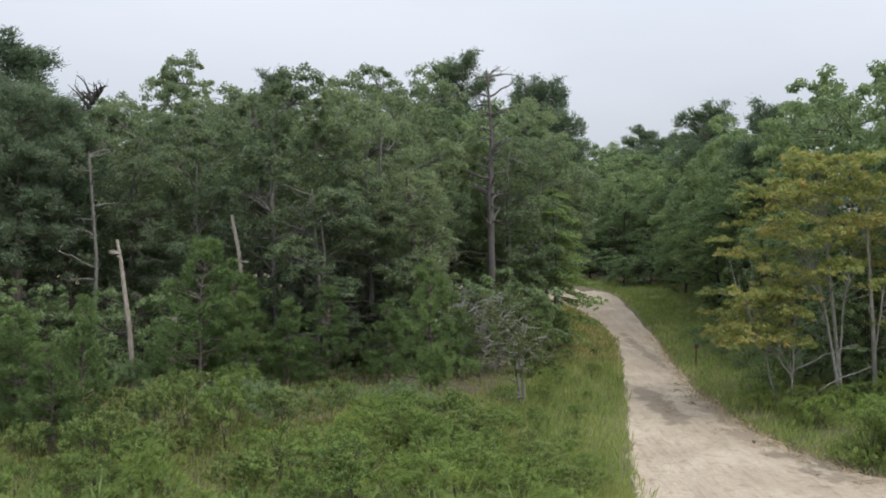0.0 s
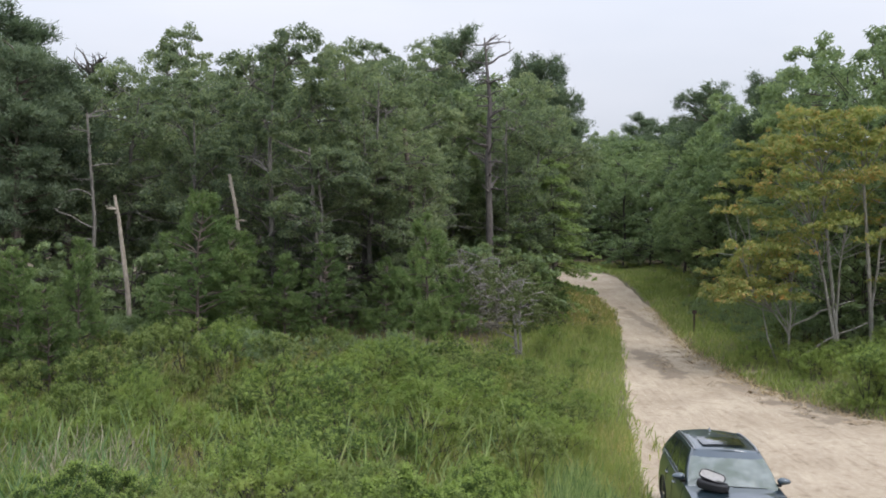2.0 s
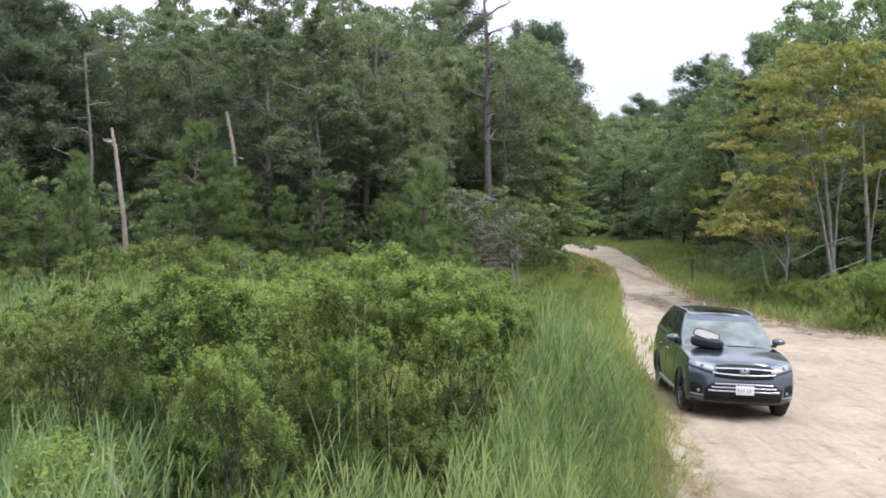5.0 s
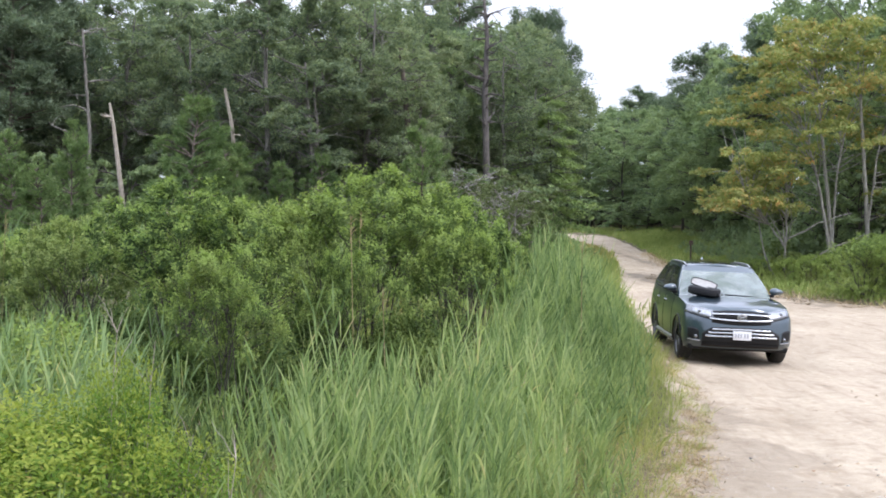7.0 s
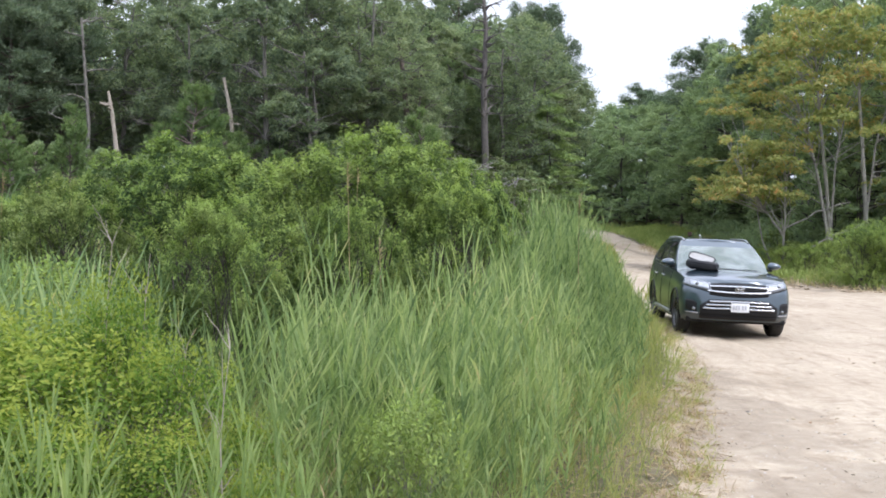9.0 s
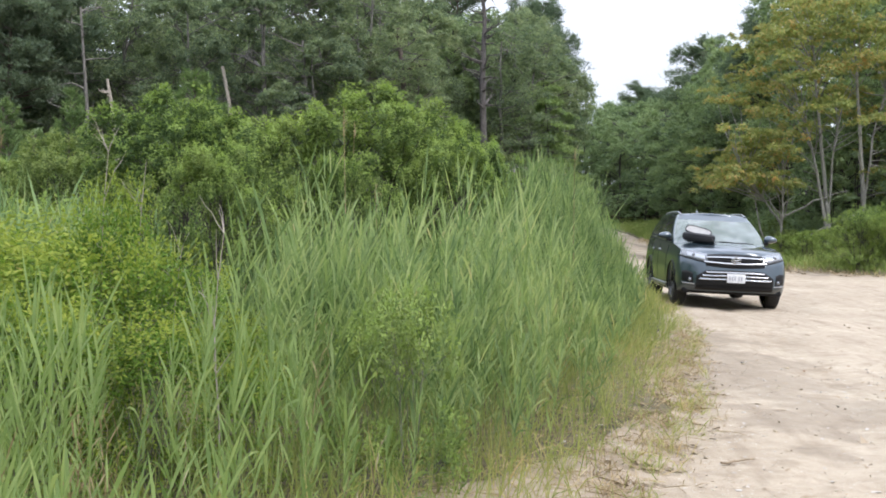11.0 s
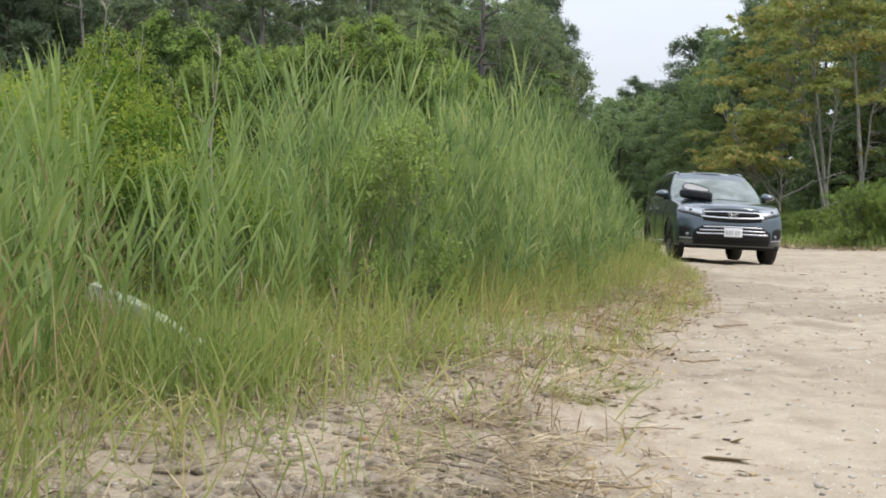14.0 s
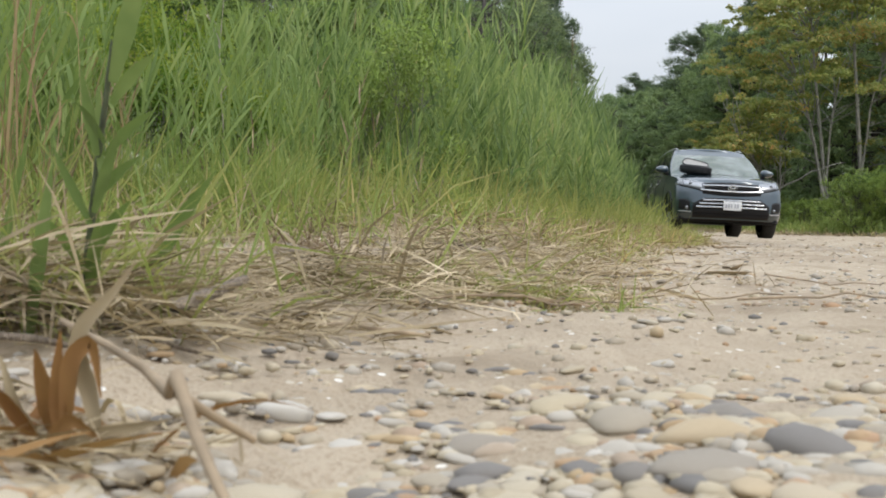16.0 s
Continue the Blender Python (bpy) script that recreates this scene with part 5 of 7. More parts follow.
for i in range(16):                                  # bare side twigs
    st = stems[i % 7]
    p = st[rng.integers(2, 5)]
    a, L = rng.uniform(0, 6.28), rng.uniform(0.6, 1.5)
    q = limb(wood, p, p + np.array([math.cos(a) * L, math.sin(a) * L, rng.uniform(0.2, 0.8) * L]), 0.020, 0.008, 0.2, 5, 4)
    limb(wood, q[2], q[2] + unit(rng.normal(0, 1, 3) + [0, 0, 0.6]) * 0.5 * L, 0.010, 0.005, 0.2, 4, 3)
centres, radii = [], []
for i in range(150):                                 # flat umbrellas of leaf sprays
    z = rng.uniform(2.6, 10.2)
    a, r = rng.uniform(0, 6.28), rng.uniform(0.15, 1) ** 0.5
    reach = 4.4 * float(np.interp(z, [2.6, 4.0, 6.0, 8.0, 10.2], [0.80, 0.95, 1.0, 0.85, 0.45]))
    cx = math.cos(a) * r * reach + 0.35
    if z < 5.0:                                      # the lower stems stand bare, with a skirt of leaves on one side
        cx = -rng.uniform(1.3, 4.0) if rng.uniform() < 0.82 else rng.uniform(2.6, 4.4)
    c = np.array([cx, math.sin(a) * r * reach * 0.8, z])
    near = min(stems, key=lambda st: abs(st[-1][0] - cx) + 0.5 * abs(st[-1][2] - z))
    fork(wood, near, float(np.clip((z - 1.6) / near[-1][2], 0.3, 0.98)), c, 0.026, 0.008, 0.22, 6, 4)
    for j in range(8):
        b = j * 0.785 + rng.uniform(-0.3, 0.3)
        d = rng.uniform(0.25, 0.85)
        centres.append(c + [math.cos(b) * d, math.sin(b) * d, 0.12 - 0.32 * d * d + rng.normal(0, 0.08)]), radii.append(rng.uniform(0.20, 0.36))
tufts(crown, np.array(centres), np.array(radii), 27, 0.16, 0.4, 0.5, 0.9, 0.45)
part("trunk", wood, GREY_BARK, turning)
part("crown", crown, ORANGE_LEAF, turning)

# bare dead trees
def dead_tree(name, x, y, pts, radii, twigs, mat, label, reach=1.0, up=0.4):
    t = thing(name, pose(x, y, float(land(x, y)) - 0.1), label, "dead tree")
    w = Shape()
    w.tube(pts, radii, 8)
    pts = np.array(pts, float)
    for i in range(twigs):
        f = rng.uniform(0.4, 0.98)
        p = np.array([np.interp(f, np.linspace(0, 1, len(pts)), pts[:, j]) for j in range(3)])
        a = rng.uniform(0, 6.28)
        L = reach * rng.uniform(0.4, 1.2)
        q = limb(w, p, p + np.array([math.cos(a) * L, math.sin(a) * L, L * up * rng.uniform(-0.2, 1.4)]), max(0.045, 0.3 * radii[0]), 0.015, 0.3, 6, 5)
        for _ in range(2):
            m = q[rng.integers(2, 5)]
            limb(w, m, m + unit(rng.normal(0, 1, 3) + [math.cos(a), math.sin(a), up]) * L * 0.5, 0.02, 0.006, 0.3, 4, 4)
    part("trunk", w, mat, t)
    return t


dead_tree("dead_pine", 2.5, 58.5, [(0, 0, 0), (0.05, 0, 4), (-0.05, 0, 8), (0.05, 0, 11), (-0.25, 0, 14.4)], [0.21, 0.19, 0.155, 0.11, 0.035], 44, DEAD_PINE_BARK, "standing dead pine with short bare broken branches", 1.2, 0.5)
dead_tree("dead_tree", -12.3, 43.5, [(0.3, 0, 0), (0.12, 0, 2.5), (-0.2, 0, 5.2), (-0.34, 0, 6.0)], [0.11, 0.10, 0.075, 0.05], 3, PALE_WOOD, "slender pale leaning dead trunk without bark", 0.4)
dead_tree("tree_stump", -10.7, 44.2, [(0, 0, 0), (0.05, 0, 1.4), (0.1, 0, 2.9)], [0.13, 0.12, 0.09], 2, PALE_WOOD, "broken pale tree stump in the wood's edge", 0.3)
dead_tree("dead_tree", -8.75, 46.6, [(0.75, 0, 0), (0.45, 0, 3.5), (0.26, 0, 5.4), (-0.02, 0, 6.9)], [0.08, 0.08, 0.08, 0.065], 4, PALE_WOOD, "pale broken trunk leaning among the oaks", 0.5)
dead_tree("dead_tree", -1.5, 49.6, [(0.5, 0, 0), (0.3, 0, 5), (-0.1, 0, 9.0)], [0.15, 0.13, 0.09], 8, PINE_BARK, "dead brown trunk with bare limbs among the oaks", 1.5)
dead_tree("dead_tree", -21.0, 66.0, [(0, 0, 0), (0.0, 0, 9), (-0.1, 0, 12.2), (0.5, 0, 13.4), (1.0, 0, 14.0)], [0.36, 0.32, 0.28, 0.24, 0.14], 22, BARK, "dead crown with crooked antler-like branches", 1.15, 1.0)
dead_tree("dead_tree", -5.3, 46.6, [(0, 0, 0), (0.15, 0, 4), (-0.15, 0, 8.0)], [0.11, 0.09, 0.05], 10, OAK_BARK, "thin grey trunk with bare lower branches", 1.6)
dead_tree("dead_tree", -14.9, 47.6, [(0, 0, 0), (0.2, 0, 5), (-0.1, 0, 9.5)], [0.10, 0.08, 0.05], 10, OAK_BARK, "thin grey trunk with bare lower branches", 1.6)

# the small half-bare tree and the grey thicket behind it
small_tree = tree_thing("small_tree", broadleaf(3.7, 1.7, 1.2, 5200, 0.10, 90, 0.07, 2, lobes=10, bare=5, flat=0.5), GREY_BARK, PALE_LEAF, "small crooked half-bare tree with sparse grey-green leaves", "tree")
plant(small_tree, 3.15, 43.6, 1.0)
grey_bush = tree_thing("grey_thicket", broadleaf(4.4, 2.0, 0.5, 3000, 0.10, 70, 0.05, 3, lobes=12, bare=46), GREY_BARK, PALE_LEAF, "sparse grey twiggy bush with few leaves", "bush", "grey bushes")
for x, y, s in ((1.4, 48.5, 1.0), (2.6, 50.0, 0.9), (-7.6, 42.5, 0.45)):
    plant(grey_bush, x, y, s)

# ---------------- shrubs ----------------
def shrub(height, spread, leaves, leaf, sprigs, domes=7, foot=0.22, stems=14, sprig=0.13, skirt=0):
    """A bayberry-like bush: stems from one foot to several domes; each dome carries knobs, each knob short upright sprigs of leaves.
    Returns the wood, the older leaves and the paler new growth at the sprigs' ends."""
    wood, crown, fresh = Shape(), Shape(), Shape()
    knobs = []
    for i in range(domes):
        a = i * 2.4 + rng.uniform(-0.5, 0.5)
        r = 0.66 * (i / max(1, domes - 1)) ** 0.6 * spread
        rad = rng.uniform(0.36, 0.50) * spread
        top = height * (1.0 - 0.42 * (r / spread) ** 1.6 * rng.uniform(0.5, 1.3))
        c = np.array([math.cos(a) * r, math.sin(a) * r, max(top - rad * 0.95, foot * height)])
        if i >= domes - skirt:                       # low outer domes that close the foot
            rad *= 0.8
            c = np.array([math.cos(a) * 0.62 * spread, math.sin(a) * 0.62 * spread, max(0.10 * height, 0.45 * rad) + 0.06 * height * (i % 3)])
        q = limb(wood, rng.normal(0, 0.05 * spread, 3) * [1, 1, 0], c, 0.0085 * spread ** 1.6, 0.0035 * spread ** 1.4, 0.2, 6, 5)
        for j in range(17):
            d = unit(rng.normal(0, 1, 3) + [0.45 * math.cos(a) * r / spread, 0.45 * math.sin(a) * r / spread, 0.5])
            if d[2] < -0.45:
                continue
            k = c + d * rad * rng.uniform(0.72, 1.05) * np.array([1, 1, 0.95])
            if k[2] > 0.05 * height:
                knobs.append((k, d, rad * rng.uniform(0.20, 0.34)))
                if j % 2:
                    limb(wood, q[4], k, 0.0035 * spread ** 1.4, 0.002 * spread ** 1.4, 0.2, 4, 3)
    for i in range(stems):                           # bare stems that show under the leaves
        k = knobs[rng.integers(len(knobs))][0]
        limb(wood, rng.normal(0, 0.10, 3) * [1, 1, 0], k, 0.004 * spread ** 1.5, 0.002 * spread ** 1.4, 0.25, 5, 3)
    each = max(1, sprigs // len(knobs))
    tips, ways = [], []
    for k, d, r in knobs:
        e = unit(rng.normal(0, 0.75, (each, 3)) + d + np.array([0, 0, 0.35]))
        tips.append(k + e * r * rng.uniform(0.55, 1.1, (each, 1)))
        ways.append(unit(e * 0.55 + d * 0.2 + np.array([0, 0, 0.75]) + rng.normal(0, 0.16, (each, 3))))
    tips, ways = np.concatenate(tips), np.concatenate(ways)
    per = max(6, leaves // len(tips))
    for shape, share, lo, hi in ((crown, 0.68, -1.0, 0.15), (fresh, 0.32, 0.15, 1.0)):
        m = max(2, int(per * share))
        axis, base = np.repeat(ways, m, 0), np.repeat(tips, m, 0)
        n = len(base)
        u = rng.uniform(lo, hi, (n, 1))
        d = unit(np.cross(axis, rng.normal(0, 1, (n, 3))))
        p = base + axis * u * sprig * 0.62 + d * sprig * (0.28 - 0.16 * np.clip(u, 0, 1))
        up = 0.55 + 0.7 * np.clip(u, 0, 1)
        face = unit(axis * 0.85 - d * 0.30 * up + rng.normal(0, 0.30, (n, 3)))
        shape.leaves(p, face, d + axis * up, rng.uniform(0.7, 1.25, n) * leaf, rng.uniform(0.34, 0.48, n) * leaf, 0.15, small=leaf > 0.05)
    return wood, crown, fresh


SHRUB_LABEL = "rounded bright green bayberry bush in the shrub field"
near_shrubs = [tree_thing("bayberry_bush", shrub(2.6, 1.3, 38000, 0.046, 1900, 13, stems=6, skirt=5), BARK, NEAR_SHRUB_LEAF, "large bright green bayberry bush behind the reeds", "bush", "near bushes", FRESH_LEAF),
               tree_thing("bayberry_bush", shrub(2.4, 1.2, 34000, 0.045, 1700, 11, stems=6, skirt=5), BARK, NEAR_SHRUB_LEAF, "large bright green bayberry bush behind the reeds", "bush", "near bushes", FRESH_LEAF),
               tree_thing("bayberry_bush", shrub(2.4, 1.2, 30000, 0.042, 1700, 12, stems=6, sprig=0.11, skirt=5), BARK, GREY_SHRUB_LEAF, "large grey-green bush with fine leaves behind the reeds", "bush", "near bushes", GREY_FRESH)]
# along the reed bed
for k, (x, y, s, w, kind) in enumerate([(-2.55, 12.2, 1.05, 1.02, 0), (-1.75, 10.7, 0.88, 0.80, 1), (-0.45, 13.3, 1.13, 1.0, 0), (-0.75, 11.9, 0.86, 0.62, 1), (0.45, 12.5, 0.95, 0.75, 1), (-1.9, 12.9, 1.08, 0.85, 1), (-4.1, 13.0, 0.98, 0.95, 2), (0.55, 14.6, 1.0, 0.9, 0),
                                        (-5.6, 14.2, 0.9, 1.1, 1), (-3.4, 15.4, 0.95, 1.1, 2), (-1.2, 16.6, 0.95, 1.1, 2), (0.8, 16.8, 0.9, 1.0, 0), (-6.9, 15.4, 0.9, 1.2, 2), (-5.2, 16.6, 0.9, 1.2, 0)]):
    plant(near_shrubs[kind], x, y, s, wide=w, sink=0.03)
field = [tree_thing("bayberry_bush", shrub(2.0, 1.3, 12000, 0.058, 900, 9, 0.16, 5, 0.14, 3), BARK, SHRUB_LEAF, SHRUB_LABEL, "bush", "shrub field", FRESH_LEAF),
         tree_thing("bayberry_bush", shrub(1.9, 1.2, 11500, 0.054, 900, 8, 0.16, 5, 0.13, 3), BARK, GREY_SHRUB_LEAF, "rounded grey-green groundsel bush in the shrub field", "bush", "shrub field", GREY_FRESH),
         tree_thing("bayberry_bush", shrub(1.6, 1.3, 11000, 0.056, 800, 9, 0.16, 5, 0.14, 3), BARK, SHRUB_LEAF, SHRUB_LABEL, "bush", "shrub field", FRESH_LEAF)]
for row in range(16):
    y0 = 17.5 + row * 1.55
    for col in range(16):
        y = y0 + rng.uniform(-0.7, 0.7)
        x = 2.6 - col * 1.75 + rng.uniform(-0.7, 0.7)
        if x > left_edge(y) - 3.2 - 0.06 * (y - 17) or x < -0.42 * y - 1.5 or rng.uniform() < 0.27:
            continue
        if x < -9.3 and y > 29.5 and rng.uniform() < 0.75:
            continue
        if y > 34.5 - 0.25 * x and x < 1 and rng.uniform() < 0.85:
            continue
        if y > 36 and x > -1 and rng.uniform() < 0.6:
            continue
        plant(field[int(rng.choice(3, p=[0.5, 0.25, 0.25]))], x, y, rng.uniform(0.6, 1.18), wide=rng.uniform(0.9, 1.3), sink=0.03)
for k, (x, y, size) in enumerate([(4.1, 31.4, 0.6), (3.5, 29.6, 0.62), (3.1, 27.8, 0.66), (3.4, 33.4, 0.62), (2.7, 34.6, 0.7), (2.3, 30.4, 0.8), (2.5, 26.4, 0.72), (2.7, 32.0, 0.7), (1.9, 28.3, 0.85), (1.7, 35.6, 0.75), (2.0, 24.6, 0.8)]):
    plant(field[k % 3], x, y, size, wide=1.2, sink=0.03)
# the verge on the right
for k, (x, y, s) in enumerate([(13.7, 35.6, 1.0), (14.6, 34.4, 0.95), (14.8, 37.0, 0.95), (16.2, 36.0, 1.0), (15.8, 38.5, 0.8), (17.5, 38, 1.0), (13.6, 40.6, 0.55), (13.9, 43.5, 0.6), (15.3, 42.5, 0.62), (17.3, 42.3, 0.8), (14.6, 47.5, 0.75), (18.9, 41, 1.0), (16.6, 33.0, 0.9), (19, 35.5, 1.1), (15.3, 35.2, 1.15), (16.4, 34.2, 1.2), (14.2, 36.4, 0.8), (17.6, 36.2, 1.25)]):
    plant(field[0] if k < 4 or k > 13 else field[k % 3], x, y, s, wide=1.1, sink=0.03)
for x, y, s, w in ((13.3, 42.2, 0.62, 1.2), (14.2, 41.4, 0.7, 1.2), (12.9, 44.6, 0.55, 1.3), (14.4, 44.2, 0.6, 1.3), (15.6, 43.4, 0.65, 1.3), (16.9, 43.0, 0.7, 1.2), (18.2, 42.6, 0.75, 1.2), (13.2, 46.6, 0.5, 1.3), (15.9, 41.2, 0.6, 1.2), (17.3, 40.6, 0.7, 1.2)):
    plant(field[2], x, y, s, wide=w, sink=0.03)
low_green = tree_thing("low_bush", shrub(1.2, 1.1, 9000, 0.05, 420, 9, 0.2, 4, 0.14, 4), BARK, NEAR_SHRUB_LEAF, "low leafy bush in the shade of the large ones", "bush", "low bushes", NEAR_SHRUB_LEAF)
low_dark = tree_thing("low_bush", shrub(1.2, 1.2, 2600, 0.10, 220, 6, 0.2, 6, 0.2), BARK, DARK_LEAF, "low dark green bush under the trees", "bush", "low bushes", DARK_LEAF)
for k in range(30):
    if k < 18:
        y = 44 + k * 1.6
        x = right_edge(y) + 4.4 + rng.uniform(0, 2.6)
    else:
        y = 36 + rng.uniform(0, 8)
        x = -14 + (k - 18) * 1.25 + rng.uniform(-0.5, 0.5)
    plant(low_dark, x, y, rng.uniform(0.7, 1.2), wide=rng.uniform(0.9, 1.4), sink=0.03)
for x, y, s, w in ((14.6, 58.6, 0.6, 1.3), (15.4, 56.2, 0.7, 1.4), (14.5, 54.2, 0.5, 1.3), (15.6, 52.6, 0.75, 1.4), (14.4, 50.4, 0.55, 1.4), (15.4, 49.0, 0.7, 1.4), (13.9, 47.6, 0.45, 1.4), (14.6, 62.5, 0.6, 1.4), (15.8, 60.4, 0.8, 1.3), (15.2, 66.0, 0.7, 1.4), (16.8, 54.5, 0.9, 1.3), (16.6, 50.2, 0.9, 1.3)):
    plant(low_dark, x, y, s, wide=w, sink=0.03)
for x, y, s, w in ((-3.9, 11.9, 0.9, 0.9), (-3.0, 11.3, 0.9, 0.9), (-2.3, 11.6, 1.0, 0.8), (-1.5, 11.5, 1.0, 0.8), (-0.6, 11.2, 0.9, 0.8), (0.2, 11.8, 1.0, 0.8), (-2.8, 12.8, 1.1, 0.9), (-1.2, 12.6, 1.1, 0.9), (0.3, 13.3, 1.1, 0.9), (-4.8, 12.8, 1.0, 1.0), (-0.2, 12.4, 1.1, 0.8), (-3.6, 13.8, 1.1, 1.0), (-1.9, 13.9, 1.1, 1.0)):
    plant(low_green, x, y, s, wide=w, sink=0.03)
# small shrubs among the reeds
yellow_shrub = tree_thing("yellow_green_shrub", shrub(1.35, 0.60, 6400, 0.043, 300, 15, 0.10, 5, 0.30, 4), OAK_BARK, YELLOW_LEAF, "thin yellow-green shrub among the reeds", "bush", "small shrubs", YELLOW_FRESH)
for x, y, s, w in ((-1.50, 6.25, 1.10, 0.50), (-1.12, 5.9, 0.86, 0.8), (-1.75, 5.8, 0.88, 1.2), (-2.3, 5.5, 0.86, 1.3), (-1.5, 5.0, 0.68, 1.2), (-2.6, 6.4, 0.95, 1.3), (-2.0, 6.3, 0.95, 1.2), (-0.55, 5.2, 0.5, 0.9), (-1.9, 5.15, 0.76, 1.3), (-1.05, 5.3, 0.62, 1.1), (-2.9, 5.9, 0.9, 1.3), (-0.72, 5.8, 0.6, 1.0), (-2.5, 4.9, 0.7, 1.3)):
    plant(yellow_shrub, x, y, s, wide=w, sink=0.02)
sparse_shrub = tree_thing("small_shrub", shrub(1.15, 0.62, 4600, 0.046, 480, 12, 0.06, 3, 0.16, 6), OAK_BARK, SHRUB_LEAF, "sparse twiggy green shrub standing among the reeds", "bush", "small shrubs", FRESH_LEAF)
for x, y, s, w in ((0.25, 5.2, 0.88, 0.62), (0.04, 5.5, 0.76, 0.6), (-2.9, 9.2, 1.3, 1.0)):
    plant(sparse_shrub, x, y, s, wide=w, sink=0.02)

# dead grey twigs standing among the small shrubs
for x, y, h, n, r in ((-0.65, 5.0, 1.30, 9, 0.006), (-1.53, 6.2, 1.75, 12, 0.007), (-1.36, 6.3, 1.70, 9, 0.006), (-1.05, 5.9, 1.15, 7, 0.006), (-2.1, 5.6, 1.1, 8, 0.006)):
    snag = thing("dead_sapling", pose(x, y, float(land(x, y)) - 0.02), "bare grey dead sapling with forked twigs among the shrubs", "dead shrub", "dead saplings")
    w = Shape()
    lean = rng.normal(0, 0.05, 2)
    main = np.array([(lean[0] * k + 0.02 * math.sin(7 * k), lean[1] * k, h * k) for k in np.linspace(0, 1, 7)])
    w.tube(main, np.linspace(r, 0.3 * r, 7), 6)
    part("stem", w, PALE_WOOD, snag)
    for k in range(n):
        q = main[rng.integers(3, 7)]
        twig = Shape()
        a = rng.uniform(0, 6.28)
        end = q + np.array([math.cos(a) * 0.10, math.sin(a) * 0.06, rng.uniform(0.10, 0.24)]) * rng.uniform(0.7, 1.3)
        limb(twig, q, end, 0.4 * r, 0.16 * r, 0.2, 5, 4)
        part("twig", twig, PALE_WOOD, snag)

# ---------------- reeds and grass ----------------
def reed_bed(places, heights, leaf_len=0.36, leaf_w=0.0150, leaves=12, rise=1.65, stalk=0.007):
    """Reed stalks with alternate sword leaves in two ranks, closing to a plume of upright leaves at the top; the wind leans them one way."""
    s = Shape()
    x, y, z = places.T
    k = len(x)
    lean = np.stack([rng.normal(0.07, 0.10, k), rng.normal(0, 0.09, k), np.ones(k)], -1)
    base = np.stack([x, y, z], -1)
    s.blades(base, lean, heights * 0.94, stalk, 0.04, 2)
    rank = rng.uniform(0, 6.28, k)
    for i in range(leaves):
        f = 0.28 + 0.70 * (np.maximum(i + rng.uniform(-0.3, 0.3, k), 0.0) / leaves) ** 0.8
        a = rank + math.pi * i + rng.normal(0, 0.35, k)
        p = base + lean * (heights * f)[:, None]
        up = np.maximum(rise + 1.6 * f ** 3 + rng.normal(0, 0.30, k), 0.5)
        d = np.stack([np.cos(a) + 0.22, np.sin(a), up], -1)
        L = leaf_len * rng.uniform(0.65, 1.2, k) * (0.70 + 0.5 * np.sin(f * 2.5)) * np.clip(heights / 1.5, 0.5, 1.15)
        s.blades(p, d, L, leaf_w * rng.uniform(0.7, 1.2, k), rng.uniform(0.02, 0.46, k) * (1.2 - 0.75 * f) + 0.35 * (rng.uniform(0, 1, k) > 0.9), 4)
    return s


def scatter(n, x0, x1, y0, y1, keep, over=land):
    """Random places in a rectangle where keep(x, y) > a random number."""
    out = []
    while len(out) < n:
        x, y = rng.uniform(x0, x1, n * 3), rng.uniform(y0, y1, n * 3)
        ok = keep(x, y) > rng.uniform(0, 1, n * 3)
        out += list(zip(x[ok], y[ok]))
    xy = np.array(out[:n])
    return np.column_stack([xy, over(xy[:, 0], xy[:, 1])])


def stuff(name, shape, mat, label, category):
    return tagged(part(name, shape, mat), label, category, kind="stuff")


def turf(x, y):
    """Where grass stands near the path's rim: behind a strip of trodden bare dirt, but for weeds at one spot."""
    return np.clip(ease((y - np.interp(x, [-0.8, -0.45, -0.1, 0.1, 0.35, 0.65, 1.2], [2.05, 2.1, 2.2, 2.4, 3.05, 3.6, 4.6])) / 0.65) + 0.10 + 0.8 * np.exp(-((x + 0.05) / 0.16) ** 2 - ((y - 0.85) / 0.28) ** 2) + 0.75 * ease((0.34 - 0.28 * y - x) / 0.25) * (y > 0.8), 0, 1)


def tussocks(x, y):
    """Reeds stand in tussocks, with gaps between; a gap opens before the yellow shrub."""
    return ease(1.5 * soft_noise(x, y, 0.55, 91) + 0.62) * (1 - 0.92 * np.exp(-((x - 0.35 + 0.274 * y) / 0.28) ** 2) * (y < 6.3))


near_p = scatter(720, -4.0, 2.6, 5.2, 9.2, lambda x, y: tussocks(x, y) * (1 - 0.85 * np.exp(-((x - 0.13) / 0.4) ** 2 - ((y - 5.2) / 0.5) ** 2)) * ease((left_edge(y) - x - 0.25) / 0.7) * ease((x + 0.13 * y) / 0.7) * (np.abs(x) < 0.45 * y + 0.8) * (0.35 + 0.75 * soft_noise(x, y, 1.2, 12)))
inside = left_edge(near_p[:, 1]) - near_p[:, 0]
hts = (0.58 + 0.54 * ease(inside / 1.4)) * (rng.uniform(0.6, 1.15, len(near_p)) + 0.35 * (rng.uniform(0, 1, len(near_p)) > 0.9)) * (0.95 + 0.22 * soft_noise(near_p[:, 0], near_p[:, 1], 1.1, 17)) + 0.12 * ease((near_p[:, 1] - 7) / 2)
stuff("reed_bed", reed_bed(near_p, hts), REED_LEAF, "dense stand of green reeds beside the track", "reeds")
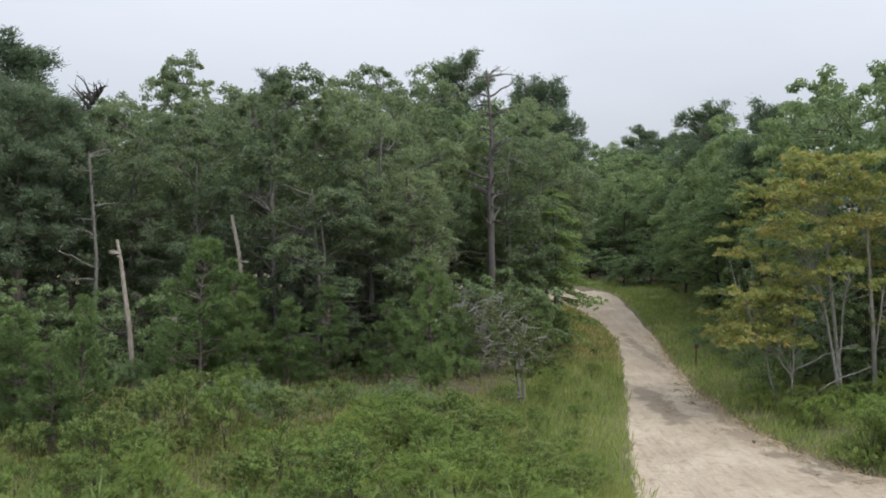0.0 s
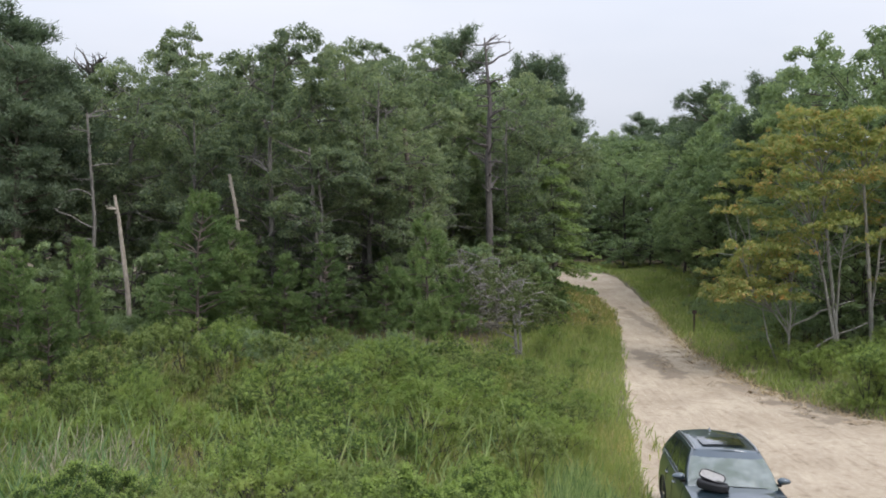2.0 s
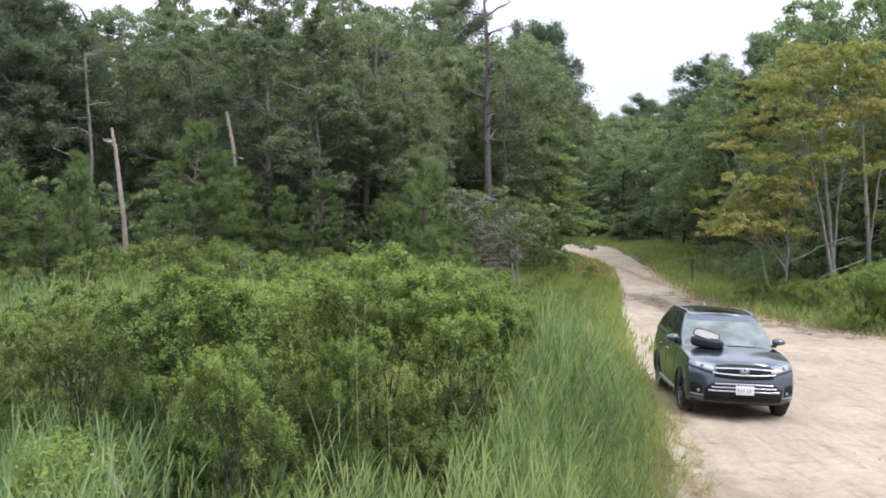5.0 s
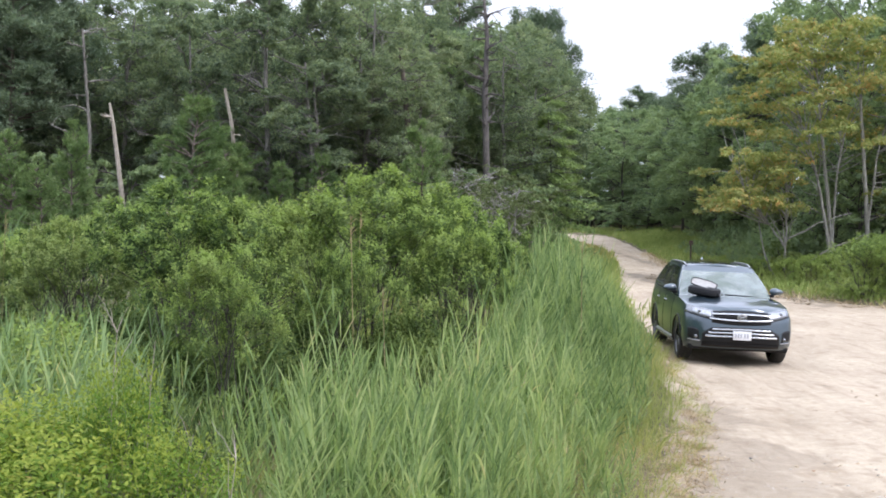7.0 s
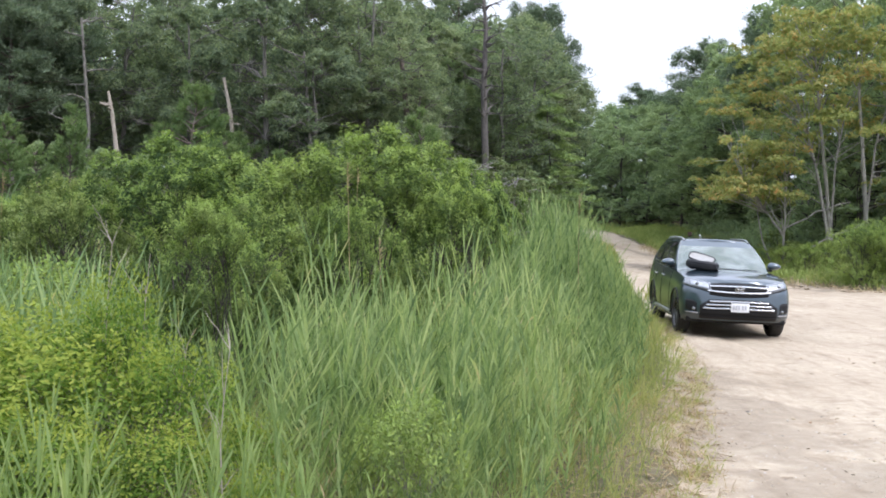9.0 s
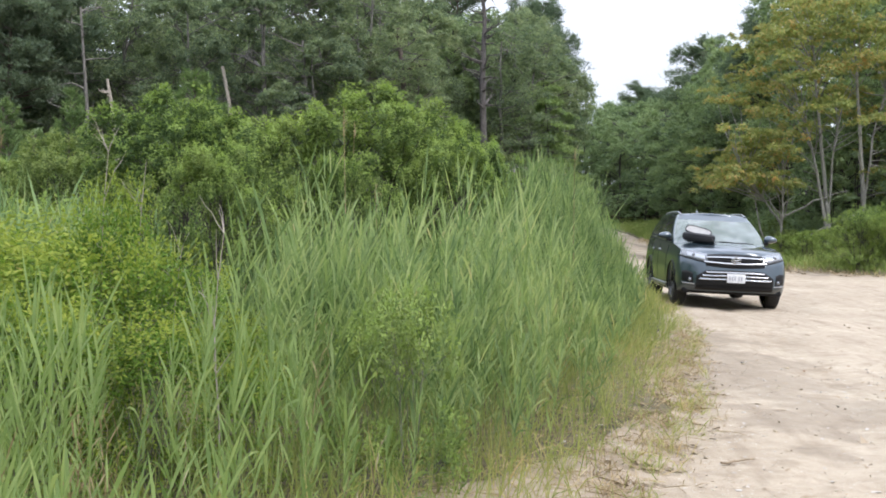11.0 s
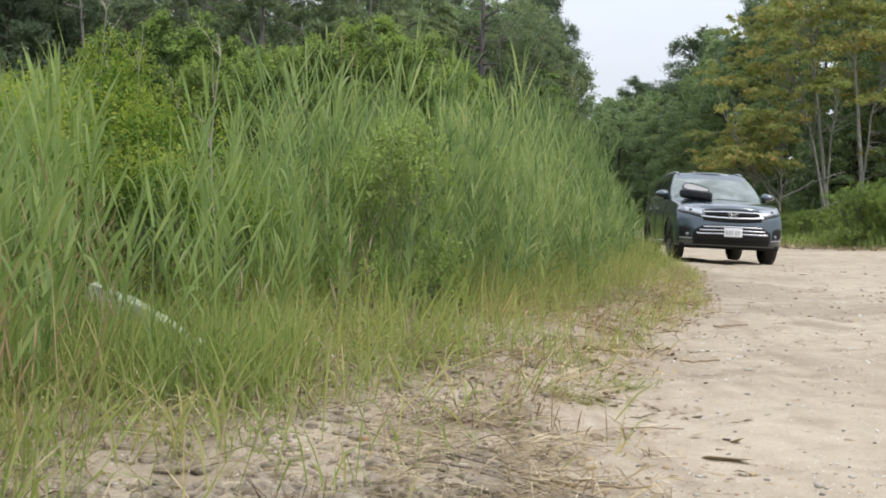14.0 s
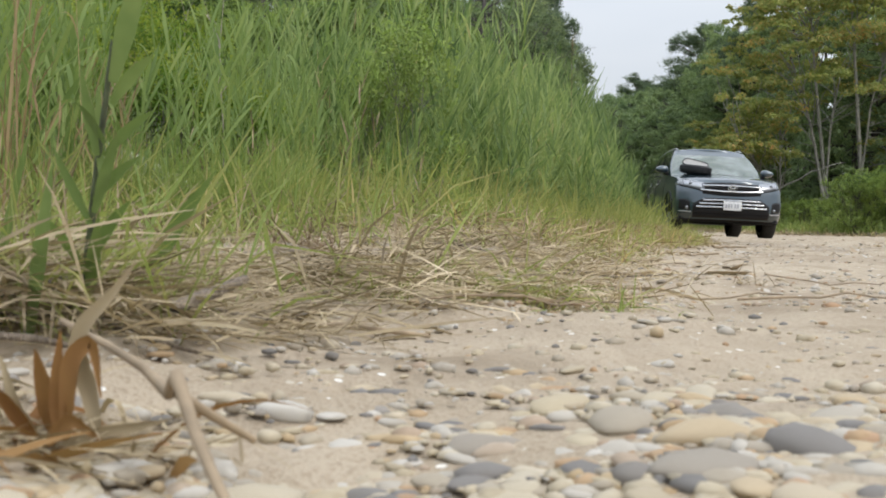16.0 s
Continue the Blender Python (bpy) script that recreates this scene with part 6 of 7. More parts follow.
edge_p = scatter(1250, 0.2, 4.4, 9.5, 21, lambda x, y: ease(1.4 * soft_noise(x, y, 0.8, 92) + 0.75) * ease((left_edge(y) - x - 0.30) / 0.8) * ease((x - left_edge(y) + 2.3) / 0.6))
inside = left_edge(edge_p[:, 1]) - edge_p[:, 0]
hts = (0.62 + 1.38 * ease((inside - 0.25) / 1.7) * np.interp(edge_p[:, 1], [9.5, 11, 13, 15.5, 17.5, 19.5, 21], [0.45, 0.6, 0.9, 1.0, 0.95, 0.5, 0.2])) * rng.uniform(0.7, 1.2, len(edge_p)) * (0.97 + 0.16 * soft_noise(edge_p[:, 0], edge_p[:, 1], 1.2, 18))
stuff("reed_bed", reed_bed(edge_p, hts, 0.36, 0.0165), REED_LEAF, "tall swaying reeds along the edge of the track", "reeds")
left_p = scatter(560, -5.2, -1.9, 6.6, 11.5, lambda x, y: 0.8 * ease((-x - 0.20 * y) / 0.8) * (np.abs(x) < 0.46 * y + 0.8))
stuff("reed_bed", reed_bed(left_p, rng.uniform(0.8, 1.5, len(left_p)), 0.40, 0.0170, 10), BLUE_REED, "broad-leaved reeds in front of the bushes", "reeds")
nearest = scatter(230, -1.6, 0.4, 1.0, 5.4, lambda x, y: tussocks(x, y) * turf(x, y) * (1 - 0.7 * np.exp(-((x - 0.13) / 0.4) ** 2 - ((y - 4.9) / 0.5) ** 2)) * ease((left_edge(y) - x - 0.55) / 0.6))
stuff("reed_bed", reed_bed(nearest, (0.38 + 0.50 * ease((left_edge(nearest[:, 1]) - nearest[:, 0] - 0.4) / 1.3)) * rng.uniform(0.7, 1.2, len(nearest)), 0.36, 0.0130, rise=2.0), PALE_REED, "young reeds at the rim of the track", "reeds")
pale_p = scatter(110, -3.2, 2.6, 4.4, 10, lambda x, y: (0.12 + ease((x + 0.17 * y) / 0.4)) * tussocks(x, y) * ease((left_edge(y) - x - 0.4) / 1.0) * (np.abs(x) < 0.45 * y + 0.6) * ease(1.4 * soft_noise(x, y, 0.7, 83)))
stuff("reed_bed", reed_bed(pale_p, rng.uniform(0.7, 1.35, len(pale_p)), 0.34, 0.0165, 9, 1.8), PALE_REED, "paler broad-leaved reeds among the others", "reeds")
tan_p = scatter(90, -1.1, 0.3, 1.2, 4.2, lambda x, y: (0.2 + 0.8 * turf(x, y)) * ease((0.36 - 0.26 * y - x) / 0.2))
stuff("dead_reeds", reed_bed(tan_p, rng.uniform(0.3, 0.75, len(tan_p)), 0.2, 0.0055, 5, 2.2, 0.005), TAN_REED, "reddish tan dry reed stalks at the rim", "reeds")
dead_p = scatter(150, -3.5, 4.0, 4.6, 18, lambda x, y: ease((left_edge(y) - x - 0.3) / 1.0) * (np.abs(x) < 0.45 * y))
stuff("dead_reeds", reed_bed(dead_p, rng.uniform(0.35, 1.25, len(dead_p)), 0.24, 0.0065, 5, 2.0, 0.005), STRAW, "dry tan reed stalks among the green ones", "reeds")
brown_p = scatter(30, -1.2, 0.5, 1.25, 4.2, lambda x, y: (0.1 + 0.9 * turf(x, y)) * ease((left_edge(y) - x - 0.05) / 0.5) * (np.abs(x) < 0.46 * y + 0.4))
stuff("dead_reeds", reed_bed(brown_p, rng.uniform(0.2, 0.55, len(brown_p)), 0.20, 0.007, 6, 1.6, 0.004), OLD_STRAW, "withered brown reed leaves low in the grass", "reeds")
foot_p = scatter(420, -3.6, 0.6, 8.3, 11.2, lambda x, y: 0.7 + 0.3 * soft_noise(x, y, 0.8, 61))
stuff("reed_bed", reed_bed(foot_p, rng.uniform(0.5, 1.05, len(foot_p)), 0.34, 0.012, 8), REED_LEAF, "sparse reeds at the foot of the bushes", "reeds")
far_p = scatter(260, -9, 1.5, 13, 24, lambda x, y: (0.2 + 0.8 * soft_noise(x, y, 3.0, 13)) * np.maximum(y > 17.5, x < -0.32 * y))
stuff("reed_bed", reed_bed(far_p, rng.uniform(1.2, 2.3, len(far_p)), 0.5, 0.03, 7), REED_LEAF, "reeds between the bushes", "reeds")
stalk_p = scatter(260, -9.0, -4.6, 17.0, 22.5, lambda x, y: np.exp(-((x + 6.7) / 1.2) ** 2 - ((y - 20.0) / 1.6) ** 2))
stuff("dead_reeds", reed_bed(stalk_p, rng.uniform(1.2, 2.2, len(stalk_p)), 0.34, 0.02, 5, 1.6), PALE_STRAW, "patch of pale dead reed stalks among the bushes", "reeds")
green_q = scatter(110, -9.0, -4.0, 15.0, 23, lambda x, y: np.exp(-((x + 6.4) / 1.6) ** 2 - ((y - 18.5) / 2.5) ** 2))
stuff("reed_bed", reed_bed(green_q, rng.uniform(1.5, 2.3, len(green_q)), 0.5, 0.026, 8, 1.0), BLUE_REED, "blue-green reeds standing in the shrub field", "reeds")
# dead plumed stalks
dry = scatter(8, -5, 2.5, 9, 17, lambda x, y: ease((left_edge(y) - x - 0.8) / 1.0))
plume = Shape()
for x, y, z in dry:
    h = rng.uniform(1.7, 2.5)
    tip = np.array([x + rng.normal(0, 0.1), y, z + h])
    plume.tube([(x, y, z), tuple(tip)], [0.0035, 0.0025], 4)
    k = 16
    b = np.repeat(tip[None], k, 0) - np.array([0, 0, 1]) * rng.uniform(0, 0.22, (k, 1))
    plume.blades(b, np.array([0.25, 0, 1.0]) + rng.normal(0, 0.25, (k, 3)), 0.11, 0.006, 0.3, 2)
stuff("dead_reeds", plume, STRAW, "last year's dry reed stalks with brown plumes", "reeds")


def grass(places, length, width, spread=0.35, sag=0.3, segs=2):
    s = Shape()
    k = len(places)
    s.blades(places, np.stack([rng.normal(0.05, spread, k), rng.normal(0, spread, k), np.ones(k)], -1), length * rng.uniform(0.5, 1.25, k), width, rng.uniform(0.1, 2 * sag, k), segs)
    return s


verge_near = scatter(11000, -2.4, 3.2, 1.2, 12, lambda x, y: turf(x, y) * ease((left_edge(y) - x + 0.05) / 0.5) * (0.6 + 0.4 * ease((y - 1.8) / 2.5)) * (0.55 + 0.5 * soft_noise(x, y, 0.9, 14)) * (np.abs(x) < 0.46 * y + 0.6))
stuff("grass", grass(verge_near, 0.42, 0.007, 0.3), GRASS_LEAF, "mixed green and dry grass along the track's rim", "grass")
verge_mid = scatter(9000, 0.5, 5.4, 11, 32, lambda x, y: ease((left_edge(y) - x + 0.05) / 0.4) * ease((x - left_edge(y) + 2.4) / 0.8))
stuff("grass", grass(verge_mid, 0.5, 0.013, 0.3), GRASS_LEAF, "grass along the track's rim", "grass")
meadow = scatter(17000, -1, 9, 22, 56, lambda x, y: ease((left_edge(y) - x + 0.1) / 0.6) * ease((x - left_edge(y) + 6.0) / 1.5))
stuff("grass", grass(meadow, 0.62, 0.026, 0.22), VERGE_LEAF, "meadow of tall green grass beside the track", "grass")
floor_l = scatter(9000, -20, 6, 28, 62, lambda x, y: 0.35 + 0.5 * soft_noise(x, y, 4, 15))
stuff("grass", grass(floor_l, 0.55, 0.04, 0.3), GRASS_LEAF, "rough grass on the floor of the wood", "grass")
verge_r = scatter(27500, 11, 24, 31, 106, lambda x, y: ease((x - right_edge(y) + 0.1) / 0.5) * ease((right_edge(y) + 7 - x) / 3) * (0.55 + 0.4 * soft_noise(x, y, 2.5, 16)))
stuff("grass", grass(verge_r, 0.55, 0.036, 0.32), VERGE_LEAF, "grassy verge below the trees", "grass")
far_verge = scatter(6000, 4, 16, 54, 135, lambda x, y: ease((left_edge(y) - x + 0.1) / 0.6) * ease((x - left_edge(y) + 3.5) / 1.5))
stuff("grass", grass(far_verge, 0.45, 0.05, 0.3), GRASS_LEAF, "grassy verge before the wood", "grass")
between = scatter(19000, -17, 2.5, 16, 42, lambda x, y: (left_edge(y) - x > 2.0) * (np.abs(x) < 0.45 * y + 1.0))
stuff("grass", grass(between, 1.0, 0.022, 0.3), GRASS_LEAF, "rough grass between the bushes", "grass")
low_rim = scatter(4200, -1.6, 1.2, 0.6, 4.6, lambda x, y: turf(x, y) * ease((left_edge(y) - x + 0.22) / 0.4) * (np.abs(x) < 0.46 * y + 0.5))
stuff("grass", grass(low_rim, 0.26, 0.0055, 0.45, 0.4), VERGE_LEAF, "low grass at the foot of the reeds", "grass")
low_dry = scatter(2600, -1.6, 1.2, 0.6, 4.6, lambda x, y: turf(x, y) * ease((left_edge(y) - x + 0.25) / 0.35) * (np.abs(x) < 0.46 * y + 0.5))
stuff("dry_grass", grass(low_dry, 0.24, 0.0045, 0.5, 0.4), OLD_STRAW, "faded straw among the low grass", "grass")
by_timber = scatter(1350, -1.05, 0.0, 2.75, 3.55, lambda x, y: 0.4 + 0.6 * soft_noise(x, y, 0.25, 81))
stuff("grass", grass(by_timber, 0.37, 0.006, 0.25, 0.25, 3), VERGE_LEAF, "grass growing over the fallen timber", "grass")
timber_reeds = scatter(34, -1.10, -0.2, 2.7, 3.5, lambda x, y: np.where(x < -0.55, 1.0, 0.15))
stuff("reed_bed", reed_bed(timber_reeds, rng.uniform(0.40, 0.68, len(timber_reeds)), 0.36, 0.013, 8, 2.0), PALE_REED, "young reeds standing before the fallen timber", "reeds")
# dry tufts that straggle from the verge on to the sand
rim_p = scatter(5200, -0.3, 5.4, 2.2, 24, lambda x, y: (np.abs(x - left_edge(y)) < 0.5) * np.exp(-((x - left_edge(y) - 0.12) / 0.24) ** 2) * ease(1.2 * soft_noise(x, y, 0.8, 41) + 0.25) * (1.6 / (1 + 0.12 * y)) * (0.35 + 0.65 * ease((y - 3) / 4)), sand)
stuff("dry_grass", grass(rim_p, 0.13, 0.0055, 0.75, 0.5), STRAW, "dry brown grass tufts straggling on to the sand", "grass")
rim_g = scatter(2600, -0.3, 5.4, 2.2, 24, lambda x, y: (x - left_edge(y) < 0.4) * np.exp(-((x - left_edge(y) - 0.10) / 0.28) ** 2) * ease(1.2 * soft_noise(x, y, 0.9, 42) + 0.1) * (0.35 + 0.65 * ease((y - 3) / 4)), sand)
stuff("grass", grass(rim_g, 0.22, 0.006, 0.5, 0.4), GRASS_LEAF, "low green weeds along the sand", "grass")
rim_r = scatter(3000, 10.5, 18, 31, 70, lambda x, y: np.exp(-((x - right_edge(y) - 0.05) / 0.5) ** 2))
stuff("dry_grass", grass(rim_r, 0.28, 0.02, 0.6, 0.4), STRAW, "dry grass along the far rim of the track", "grass")

# a few more bushes between the shrub field and the meadow
for k, (x, y, size) in enumerate([(-1.0, 35.5, 0.85), (0.3, 34.0, 0.80), (-2.3, 36.4, 0.85), (1.2, 32.6, 0.72), (-3.7, 36.8, 0.90), (0.5, 31.2, 0.85), (-1.6, 33.4, 0.95), (-5.2, 35.6, 0.90), (1.4, 29.8, 0.75), (-0.4, 32.2, 0.9), (-11.6, 31.4, 0.85), (-9.6, 28.9, 0.9), (-10.6, 27.0, 0.9), (-8.0, 26.0, 0.95), (-12.6, 29.4, 0.9), (-9.0, 24.6, 0.9), (-11.4, 24.8, 0.95), (-7.2, 28.2, 0.85), (-9.9, 31.6, 0.8), (4.4, 37.0, 0.42), (3.2, 39.5, 0.5), (5.0, 41.5, 0.36), (4.0, 44.0, 0.45), (5.9, 46.0, 0.36), (4.9, 48.5, 0.5), (6.9, 52.0, 0.4), (6.0, 55.0, 0.55), (2.2, 41.5, 0.5), (7.9, 57.5, 0.4)]):
    plant(field[k % 3], x, y, size, spin=37.0 * k, wide=1.1, sink=0.03)

# ---------------- litter, sticks and pebbles in the foreground ----------------
def strewn(places, length, width, lift=0.03, curl=0.25):
    """Stems that lie about, each a bowed strip a little above the ground."""
    s = Shape()
    k = len(places)
    a = rng.uniform(0, 6.28, k)
    d = np.stack([np.cos(a), np.sin(a), rng.uniform(-0.05, 0.45, k)], -1)
    s.blades(places + np.array([0, 0, 1]) * rng.uniform(0.002, lift, (k, 1)), d, length * rng.uniform(0.3, 1.2, k), width * rng.uniform(0.5, 1.3, k), rng.uniform(0, curl, k), 3)
    return s


def litter_keep(x, y):
    side = left_edge(y) - x
    return ease((side + 0.27 + 0.14 * soft_noise(x, y, 0.5, 21)) / 0.30) * ease((1.5 - side) / 0.8) * (np.abs(x) < 0.46 * y + 0.9) * ease((y - 0.48 - 2.0 * np.clip(x - 0.2, 0, 0.5)) / 0.25) * (0.55 + 0.6 * soft_noise(x, y, 0.35, 22)) * (1 - 0.75 * np.exp(-((x - 0.04) / 0.30) ** 2 - ((y - 1.80) / 0.36) ** 2))


mat_p = scatter(4800, -1.2, 1.5, 0.3, 3.8, litter_keep, sand)
mat_p[:, 2] += 0.02 * np.clip(soft_noise(mat_p[:, 0], mat_p[:, 1], 0.3, 23), 0, 1.5)
stuff("dry_litter", strewn(mat_p, 0.10, 0.0030, 0.03), OLD_STRAW, "matted dry straw and dead stems at the track's rim", "litter")
heap_p = scatter(2600, -0.9, 1.2, 0.95, 3.0, lambda x, y: np.exp(-((left_edge(y) - x + 0.0) / 0.24) ** 2) * ease(soft_noise(x, y, 0.5, 24) + 0.4), sand)
stuff("dry_litter", strewn(heap_p, 0.12, 0.0032, 0.045, 0.35), OLD_STRAW, "low heaps of dry bent stems", "litter")
left_p = scatter(3000, -0.2, 0.5, 0.46, 1.7, lambda x, y: ease((y - 0.48 - 2.0 * np.clip(x - 0.2, 0, 0.5)) / 0.2) * np.interp(y, [0.6, 1.7], [1.0, 0.5]) * (0.5 + 0.5 * soft_noise(x, y, 0.25, 25)), sand)
stuff("dry_litter", strewn(left_p, 0.09, 0.0026, 0.025, 0.3), OLD_STRAW, "thin straw scattered on the sandy bank", "litter")
mat_q = scatter(2600, -0.5, 3.4, 3.5, 13, lambda x, y: ease((left_edge(y) - x + 0.5) / 0.5) * ease((x - left_edge(y) + 1.2) / 0.5), sand)
stuff("dry_litter", strewn(mat_q, 0.22, 0.008, 0.05), STRAW, "dry straw along the rim of the track", "litter")
green_p = scatter(900, -1.5, 1.1, 0.6, 4.0, lambda x, y: (0.12 + 0.88 * turf(x, y)) * ease((left_edge(y) - x + 0.12) / 0.4) * (np.abs(x) < 0.46 * y + 0.7), sand)
stuff("grass", grass(green_p, 0.17, 0.0038, 0.7, 0.5, 3), GRASS_LEAF, "short sparse grass growing through the straw", "grass")


def crumbs(places, size, long=2.2):
    """Flat curled scraps of bark and leaf that lie on the sand."""
    s = Shape()
    k = len(places)
    n = np.stack([rng.normal(0, 0.25, k), rng.normal(0, 0.25, k), np.ones(k)], -1)
    L = size * rng.lognormal(0, 0.5, k)
    s.leaves(places + np.array([0, 0, 0.006]), n, rng.normal(0, 1, (k, 3)) * [1, 1, 0.1], L, L / long * rng.uniform(0.6, 1.3, k), 0.15)
    return s


rim_right = scatter(3600, 7, 16, 24, 52, lambda x, y: np.exp(-((x - right_edge(y) + 0.55) / 0.75) ** 2) * ease(1.6 * soft_noise(x, y, 1.7, 51)), sand)
stuff("bark_litter", crumbs(rim_right, 0.075, 1.8), DIRT_SCRAP, "dark scraps of bark and dead leaf along the track's far rim", "litter")
middle = scatter(700, 7.6, 11.0, 41, 54.0, lambda x, y: ease(2.2 * np.exp(-((x - 9.3 - 0.07 * (y - 47)) / 0.55) ** 2 - ((y - 46.5) / 3.0) ** 2) + 0.5 * soft_noise(x, y, 0.8, 52) - 0.75), sand)
stuff("bark_litter", crumbs(middle, 0.06, 1.3), DIRT_SCRAP, "patch of dark leaf crumbs in the middle of the track", "litter")
rim_left = scatter(3400, -0.2, 5.0, 2.4, 16, lambda x, y: np.exp(-((x - left_edge(y) - 0.16) / 0.26) ** 2) * ease(1.5 * soft_noise(x, y, 0.6, 53)) * (x < 0.5 * y), sand)
stuff("bark_litter", crumbs(rim_left, 0.028, 2.0), DIRT_SCRAP, "brown crumbs of leaf and bark where grass meets sand", "litter")
strewn_p = scatter(900, 0.2, 9.0, 2.5, 24, lambda x, y: ease((x - left_edge(y) - 0.1) / 0.4) * (0.15 + ease(1.8 * soft_noise(x, y, 1.3, 54))) * (x < 0.5 * y) * (1.5 / (1 + 0.1 * y)), sand)
stuff("bark_litter", crumbs(strewn_p, 0.034, 2.6), DIRT_SCRAP, "dark scraps of bark strewn over the sand", "litter")


def stick(x, y, ang, length, r, label, kind_name="stick", mat=None, lift=0.012):
    t = Shape()
    n = 7
    u = np.linspace(-0.5, 0.5, n)
    bow = rng.normal(0, 0.05 * length, n).cumsum() * 0.6
    px = x + math.cos(ang) * u * length - math.sin(ang) * bow
    py_ = y + math.sin(ang) * u * length + math.cos(ang) * bow
    pz = sand(px, py_) + lift + rng.uniform(0, 0.4 * r, n) + 0.02 * length * np.abs(np.sin(u * 9 + x * 50))
    t.tube(np.stack([px, py_, pz], -1), r * np.linspace(1, 0.6, n), 6)
    return tagged(part(kind_name, t, mat or STALK), label, "stick", "fallen sticks")


STICK_LABEL = "dry grey-brown fallen stem on the sand"
for x, y, a, L, r in ((0.02, 0.78, 2.9, 0.34, 0.006), (-0.22, 0.62, 0.1, 0.30, 0.009), (-0.16, 0.55, 2.7, 0.36, 0.005), (0.62, 1.55, 2.8, 0.34, 0.005), (0.80, 1.32, 0.3, 0.30, 0.004),
                      (0.52, 1.05, 0.05, 0.28, 0.004), (0.75, 2.3, -0.2, 0.36, 0.008), (0.55, 2.05, 0.2, 0.3, 0.007), (1.2, 1.9, -0.5, 0.3, 0.003), (0.95, 1.25, -0.1, 0.25, 0.004), (1.05, 3.0, 0.1, 0.22, 0.006), (1.6, 4.8, 0.0, 0.2, 0.012), (2.2, 6.6, 0.5, 0.3, 0.015)):
    stick(x, y, a, L * 0.9, r * 0.55, STICK_LABEL)
def stem(name, pts, radii, mat, label):
    """A dry stem along given points, nowhere sunk in the sand."""
    w = Shape()
    w.tube([(x, y, max(z, float(sand(x, y)) + 0.8 * r)) for (x, y, z), r in zip(pts, radii)], radii, 7)
    return tagged(part(name, w, mat), label, "stick", "fallen sticks")


KINK_LABEL, THICK_LABEL = "kinked dry stem propped over the pebbles", "thick grey-brown dead stem lying on the straw"
stem("stick", [(0.182, 0.33, 0.052), (0.228, 0.27, 0.044), (0.261, 0.22, 0.038), (0.286, 0.17, 0.032), (0.294, 0.15, 0.043), (0.299, 0.14, 0.037), (0.311, 0.11, 0.026), (0.324, 0.08, 0.016), (0.334, 0.06, 0.008)],
     [0.0018, 0.0023, 0.0027, 0.0031, 0.0036, 0.0032, 0.0028, 0.0025, 0.0022], STALK, KINK_LABEL)
stem("stick", [(0.296, 0.145, 0.036), (0.308, 0.16, 0.024), (0.325, 0.175, 0.010)], [0.0026, 0.0024, 0.0018], STALK, "short broken side twig of the kinked stem")
for pts, r in (([(-0.167, 1.05, 0.080), (-0.078, 1.0, 0.047), (-0.007, 0.95, 0.024)], 0.0050), ([(-0.16, 0.95, 0.046), (-0.06, 0.95, 0.040), (0.005, 0.92, 0.020)], 0.0085), ([(-0.12, 0.85, 0.020), (-0.023, 0.85, 0.017), (0.03, 0.89, 0.010)], 0.0058),
               ([(-0.16, 1.15, 0.055), (-0.095, 1.15, 0.058), (-0.03, 1.15, 0.056)], 0.0050), ([(0.072, 1.08, 0.010), (0.109, 1.14, 0.026), (0.152, 1.2, 0.040)], 0.0085), ([(0.014, 1.0, 0.006), (0.116, 0.85, 0.0), (0.183, 0.8, 0.0)], 0.0028),
               ([(0.213, 0.85, 0.0), (0.303, 0.85, 0.006), (0.401, 0.8, 0.0)], 0.0034), ([(0.475, 1.2, 0.004), (0.595, 1.3, 0.008), (0.70, 1.42, 0.011)], 0.0040), ([(0.40, 1.3, 0.004), (0.50, 1.22, 0.02), (0.62, 1.2, 0.005)], 0.0030)):
    stem("stick", pts, [r] * (len(pts) - 1) + [r * 0.7], STALK, THICK_LABEL)

for pts, r in (([(0.02, 0.66, 0.080), (0.094, 0.62, 0.050), (0.14, 0.56, 0.034), (0.188, 0.50, 0.022), (0.24, 0.50, 0.012)], 0.0021), ([(0.035, 0.60, 0.062), (0.075, 0.60, 0.055), (0.11, 0.56, 0.044)], 0.0052), ([(0.07, 0.52, 0.044), (0.127, 0.50, 0.036)], 0.0036),
               ([(0.03, 0.66, 0.076), (0.10, 0.66, 0.077)], 0.0025), ([(0.095, 0.42, 0.034), (0.125, 0.44, 0.032), (0.15, 0.46, 0.026)], 0.0030), ([(0.197, 0.55, 0.044), (0.22, 0.58, 0.056), (0.243, 0.62, 0.069)], 0.0056), ([(0.0, 0.72, 0.07), (0.12, 0.70, 0.05), (0.26, 0.66, 0.03)], 0.0024)):
    drop = np.linspace(0.0, 0.004, len(pts))
    stem("stick", [(x, y, z - d) for (x, y, z), d in zip(pts, drop)], [r] * (len(pts) - 1) + [r * 0.7], DEAD_STEM, THICK_LABEL)

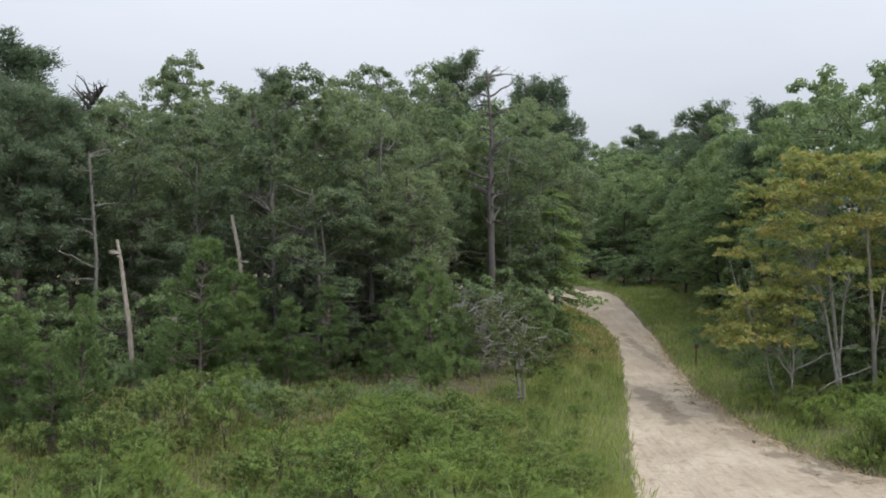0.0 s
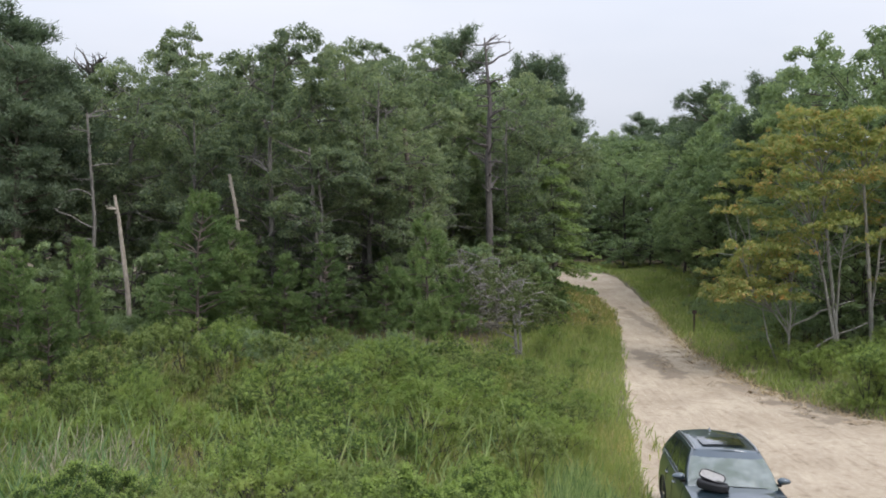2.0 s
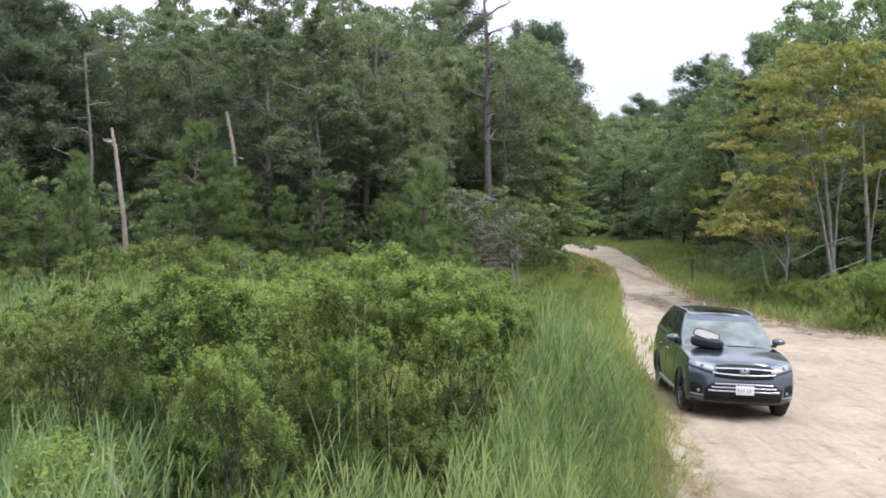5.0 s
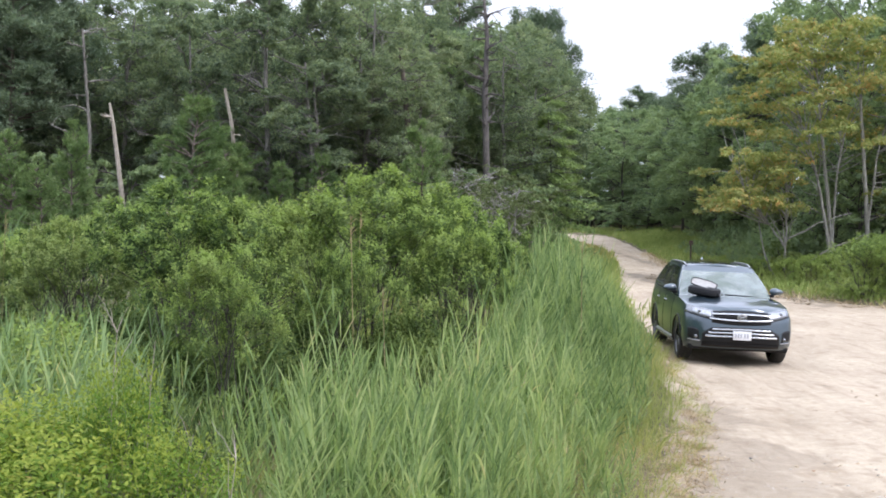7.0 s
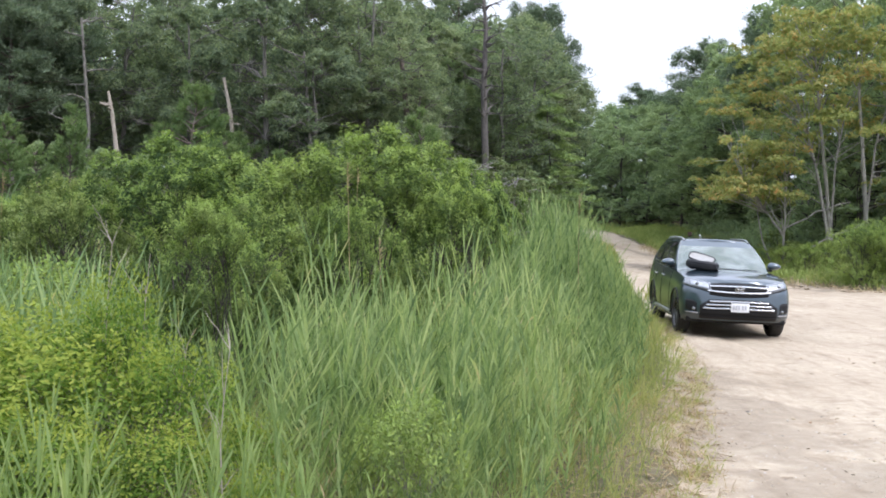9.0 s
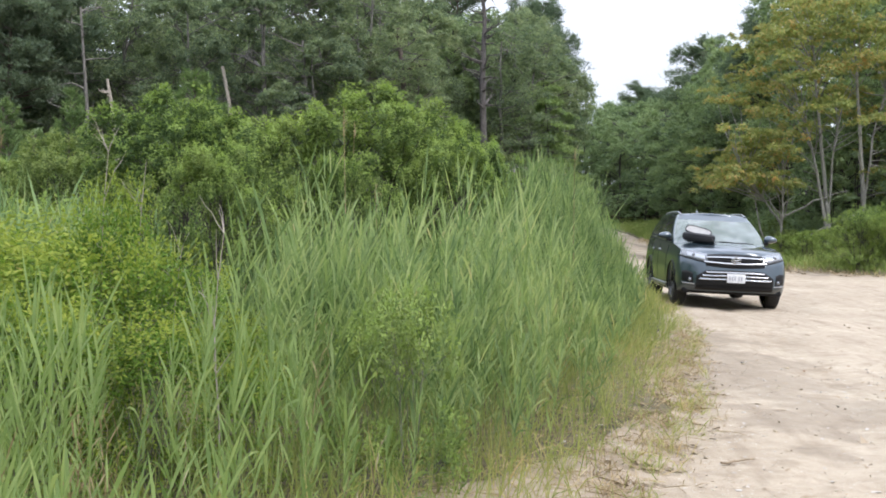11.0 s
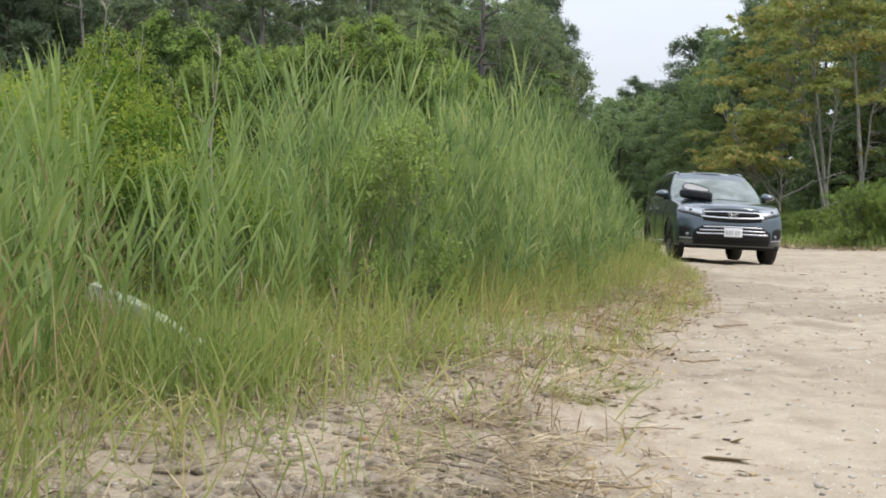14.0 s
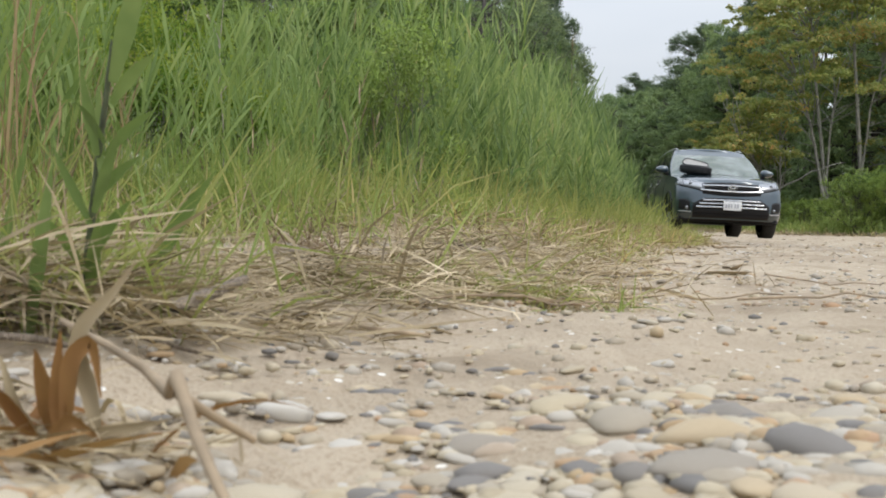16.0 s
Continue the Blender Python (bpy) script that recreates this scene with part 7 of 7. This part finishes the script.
heap = scatter(480, -0.30, 0.42, 0.48, 1.25, lambda x, y: np.exp(-((x - 0.02 - 0.12 * y) / 0.20) ** 2 - ((y - 0.80) / 0.26) ** 2), sand)
heap[:, 2] += rng.uniform(0.0, 0.06, len(heap)) * np.exp(-((heap[:, 0] - 0.02) / 0.16) ** 2)
low_heap = scatter(650, -0.15, 0.26, 0.42, 0.66, lambda x, y: np.exp(-((x - 0.08) / 0.11) ** 2 - ((y - 0.54) / 0.06) ** 2), sand)
low_heap[:, 2] += rng.uniform(0.0, 0.055, len(low_heap)) * ease((0.20 - low_heap[:, 0]) / 0.15)
heap = np.concatenate([heap, low_heap])
stuff("dry_litter", strewn(heap, 0.13, 0.0034, 0.02, 0.25), OLD_STRAW, "heap of bent tan straw round the reed shoot", "litter")
# a loose bundle of dead reed stalks, small tufts and a tangle of roots on the trodden dirt
for k in range(9):
    stick(0.60 + rng.normal(0, 0.06), 2.12 + 0.035 * k + rng.normal(0, 0.02), rng.normal(-0.22, 0.12), rng.uniform(0.22, 0.46), rng.uniform(0.0022, 0.0045), "dead reed stalk in a loose bundle on the dirt", mat=DEAD_STEM, lift=0.010)
for x, y, n, size, mat, label in ((0.52, 1.30, 190, 0.13, GRASS_LEAF, "sprawling tuft of half-green grass on the dirt"), (0.62, 1.28, 110, 0.11, OLD_STRAW, "dry tuft of bent grass"), (0.64, 1.06, 14, 0.07, VERGE_LEAF, "few fresh green blades"), (0.92, 2.23, 26, 0.06, OLD_STRAW, "small dry tuft on the sand"),
                                  (0.90, 1.94, 22, 0.06, OLD_STRAW, "small dry tuft on the sand"), (0.96, 2.62, 24, 0.07, OLD_STRAW, "small dry tuft on the sand"), (1.02, 1.80, 18, 0.05, OLD_STRAW, "small dry tuft on the sand"), (0.17, 1.84, 300, 0.11, ROOT, "tangle of brown roots in the dirt"),
                                  (0.42, 2.75, 120, 0.12, ROOT, "tangle of brown stems in the dirt"), (0.30, 1.12, 60, 0.10, GRASS_LEAF, "thin tuft of grass on the dirt"), (0.95, 4.3, 90, 0.14, GRASS_LEAF, "low tuft of grass on the sand"), (0.86, 3.5, 110, 0.13, GRASS_LEAF, "low tuft of grass on the sand"), (1.15, 4.0, 70, 0.10, GRASS_LEAF, "low tuft of grass on the sand")):
    xy = np.array([x, y]) + rng.normal(0, 0.35 * size, (n, 2)) * [1.4, 0.8]
    stuff("grass_tuft", grass(np.column_stack([xy, sand(xy[:, 0], xy[:, 1])]), size, 0.0032, 0.9, 0.45, 3), mat, label, "grass")

# a brown withered tuft beside the pebbles
tuft = thing("withered_weed", pose(0.205, 0.215, float(sand(0.205, 0.215)) - 0.002) @ Matrix.Scale(1.9, 4), "brown withered weed with curled dry leaves", "weed")
for k in range(84):
    w = Shape()
    a = rng.uniform(0, 6.28)
    rise = rng.uniform(0.9, 3.0) if k % 2 else rng.uniform(0.05, 0.7)
    w.blades(np.array([[rng.normal(-0.012, 0.017), rng.normal(0, 0.02), 0.001]]), np.array([[1.3 * math.cos(a), 0.8 * math.sin(a), rise]]), rng.uniform(0.03, 0.068) * (1.0 if k % 2 else 0.8), rng.uniform(0.0018, 0.0048), rng.uniform(0.3, 1.15) if k % 2 else 0.15, 8)
    part("dry_leaf", w, BROWN_LEAF if k % 4 in (1, 2) else OLD_STRAW, tuft)
foot = scatter(320, 0.14, 0.34, 0.10, 0.28, lambda x, y: np.exp(-((x - 0.20) / 0.06) ** 2 - ((y - 0.21) / 0.045) ** 2), sand)
stuff("dry_litter", strewn(foot, 0.045, 0.0022, 0.012, 0.2), OLD_STRAW, "broken tan straw round the withered weed", "litter")

def ribbon(pts, width, n=14):
    """A curled dry leaf along given points, pointed at its end, its face turning as it goes."""
    pts = np.array(pts, float)
    s = np.linspace(0, len(pts) - 1, n)
    p = np.column_stack([np.interp(s, np.arange(len(pts)), pts[:, j]) for j in range(3)])
    p[1:-1] = 0.25 * p[:-2] + 0.5 * p[1:-1] + 0.25 * p[2:]
    way = unit(np.gradient(p, axis=0))
    rows = []
    for i in range(n):
        u = i / (n - 1)
        side = unit(np.cross(way[i], np.array([0.3 * math.sin(3 * u), 1.0, 0.2])))
        dip = np.cross(side, way[i])
        half = width / 2 * min(1.0, 0.4 + 2.2 * u) * (1 - u ** 2.2) + 0.0002
        rows.append([tuple(p[i] - side * half - dip * 0.3 * half), tuple(p[i] + dip * 0.25 * half), tuple(p[i] + side * half - dip * 0.3 * half)])
    w = Shape()
    w.grid(rows)
    return w


down = tuft.matrix_world.inverted()
for pts, width, mat in (([(0.246, 0.195, 0.004), (0.240, 0.20, 0.032), (0.2335, 0.20, 0.046), (0.236, 0.20, 0.062), (0.249, 0.20, 0.074), (0.262, 0.20, 0.092)], 0.0075, OLD_STRAW), ([(0.221, 0.21, 0.004), (0.2165, 0.205, 0.030), (0.213, 0.20, 0.049)], 0.0085, BROWN_LEAF),
                        ([(0.226, 0.20, 0.004), (0.224, 0.20, 0.032), (0.2255, 0.20, 0.058)], 0.0060, BROWN_LEAF), ([(0.210, 0.21, 0.003), (0.204, 0.20, 0.020), (0.196, 0.20, 0.046)], 0.0060, OLD_STRAW), ([(0.228, 0.20, 0.004), (0.232, 0.195, 0.045), (0.243, 0.195, 0.056), (0.247, 0.195, 0.026)], 0.0065, BROWN_LEAF),
                        ([(0.230, 0.19, 0.003), (0.250, 0.19, 0.010), (0.278, 0.20, 0.0145)], 0.0055, OLD_STRAW), ([(0.222, 0.19, 0.004), (0.236, 0.185, 0.018), (0.252, 0.185, 0.006)], 0.0050, BROWN_LEAF), ([(0.214, 0.20, 0.004), (0.200, 0.195, 0.026), (0.188, 0.19, 0.034)], 0.0060, BROWN_LEAF)):
    part("dry_leaf", ribbon([down @ Vector(p) for p in pts], width * 0.8), mat, tuft)

# the green reed shoot that stands by itself
SHOOT_X, SHOOT_Y = 0.115, 0.575
SHOOT_Z = float(sand(SHOOT_X, SHOOT_Y)) - 0.004
shoot = thing("reed_shoot", pose(SHOOT_X, SHOOT_Y, SHOOT_Z), "single young reed shoot with broad green leaves", "reed")


def sword(start, tip, width, face=(0, 1, 0.5), bow=0.0, n=9):
    """One folded sword leaf from start to tip, two-sided along a sunken midrib."""
    w = Shape()
    a, b = np.array(start), np.array(tip)
    way = unit(b - a)
    side = unit(np.cross(way, np.array(face, float)))
    deep = np.cross(side, way)
    rows = []
    for u in np.linspace(0, 1, n):
        p = a + (b - a) * u + np.array([0, 0, 1.0]) * bow * math.sin(math.pi * u)
        half = width / 2 * (0.45 + 1.5 * u if u < 0.36 else 1.0 * (1 - ((u - 0.36) / 0.64) ** 1.8) + 0.01)
        rows.append([tuple(p - side * half - deep * 0.18 * half), tuple(p + deep * 0.12 * half), tuple(p + side * half - deep * 0.18 * half)])
    w.grid(rows)
    return w


w = Shape()
w.tube([(0, 0, 0), (0.012, -0.015, 0.07), (0.022, -0.028, 0.13), (0.039, -0.045, 0.226)], [0.0036, 0.0034, 0.0028, 0.0020], 7)
part("stalk", w, SHOOT_STALK, shoot, "dark green-brown stalk")
for start, tip, width, bow in (((0.039, -0.045, 0.222), (0.067, -0.055, 0.325), 0.0165, 0.0), ((0.037, -0.043, 0.205), (0.074, -0.056, 0.243), 0.011, 0.004), ((0.024, -0.035, 0.165), (0.013, -0.046, 0.236), 0.010, 0.0), ((0.030, -0.036, 0.165), (0.076, -0.056, 0.20), 0.009, 0.004),
                               ((0.027, -0.035, 0.15), (0.018, -0.016, 0.222), 0.009, 0.0), ((0.030, -0.035, 0.175), (0.010, -0.045, 0.207), 0.007, 0.002), ((0.020, -0.03, 0.12), (0.045, -0.05, 0.185), 0.010, 0.0), ((0.018, -0.03, 0.11), (-0.015, -0.03, 0.175), 0.009, 0.0), ((0.014, -0.02, 0.08), (0.055, -0.05, 0.13), 0.010, 0.006),
                               ((0.012, -0.02, 0.07), (-0.02, -0.05, 0.12), 0.009, 0.006), ((0.02, -0.03, 0.13), (0.060, -0.04, 0.165), 0.009, 0.004), ((0.01, -0.01, 0.05), (0.03, -0.05, 0.12), 0.012, 0.0)):
    part("leaf", sword([c + o for c, o in zip(start, (0, 0, -SHOOT_Z))], [c + o for c, o in zip(tip, (0, 0, -SHOOT_Z))], width, bow=bow), SHOOT_LEAF, shoot)
for x, y, start, tip, width in ((0.068, 0.85, (0, 0, 0.0), (0.114, -0.05, 0.169), 0.0200), (0.10, 0.50, (0, 0, 0.03), (0.018, 0.0, 0.160), 0.012), (0.06, 0.56, (0, 0, 0.0), (-0.03, -0.02, 0.17), 0.008), (0.02, 0.62, (0, 0, 0.0), (0.05, -0.03, 0.20), 0.008)):
    z = float(sand(x, y)) - 0.004
    low_leaf = thing("reed_shoot", pose(x, y, z), "low broad green reed leaf rising from the litter", "reed")
    part("leaf", sword((0, 0, 0), [c - (z if i == 2 else 0) for i, c in enumerate(tip)], width, (0.1, 1, 0.9), 0.008), SHOOT_LEAF, low_leaf)

weeds = scatter(300, -0.12, 0.24, 0.46, 0.95, lambda x, y: np.exp(-((x - 0.06) / 0.09) ** 2 - ((y - 0.66) / 0.16) ** 2), sand)
stuff("grass", grass(weeds, 0.17, 0.0030, 0.5, 0.4, 4), GRASS_LEAF, "thin grass round the reed shoot", "grass")
weeds_dry = scatter(160, -0.15, 0.26, 0.46, 0.95, lambda x, y: np.exp(-((x - 0.05) / 0.11) ** 2 - ((y - 0.66) / 0.18) ** 2), sand)
stuff("dry_grass", grass(weeds_dry, 0.16, 0.0028, 0.9, 0.6, 4), OLD_STRAW, "bent straw round the reed shoot", "grass")

# the pale painted timber in the grass
plank = thing("painted_timber", look((-0.80, 3.62, 0.385), (-0.33, 3.58, 0.155)) @ pose(0, 0, 0, 90, 0, 0), "fallen timber with peeling mint-white paint lying in the grass", "timber")
bm = box(0.08, 0.46, 0.062, (0, -0.25, 0), 0.008, 2)
bmesh.ops.subdivide_edges(bm, edges=[e for e in bm.edges if abs(e.verts[0].co.y - e.verts[1].co.y) > 0.3], cuts=9)
for v in bm.verts:
    v.co.z += 0.010 * math.sin(v.co.y * 9) + 0.004 * math.sin(v.co.y * 41 + v.co.x * 30)
    v.co.x += 0.005 * math.sin(v.co.y * 33)
part("beam", bm, MINT_PAINT, plank)

# trail post
post = thing("trail_post", pose(12.6, 55.6, float(land(12.6, 55.6)) - 0.05), "short brown wooden trail post with a small board", "post")
part("upright", box(0.075, 0.075, 1.28, (0, 0, 0.63), 0.015), SIGN_WOOD, post)
part("board", box(0.21, 0.05, 0.20, (0, -0.08, 1.20), 0.012), SIGN_WOOD, post)


def pebble_mesh(seed):
    r = np.random.default_rng(seed)
    bm = bmesh.new()
    bmesh.ops.create_icosphere(bm, subdivisions=2, radius=1)
    a, b, c = r.uniform(0, 6, 3)
    for v in bm.verts:
        q = v.co.copy()
        f = 1 + 0.17 * math.sin(2.1 * q.x + a) + 0.17 * math.sin(2.7 * q.y + b) + 0.10 * math.sin(4 * q.z + c) + 0.09 * math.sin(4.3 * q.x + 3.1 * q.y + b)
        v.co = q * f
    me = bpy.data.meshes.new("pebble")
    bm.to_mesh(me)
    bm.free()
    me.materials.append(PEBBLE)
    for p in me.polygons:
        p.use_smooth = True
    return me


# pebbles washed together beside the track: the nearest as pieces of the road, smaller grit as one sheet
PEBBLES = [pebble_mesh(s) for s in range(8)]
spots = []
tries = 0
while len(spots) < 290 and tries < 20000:
    tries += 1
    x, y = rng.uniform(0.1, 0.95), rng.uniform(-0.06, 0.6)
    band = math.exp(-((y - 0.17 - 0.35 * (x - 0.4)) / 0.14) ** 2)
    if rng.uniform() > band + 0.05:
        continue
    size = float(np.clip(rng.lognormal(math.log(0.0092), 0.48), 0.004, 0.0185)) * (0.72 + 0.4 * band)
    if any((x - a) ** 2 + (y - b) ** 2 < (0.78 * (size + c)) ** 2 for a, b, c in spots):
        continue
    spots.append((x, y, size))
for i, (x, y, size) in enumerate(spots):
    ob = new("pebble", PEBBLES[i % 8])
    ob.parent = road
    ob.matrix_world = pose(x, y, float(sand(x, y)) - size * 0.06, rng.uniform(-12, 12), rng.uniform(-12, 12), rng.uniform(0, 360)) @ Matrix.Diagonal((size * rng.uniform(1.0, 1.7), size * rng.uniform(0.75, 1.1), size * rng.uniform(0.36, 0.52), 1))

def stones(places, sizes, detail, high=0.6, bed=-0.04):
    """Many low rounded stones in one sheet."""
    bm = bmesh.new()
    bmesh.ops.create_icosphere(bm, subdivisions=detail, radius=1)
    bm.verts.ensure_lookup_table()
    v0 = np.array([v.co[:] for v in bm.verts]) * [1, 1, 0.8]
    t0 = np.array([[v.index for v in f.verts] for f in bm.faces])
    bm.free()
    n = len(places)
    sc = sizes[:, None, None] * rng.uniform(0.6, 1.4, (n, 1, 3)) * [1, 1, high]
    warp = 1 + 0.15 * np.sin(v0[None, :, :1] * 2.3 + rng.uniform(0, 6, (n, 1, 1))) + 0.15 * np.sin(v0[None, :, 1:2] * 2.9 + rng.uniform(0, 6, (n, 1, 1)))
    gv = v0[None] * sc * warp
    spin = rng.uniform(0, 6.28, n)[:, None]
    gv = np.stack([gv[..., 0] * np.cos(spin) - gv[..., 1] * np.sin(spin), gv[..., 0] * np.sin(spin) + gv[..., 1] * np.cos(spin), gv[..., 2]], -1)
    gv = gv + (places + np.stack([sizes * 0, sizes * 0, sizes * bed], -1))[:, None]
    out = Shape()
    out.add(gv.reshape(-1, 3), None, (np.arange(n)[:, None, None] * len(v0) + t0[None]).reshape(-1, 3))
    return out


grit_p = np.vstack([scatter(2400, -0.4, 1.0, 0.3, 2.6, lambda x, y: ease((left_edge(y) - x + 0.4) / 0.3), sand), scatter(3600, 0.0, 1.3, -0.1, 0.75, lambda x, y: ease((x - left_edge(y) + 0.1) / 0.2) * np.exp(-((y - 0.08) / 0.26) ** 2), sand), scatter(5200, -0.4, 2.4, -0.1, 2.6, lambda x, y: ease((x - left_edge(y) + 0.6) / 0.3) * (0.35 + 0.65 * np.exp(-((y - 0.2) / 0.35) ** 2)) * (np.abs(x) < 0.5 * y + 1.0), sand),
                    scatter(1300, -1.0, 6.0, 2.5, 12, lambda x, y: ease((x - left_edge(y) + 0.6) / 0.3) * (0.3 + 0.6 * soft_noise(x, y, 1.3, 31)) * (x < 0.5 * y + 0.5), sand)])
k = len(grit_p)
gs = np.clip(rng.lognormal(math.log(0.0042), 0.5, k), 0.002, 0.012) * np.interp(grit_p[:, 1], [0, 1, 4, 12], [0.9, 0.9, 1.3, 2.2])
stuff("gravel", stones(grit_p, gs, 1), PEBBLE, "small mixed pebbles and shell grit strewn over the sand", "gravel")
band_p = scatter(1700, 0.1, 1.05, -0.1, 0.42, lambda x, y: np.exp(-((y - 0.16 - 0.35 * (x - 0.4)) / 0.13) ** 2) * (0.7 + 0.3 * soft_noise(x, y, 0.2, 26)), sand)
stuff("gravel", stones(band_p, np.clip(rng.lognormal(math.log(0.0062), 0.35, len(band_p)), 0.003, 0.011), 2, 0.5), PEBBLE, "close-packed rounded beach pebbles bedded in the sand", "gravel")
clod_p = scatter(3800, -0.5, 1.1, 0.75, 5.0, lambda x, y: ease((left_edge(y) - x + 0.25) / 0.35) * (0.25 + ease(1.5 * soft_noise(x, y, 0.3, 71))), sand)
rough_p = scatter(480, -0.6, 0.75, 1.25, 2.6, lambda x, y: np.exp(-((x - 0.04) / 0.27) ** 2 - ((y - 1.80) / 0.34) ** 2) + 0.35 * np.exp(-((x - 0.45) / 0.16) ** 2 - ((y - 2.1) / 0.2) ** 2), sand)
clod_size = np.concatenate([np.clip(rng.lognormal(math.log(0.0065), 0.6, len(clod_p)), 0.002, 0.026), np.clip(rng.lognormal(math.log(0.018), 0.5, len(rough_p)), 0.007, 0.042)])
stuff("dirt_clods", stones(np.concatenate([clod_p, rough_p]), clod_size, 1, 0.72, 0.08), CLOD, "crumbling clods of grey-brown sandy dirt on the trodden strip", "dirt")
chip_p = scatter(1100, 0.0, 5.5, 0.5, 11, lambda x, y: ease((x - left_edge(y) + 0.15) / 0.3) * ease((left_edge(y) + 2.6 - x) / 1.2) * (0.2 + ease(1.3 * soft_noise(x, y, 0.7, 72))) * (x < 0.5 * y + 0.5) * (1.2 / (1 + 0.15 * y)), sand)
stuff("shell_chips", crumbs(chip_p, np.interp(chip_p[:, 1], [0.5, 1.5, 4, 11], [0.004, 0.007, 0.013, 0.02]), 1.5), SHELL, "pale chips of shell strewn over the sand", "shells")
